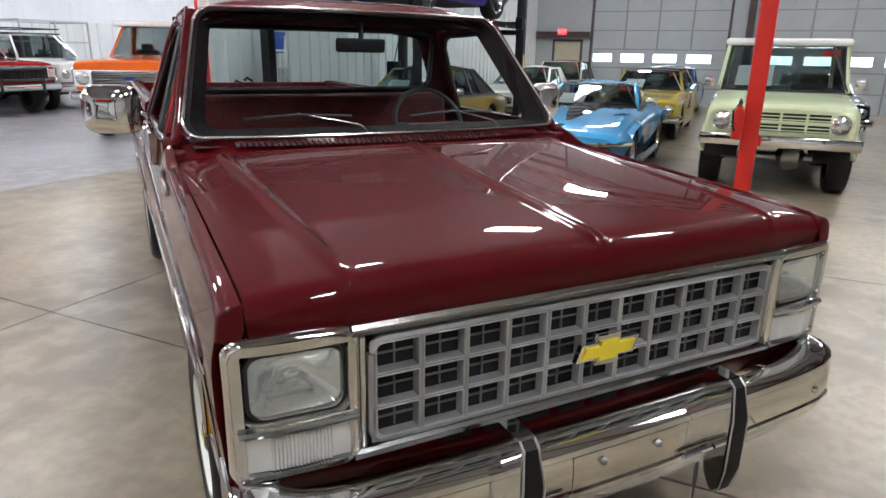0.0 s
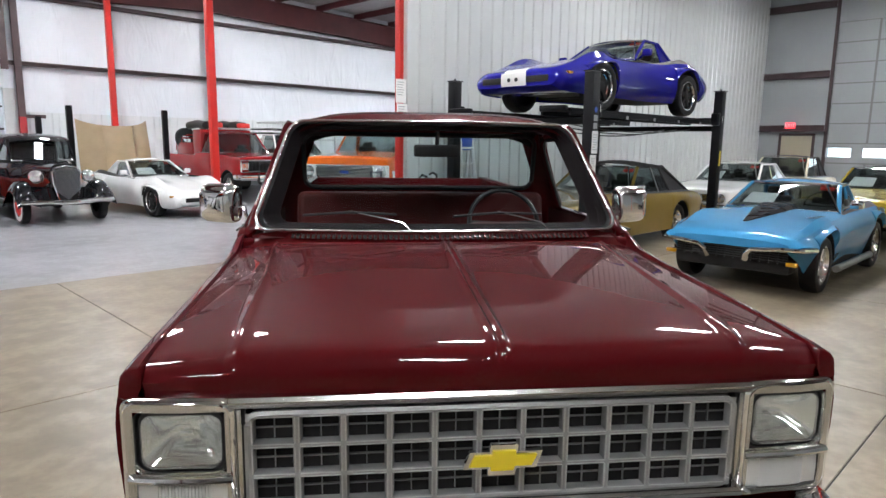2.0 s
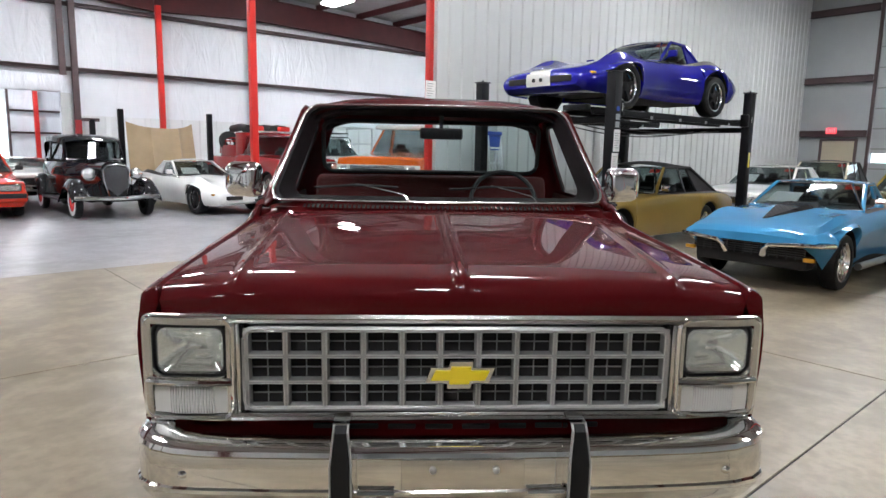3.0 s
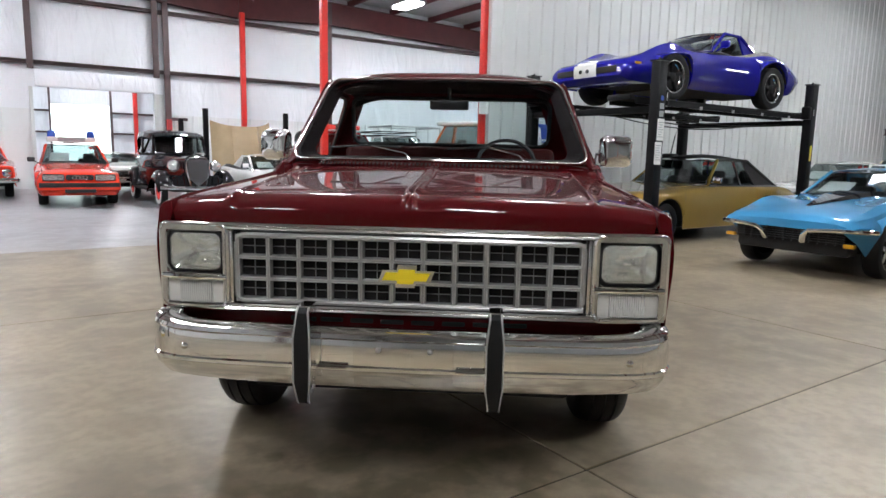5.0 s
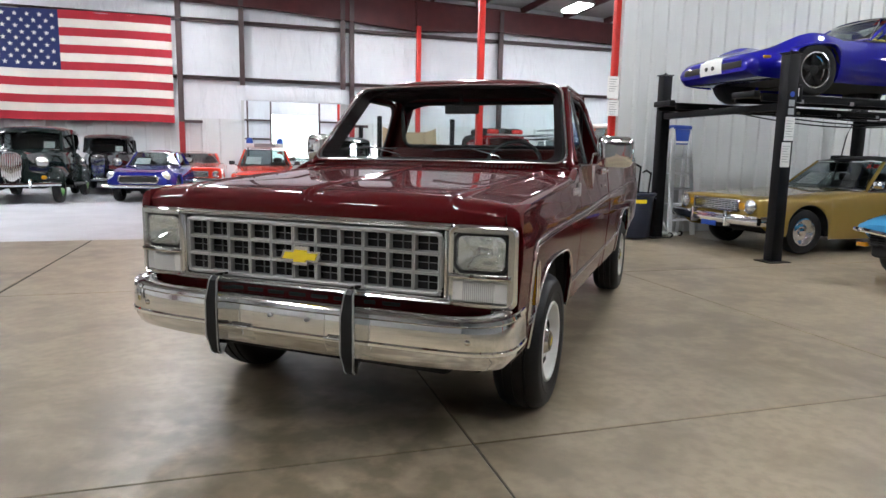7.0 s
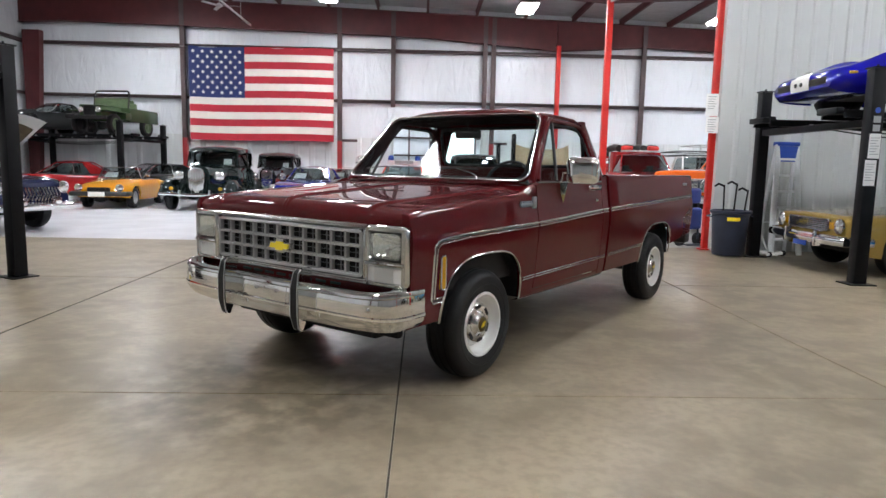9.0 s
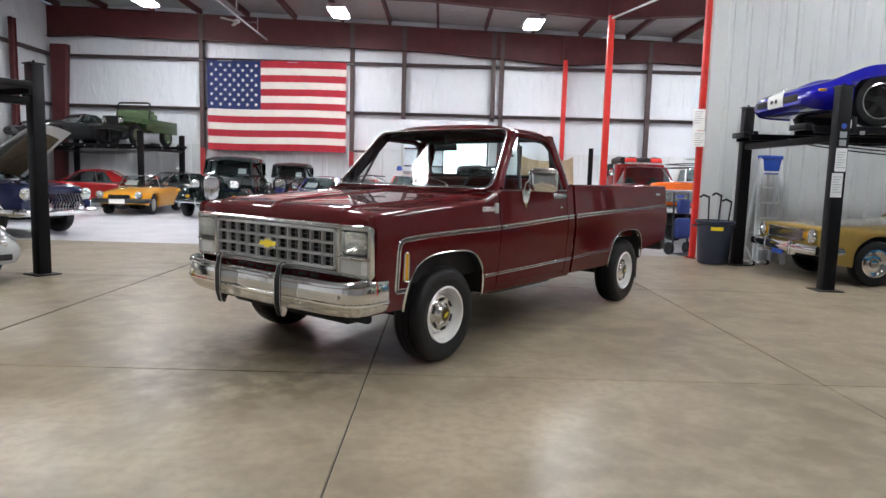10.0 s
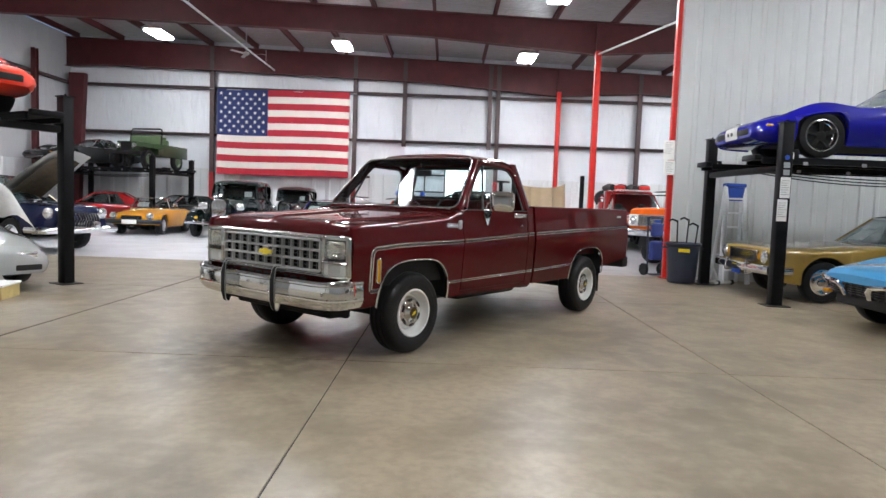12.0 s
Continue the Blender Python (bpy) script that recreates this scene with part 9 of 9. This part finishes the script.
def loose_hood():
    """A tan car hood standing on edge behind the cars."""
    t = thing("car_hood", pose(6.6, 18.0, 0.0, 0, 0, 0), "large tan primed car hood standing on its rear edge", "car part")
    b = bmesh.new()
    for off in (0.0, 0.03):
        rows = []
        for v in np.linspace(0, 1, 10):
            row = []
            for u in np.linspace(-1, 1, 25):
                x = 0.95 * u * (1 - 0.04 * v)
                z = 0.05 + 2.16 * v - 0.17 * (1 - abs(u) ** 3) * v ** 4
                y = off - 0.26 * (1 - u * u) + 0.45 * v - 0.10 * math.exp(-((abs(u) - 0.40) / 0.07) ** 2) + 0.05 * math.exp(-(u / 0.2) ** 2) + 0.42 * max(0, abs(u) - 0.8)
                row.append((x, y, z))
            rows.append(row)
        sheet(b, rows)
    part("skin", b, P_["tan"], t)
    b = bmesh.new()
    for x in (-0.6, 0.6):
        tube(b, [(x, 0.35, 1.5), (x, 1.0, 0.02)], 0.02, 6)
    part("prop", b, M["lift_black"], t)


def two_post(x, y, h):
    t = thing("lift_post", pose(x, y, 0), "slim black lift post", "car lift", "slim lift posts")
    b = bmesh.new()
    box(b, -0.075, 0.075, -0.06, 0.06, 0.012, h, bevel=0.008, seg=1)
    part("post", b, M["lift_black"], t)
    b = bmesh.new()
    box(b, -0.2, 0.2, -0.2, 0.2, 0, 0.012)
    part("base_plate", b, M["lift_black"], t)
    return t


def roll_frame():
    """A tubular frame with seats in the back row."""
    t = thing("buggy_frame", pose(13.7, 19.6, 0), "open tubular buggy frame with dark seats in the back row", "buggy", "parked cars")
    b = bmesh.new()
    for z in (1.75, 2.35):
        tube(b, [(-1.1, 0, z), (1.1, 0, z), (1.1, 1.8, z), (-1.1, 1.8, z)], 0.03, 6, close=True)
    for x in (-1.1, 0.0, 1.1):
        tube(b, [(x, 0, 0.5), (x, 0, 2.35)], 0.03, 6)
    box(b, -0.95, 0.95, -0.1, 2.0, 0.5, 1.2, bevel=0.05)
    part("frame", b, M["steel"], t)
    for x in (-0.5, 0.5):
        b = bmesh.new()
        box(b, x - 0.28, x + 0.28, 0.9, 1.1, 1.2, 1.95, bevel=0.08, seg=3)
        part("seat", b, M["interior"], t)
    for x in (-0.9, 0.9):
        for y in (0.2, 1.8):
            add_wheel(t, x, y, 0.4, 0.25, "plain", "steel")


def packing_box():
    t = thing("packing_box", pose(-2.28, 2.4, 0, 0, 0, 12), "low white and yellow cardboard box on the floor", "box")
    b = bmesh.new()
    box(b, -0.5, 0.22, -0.25, 0.25, 0.0, 0.16, bevel=0.006, seg=1)
    part("carton", b, mat("yellow_card", (0.5, 0.4, 0.16), rough=0.8, noise_scale=8.0, vary=0.15), t)
    b = bmesh.new()
    box(b, -0.51, 0.24, -0.26, 0.26, 0.16, 0.185, bevel=0.006, seg=1)
    part("lid", b, M["paper"], t)


def cloth_cover():
    """Grey cloth heaped over the silver car's roof."""
    t = thing("cloth_cover", pose(-3.42, 3.72, 0.0, 0, 0, 60), "grey cloth cover draped over the silver coupe's cabin", "cover")
    b = bmesh.new()
    rows = []
    for i in range(17):
        v = i / 16
        row = []
        for j in range(21):
            u = -1 + 2 * j / 20
            z = 0.62 + 0.31 * min(1, 5 * v) + (0.58 - 0.05 * math.sin(9 * u + 4 * v)) * max(0, 1 - abs(u) ** 3.5) * math.sin(math.pi * min(1, 0.12 + v * 0.95)) ** 0.6
            row.append((0.74 * u + 0.02 * math.sin(14 * v + 3 * u), -0.30 + 2.0 * v + 0.03 * math.sin(8 * u), z + 0.015 * math.sin(17 * u + 11 * v)))
        rows.append(row)
    sheet(b, rows)
    part("cloth", b, mat("grey_cloth", (0.52, 0.51, 0.49), rough=0.95, noise_scale=6.0, vary=0.12, bump=0.3), t)


def sprinkler_pipes():
    for x, y0, y1, z in ((-4.1, 9.0, 21.6, 6.55),):
        b = bmesh.new()
        tube(b, [(x, y0, z), (x, y1, z)], 0.035, 8)
        for k in range(5):
            yy = y0 + (y1 - y0) * (k + 0.5) / 5
            tube(b, [(x, yy, z), (x, yy, ROOF + 0.4)], 0.008, 6)
        solid("roof_pipe", b, M["panel"], "white pipe hung below the roof", "pipe", kind="structure")
    b = bmesh.new()
    tube(b, [(PART_X - 0.1, 14.5, 5.95), (PART_X + 1.5, 9.5, 6.0), (PART_X + 0.2, PART_Y + 0.3, 5.9)], 0.03, 8)
    solid("roof_pipe", b, M["panel"], "white pipe hung below the roof", "pipe", kind="structure")


rubbish_bin()
step_ladder()
hand_truck()
floor_jack()
extinguisher()
column_notices()
loose_hood()
for x, y, h in ((5.68, 19.0, 2.57), (8.24, 19.0, 2.55), (5.35, 20.8, 2.3), (-12.0, 14.2, 2.4)):
    two_post(x, y, h)
roll_frame()
packing_box()
cloth_cover()
sprinkler_pipes()
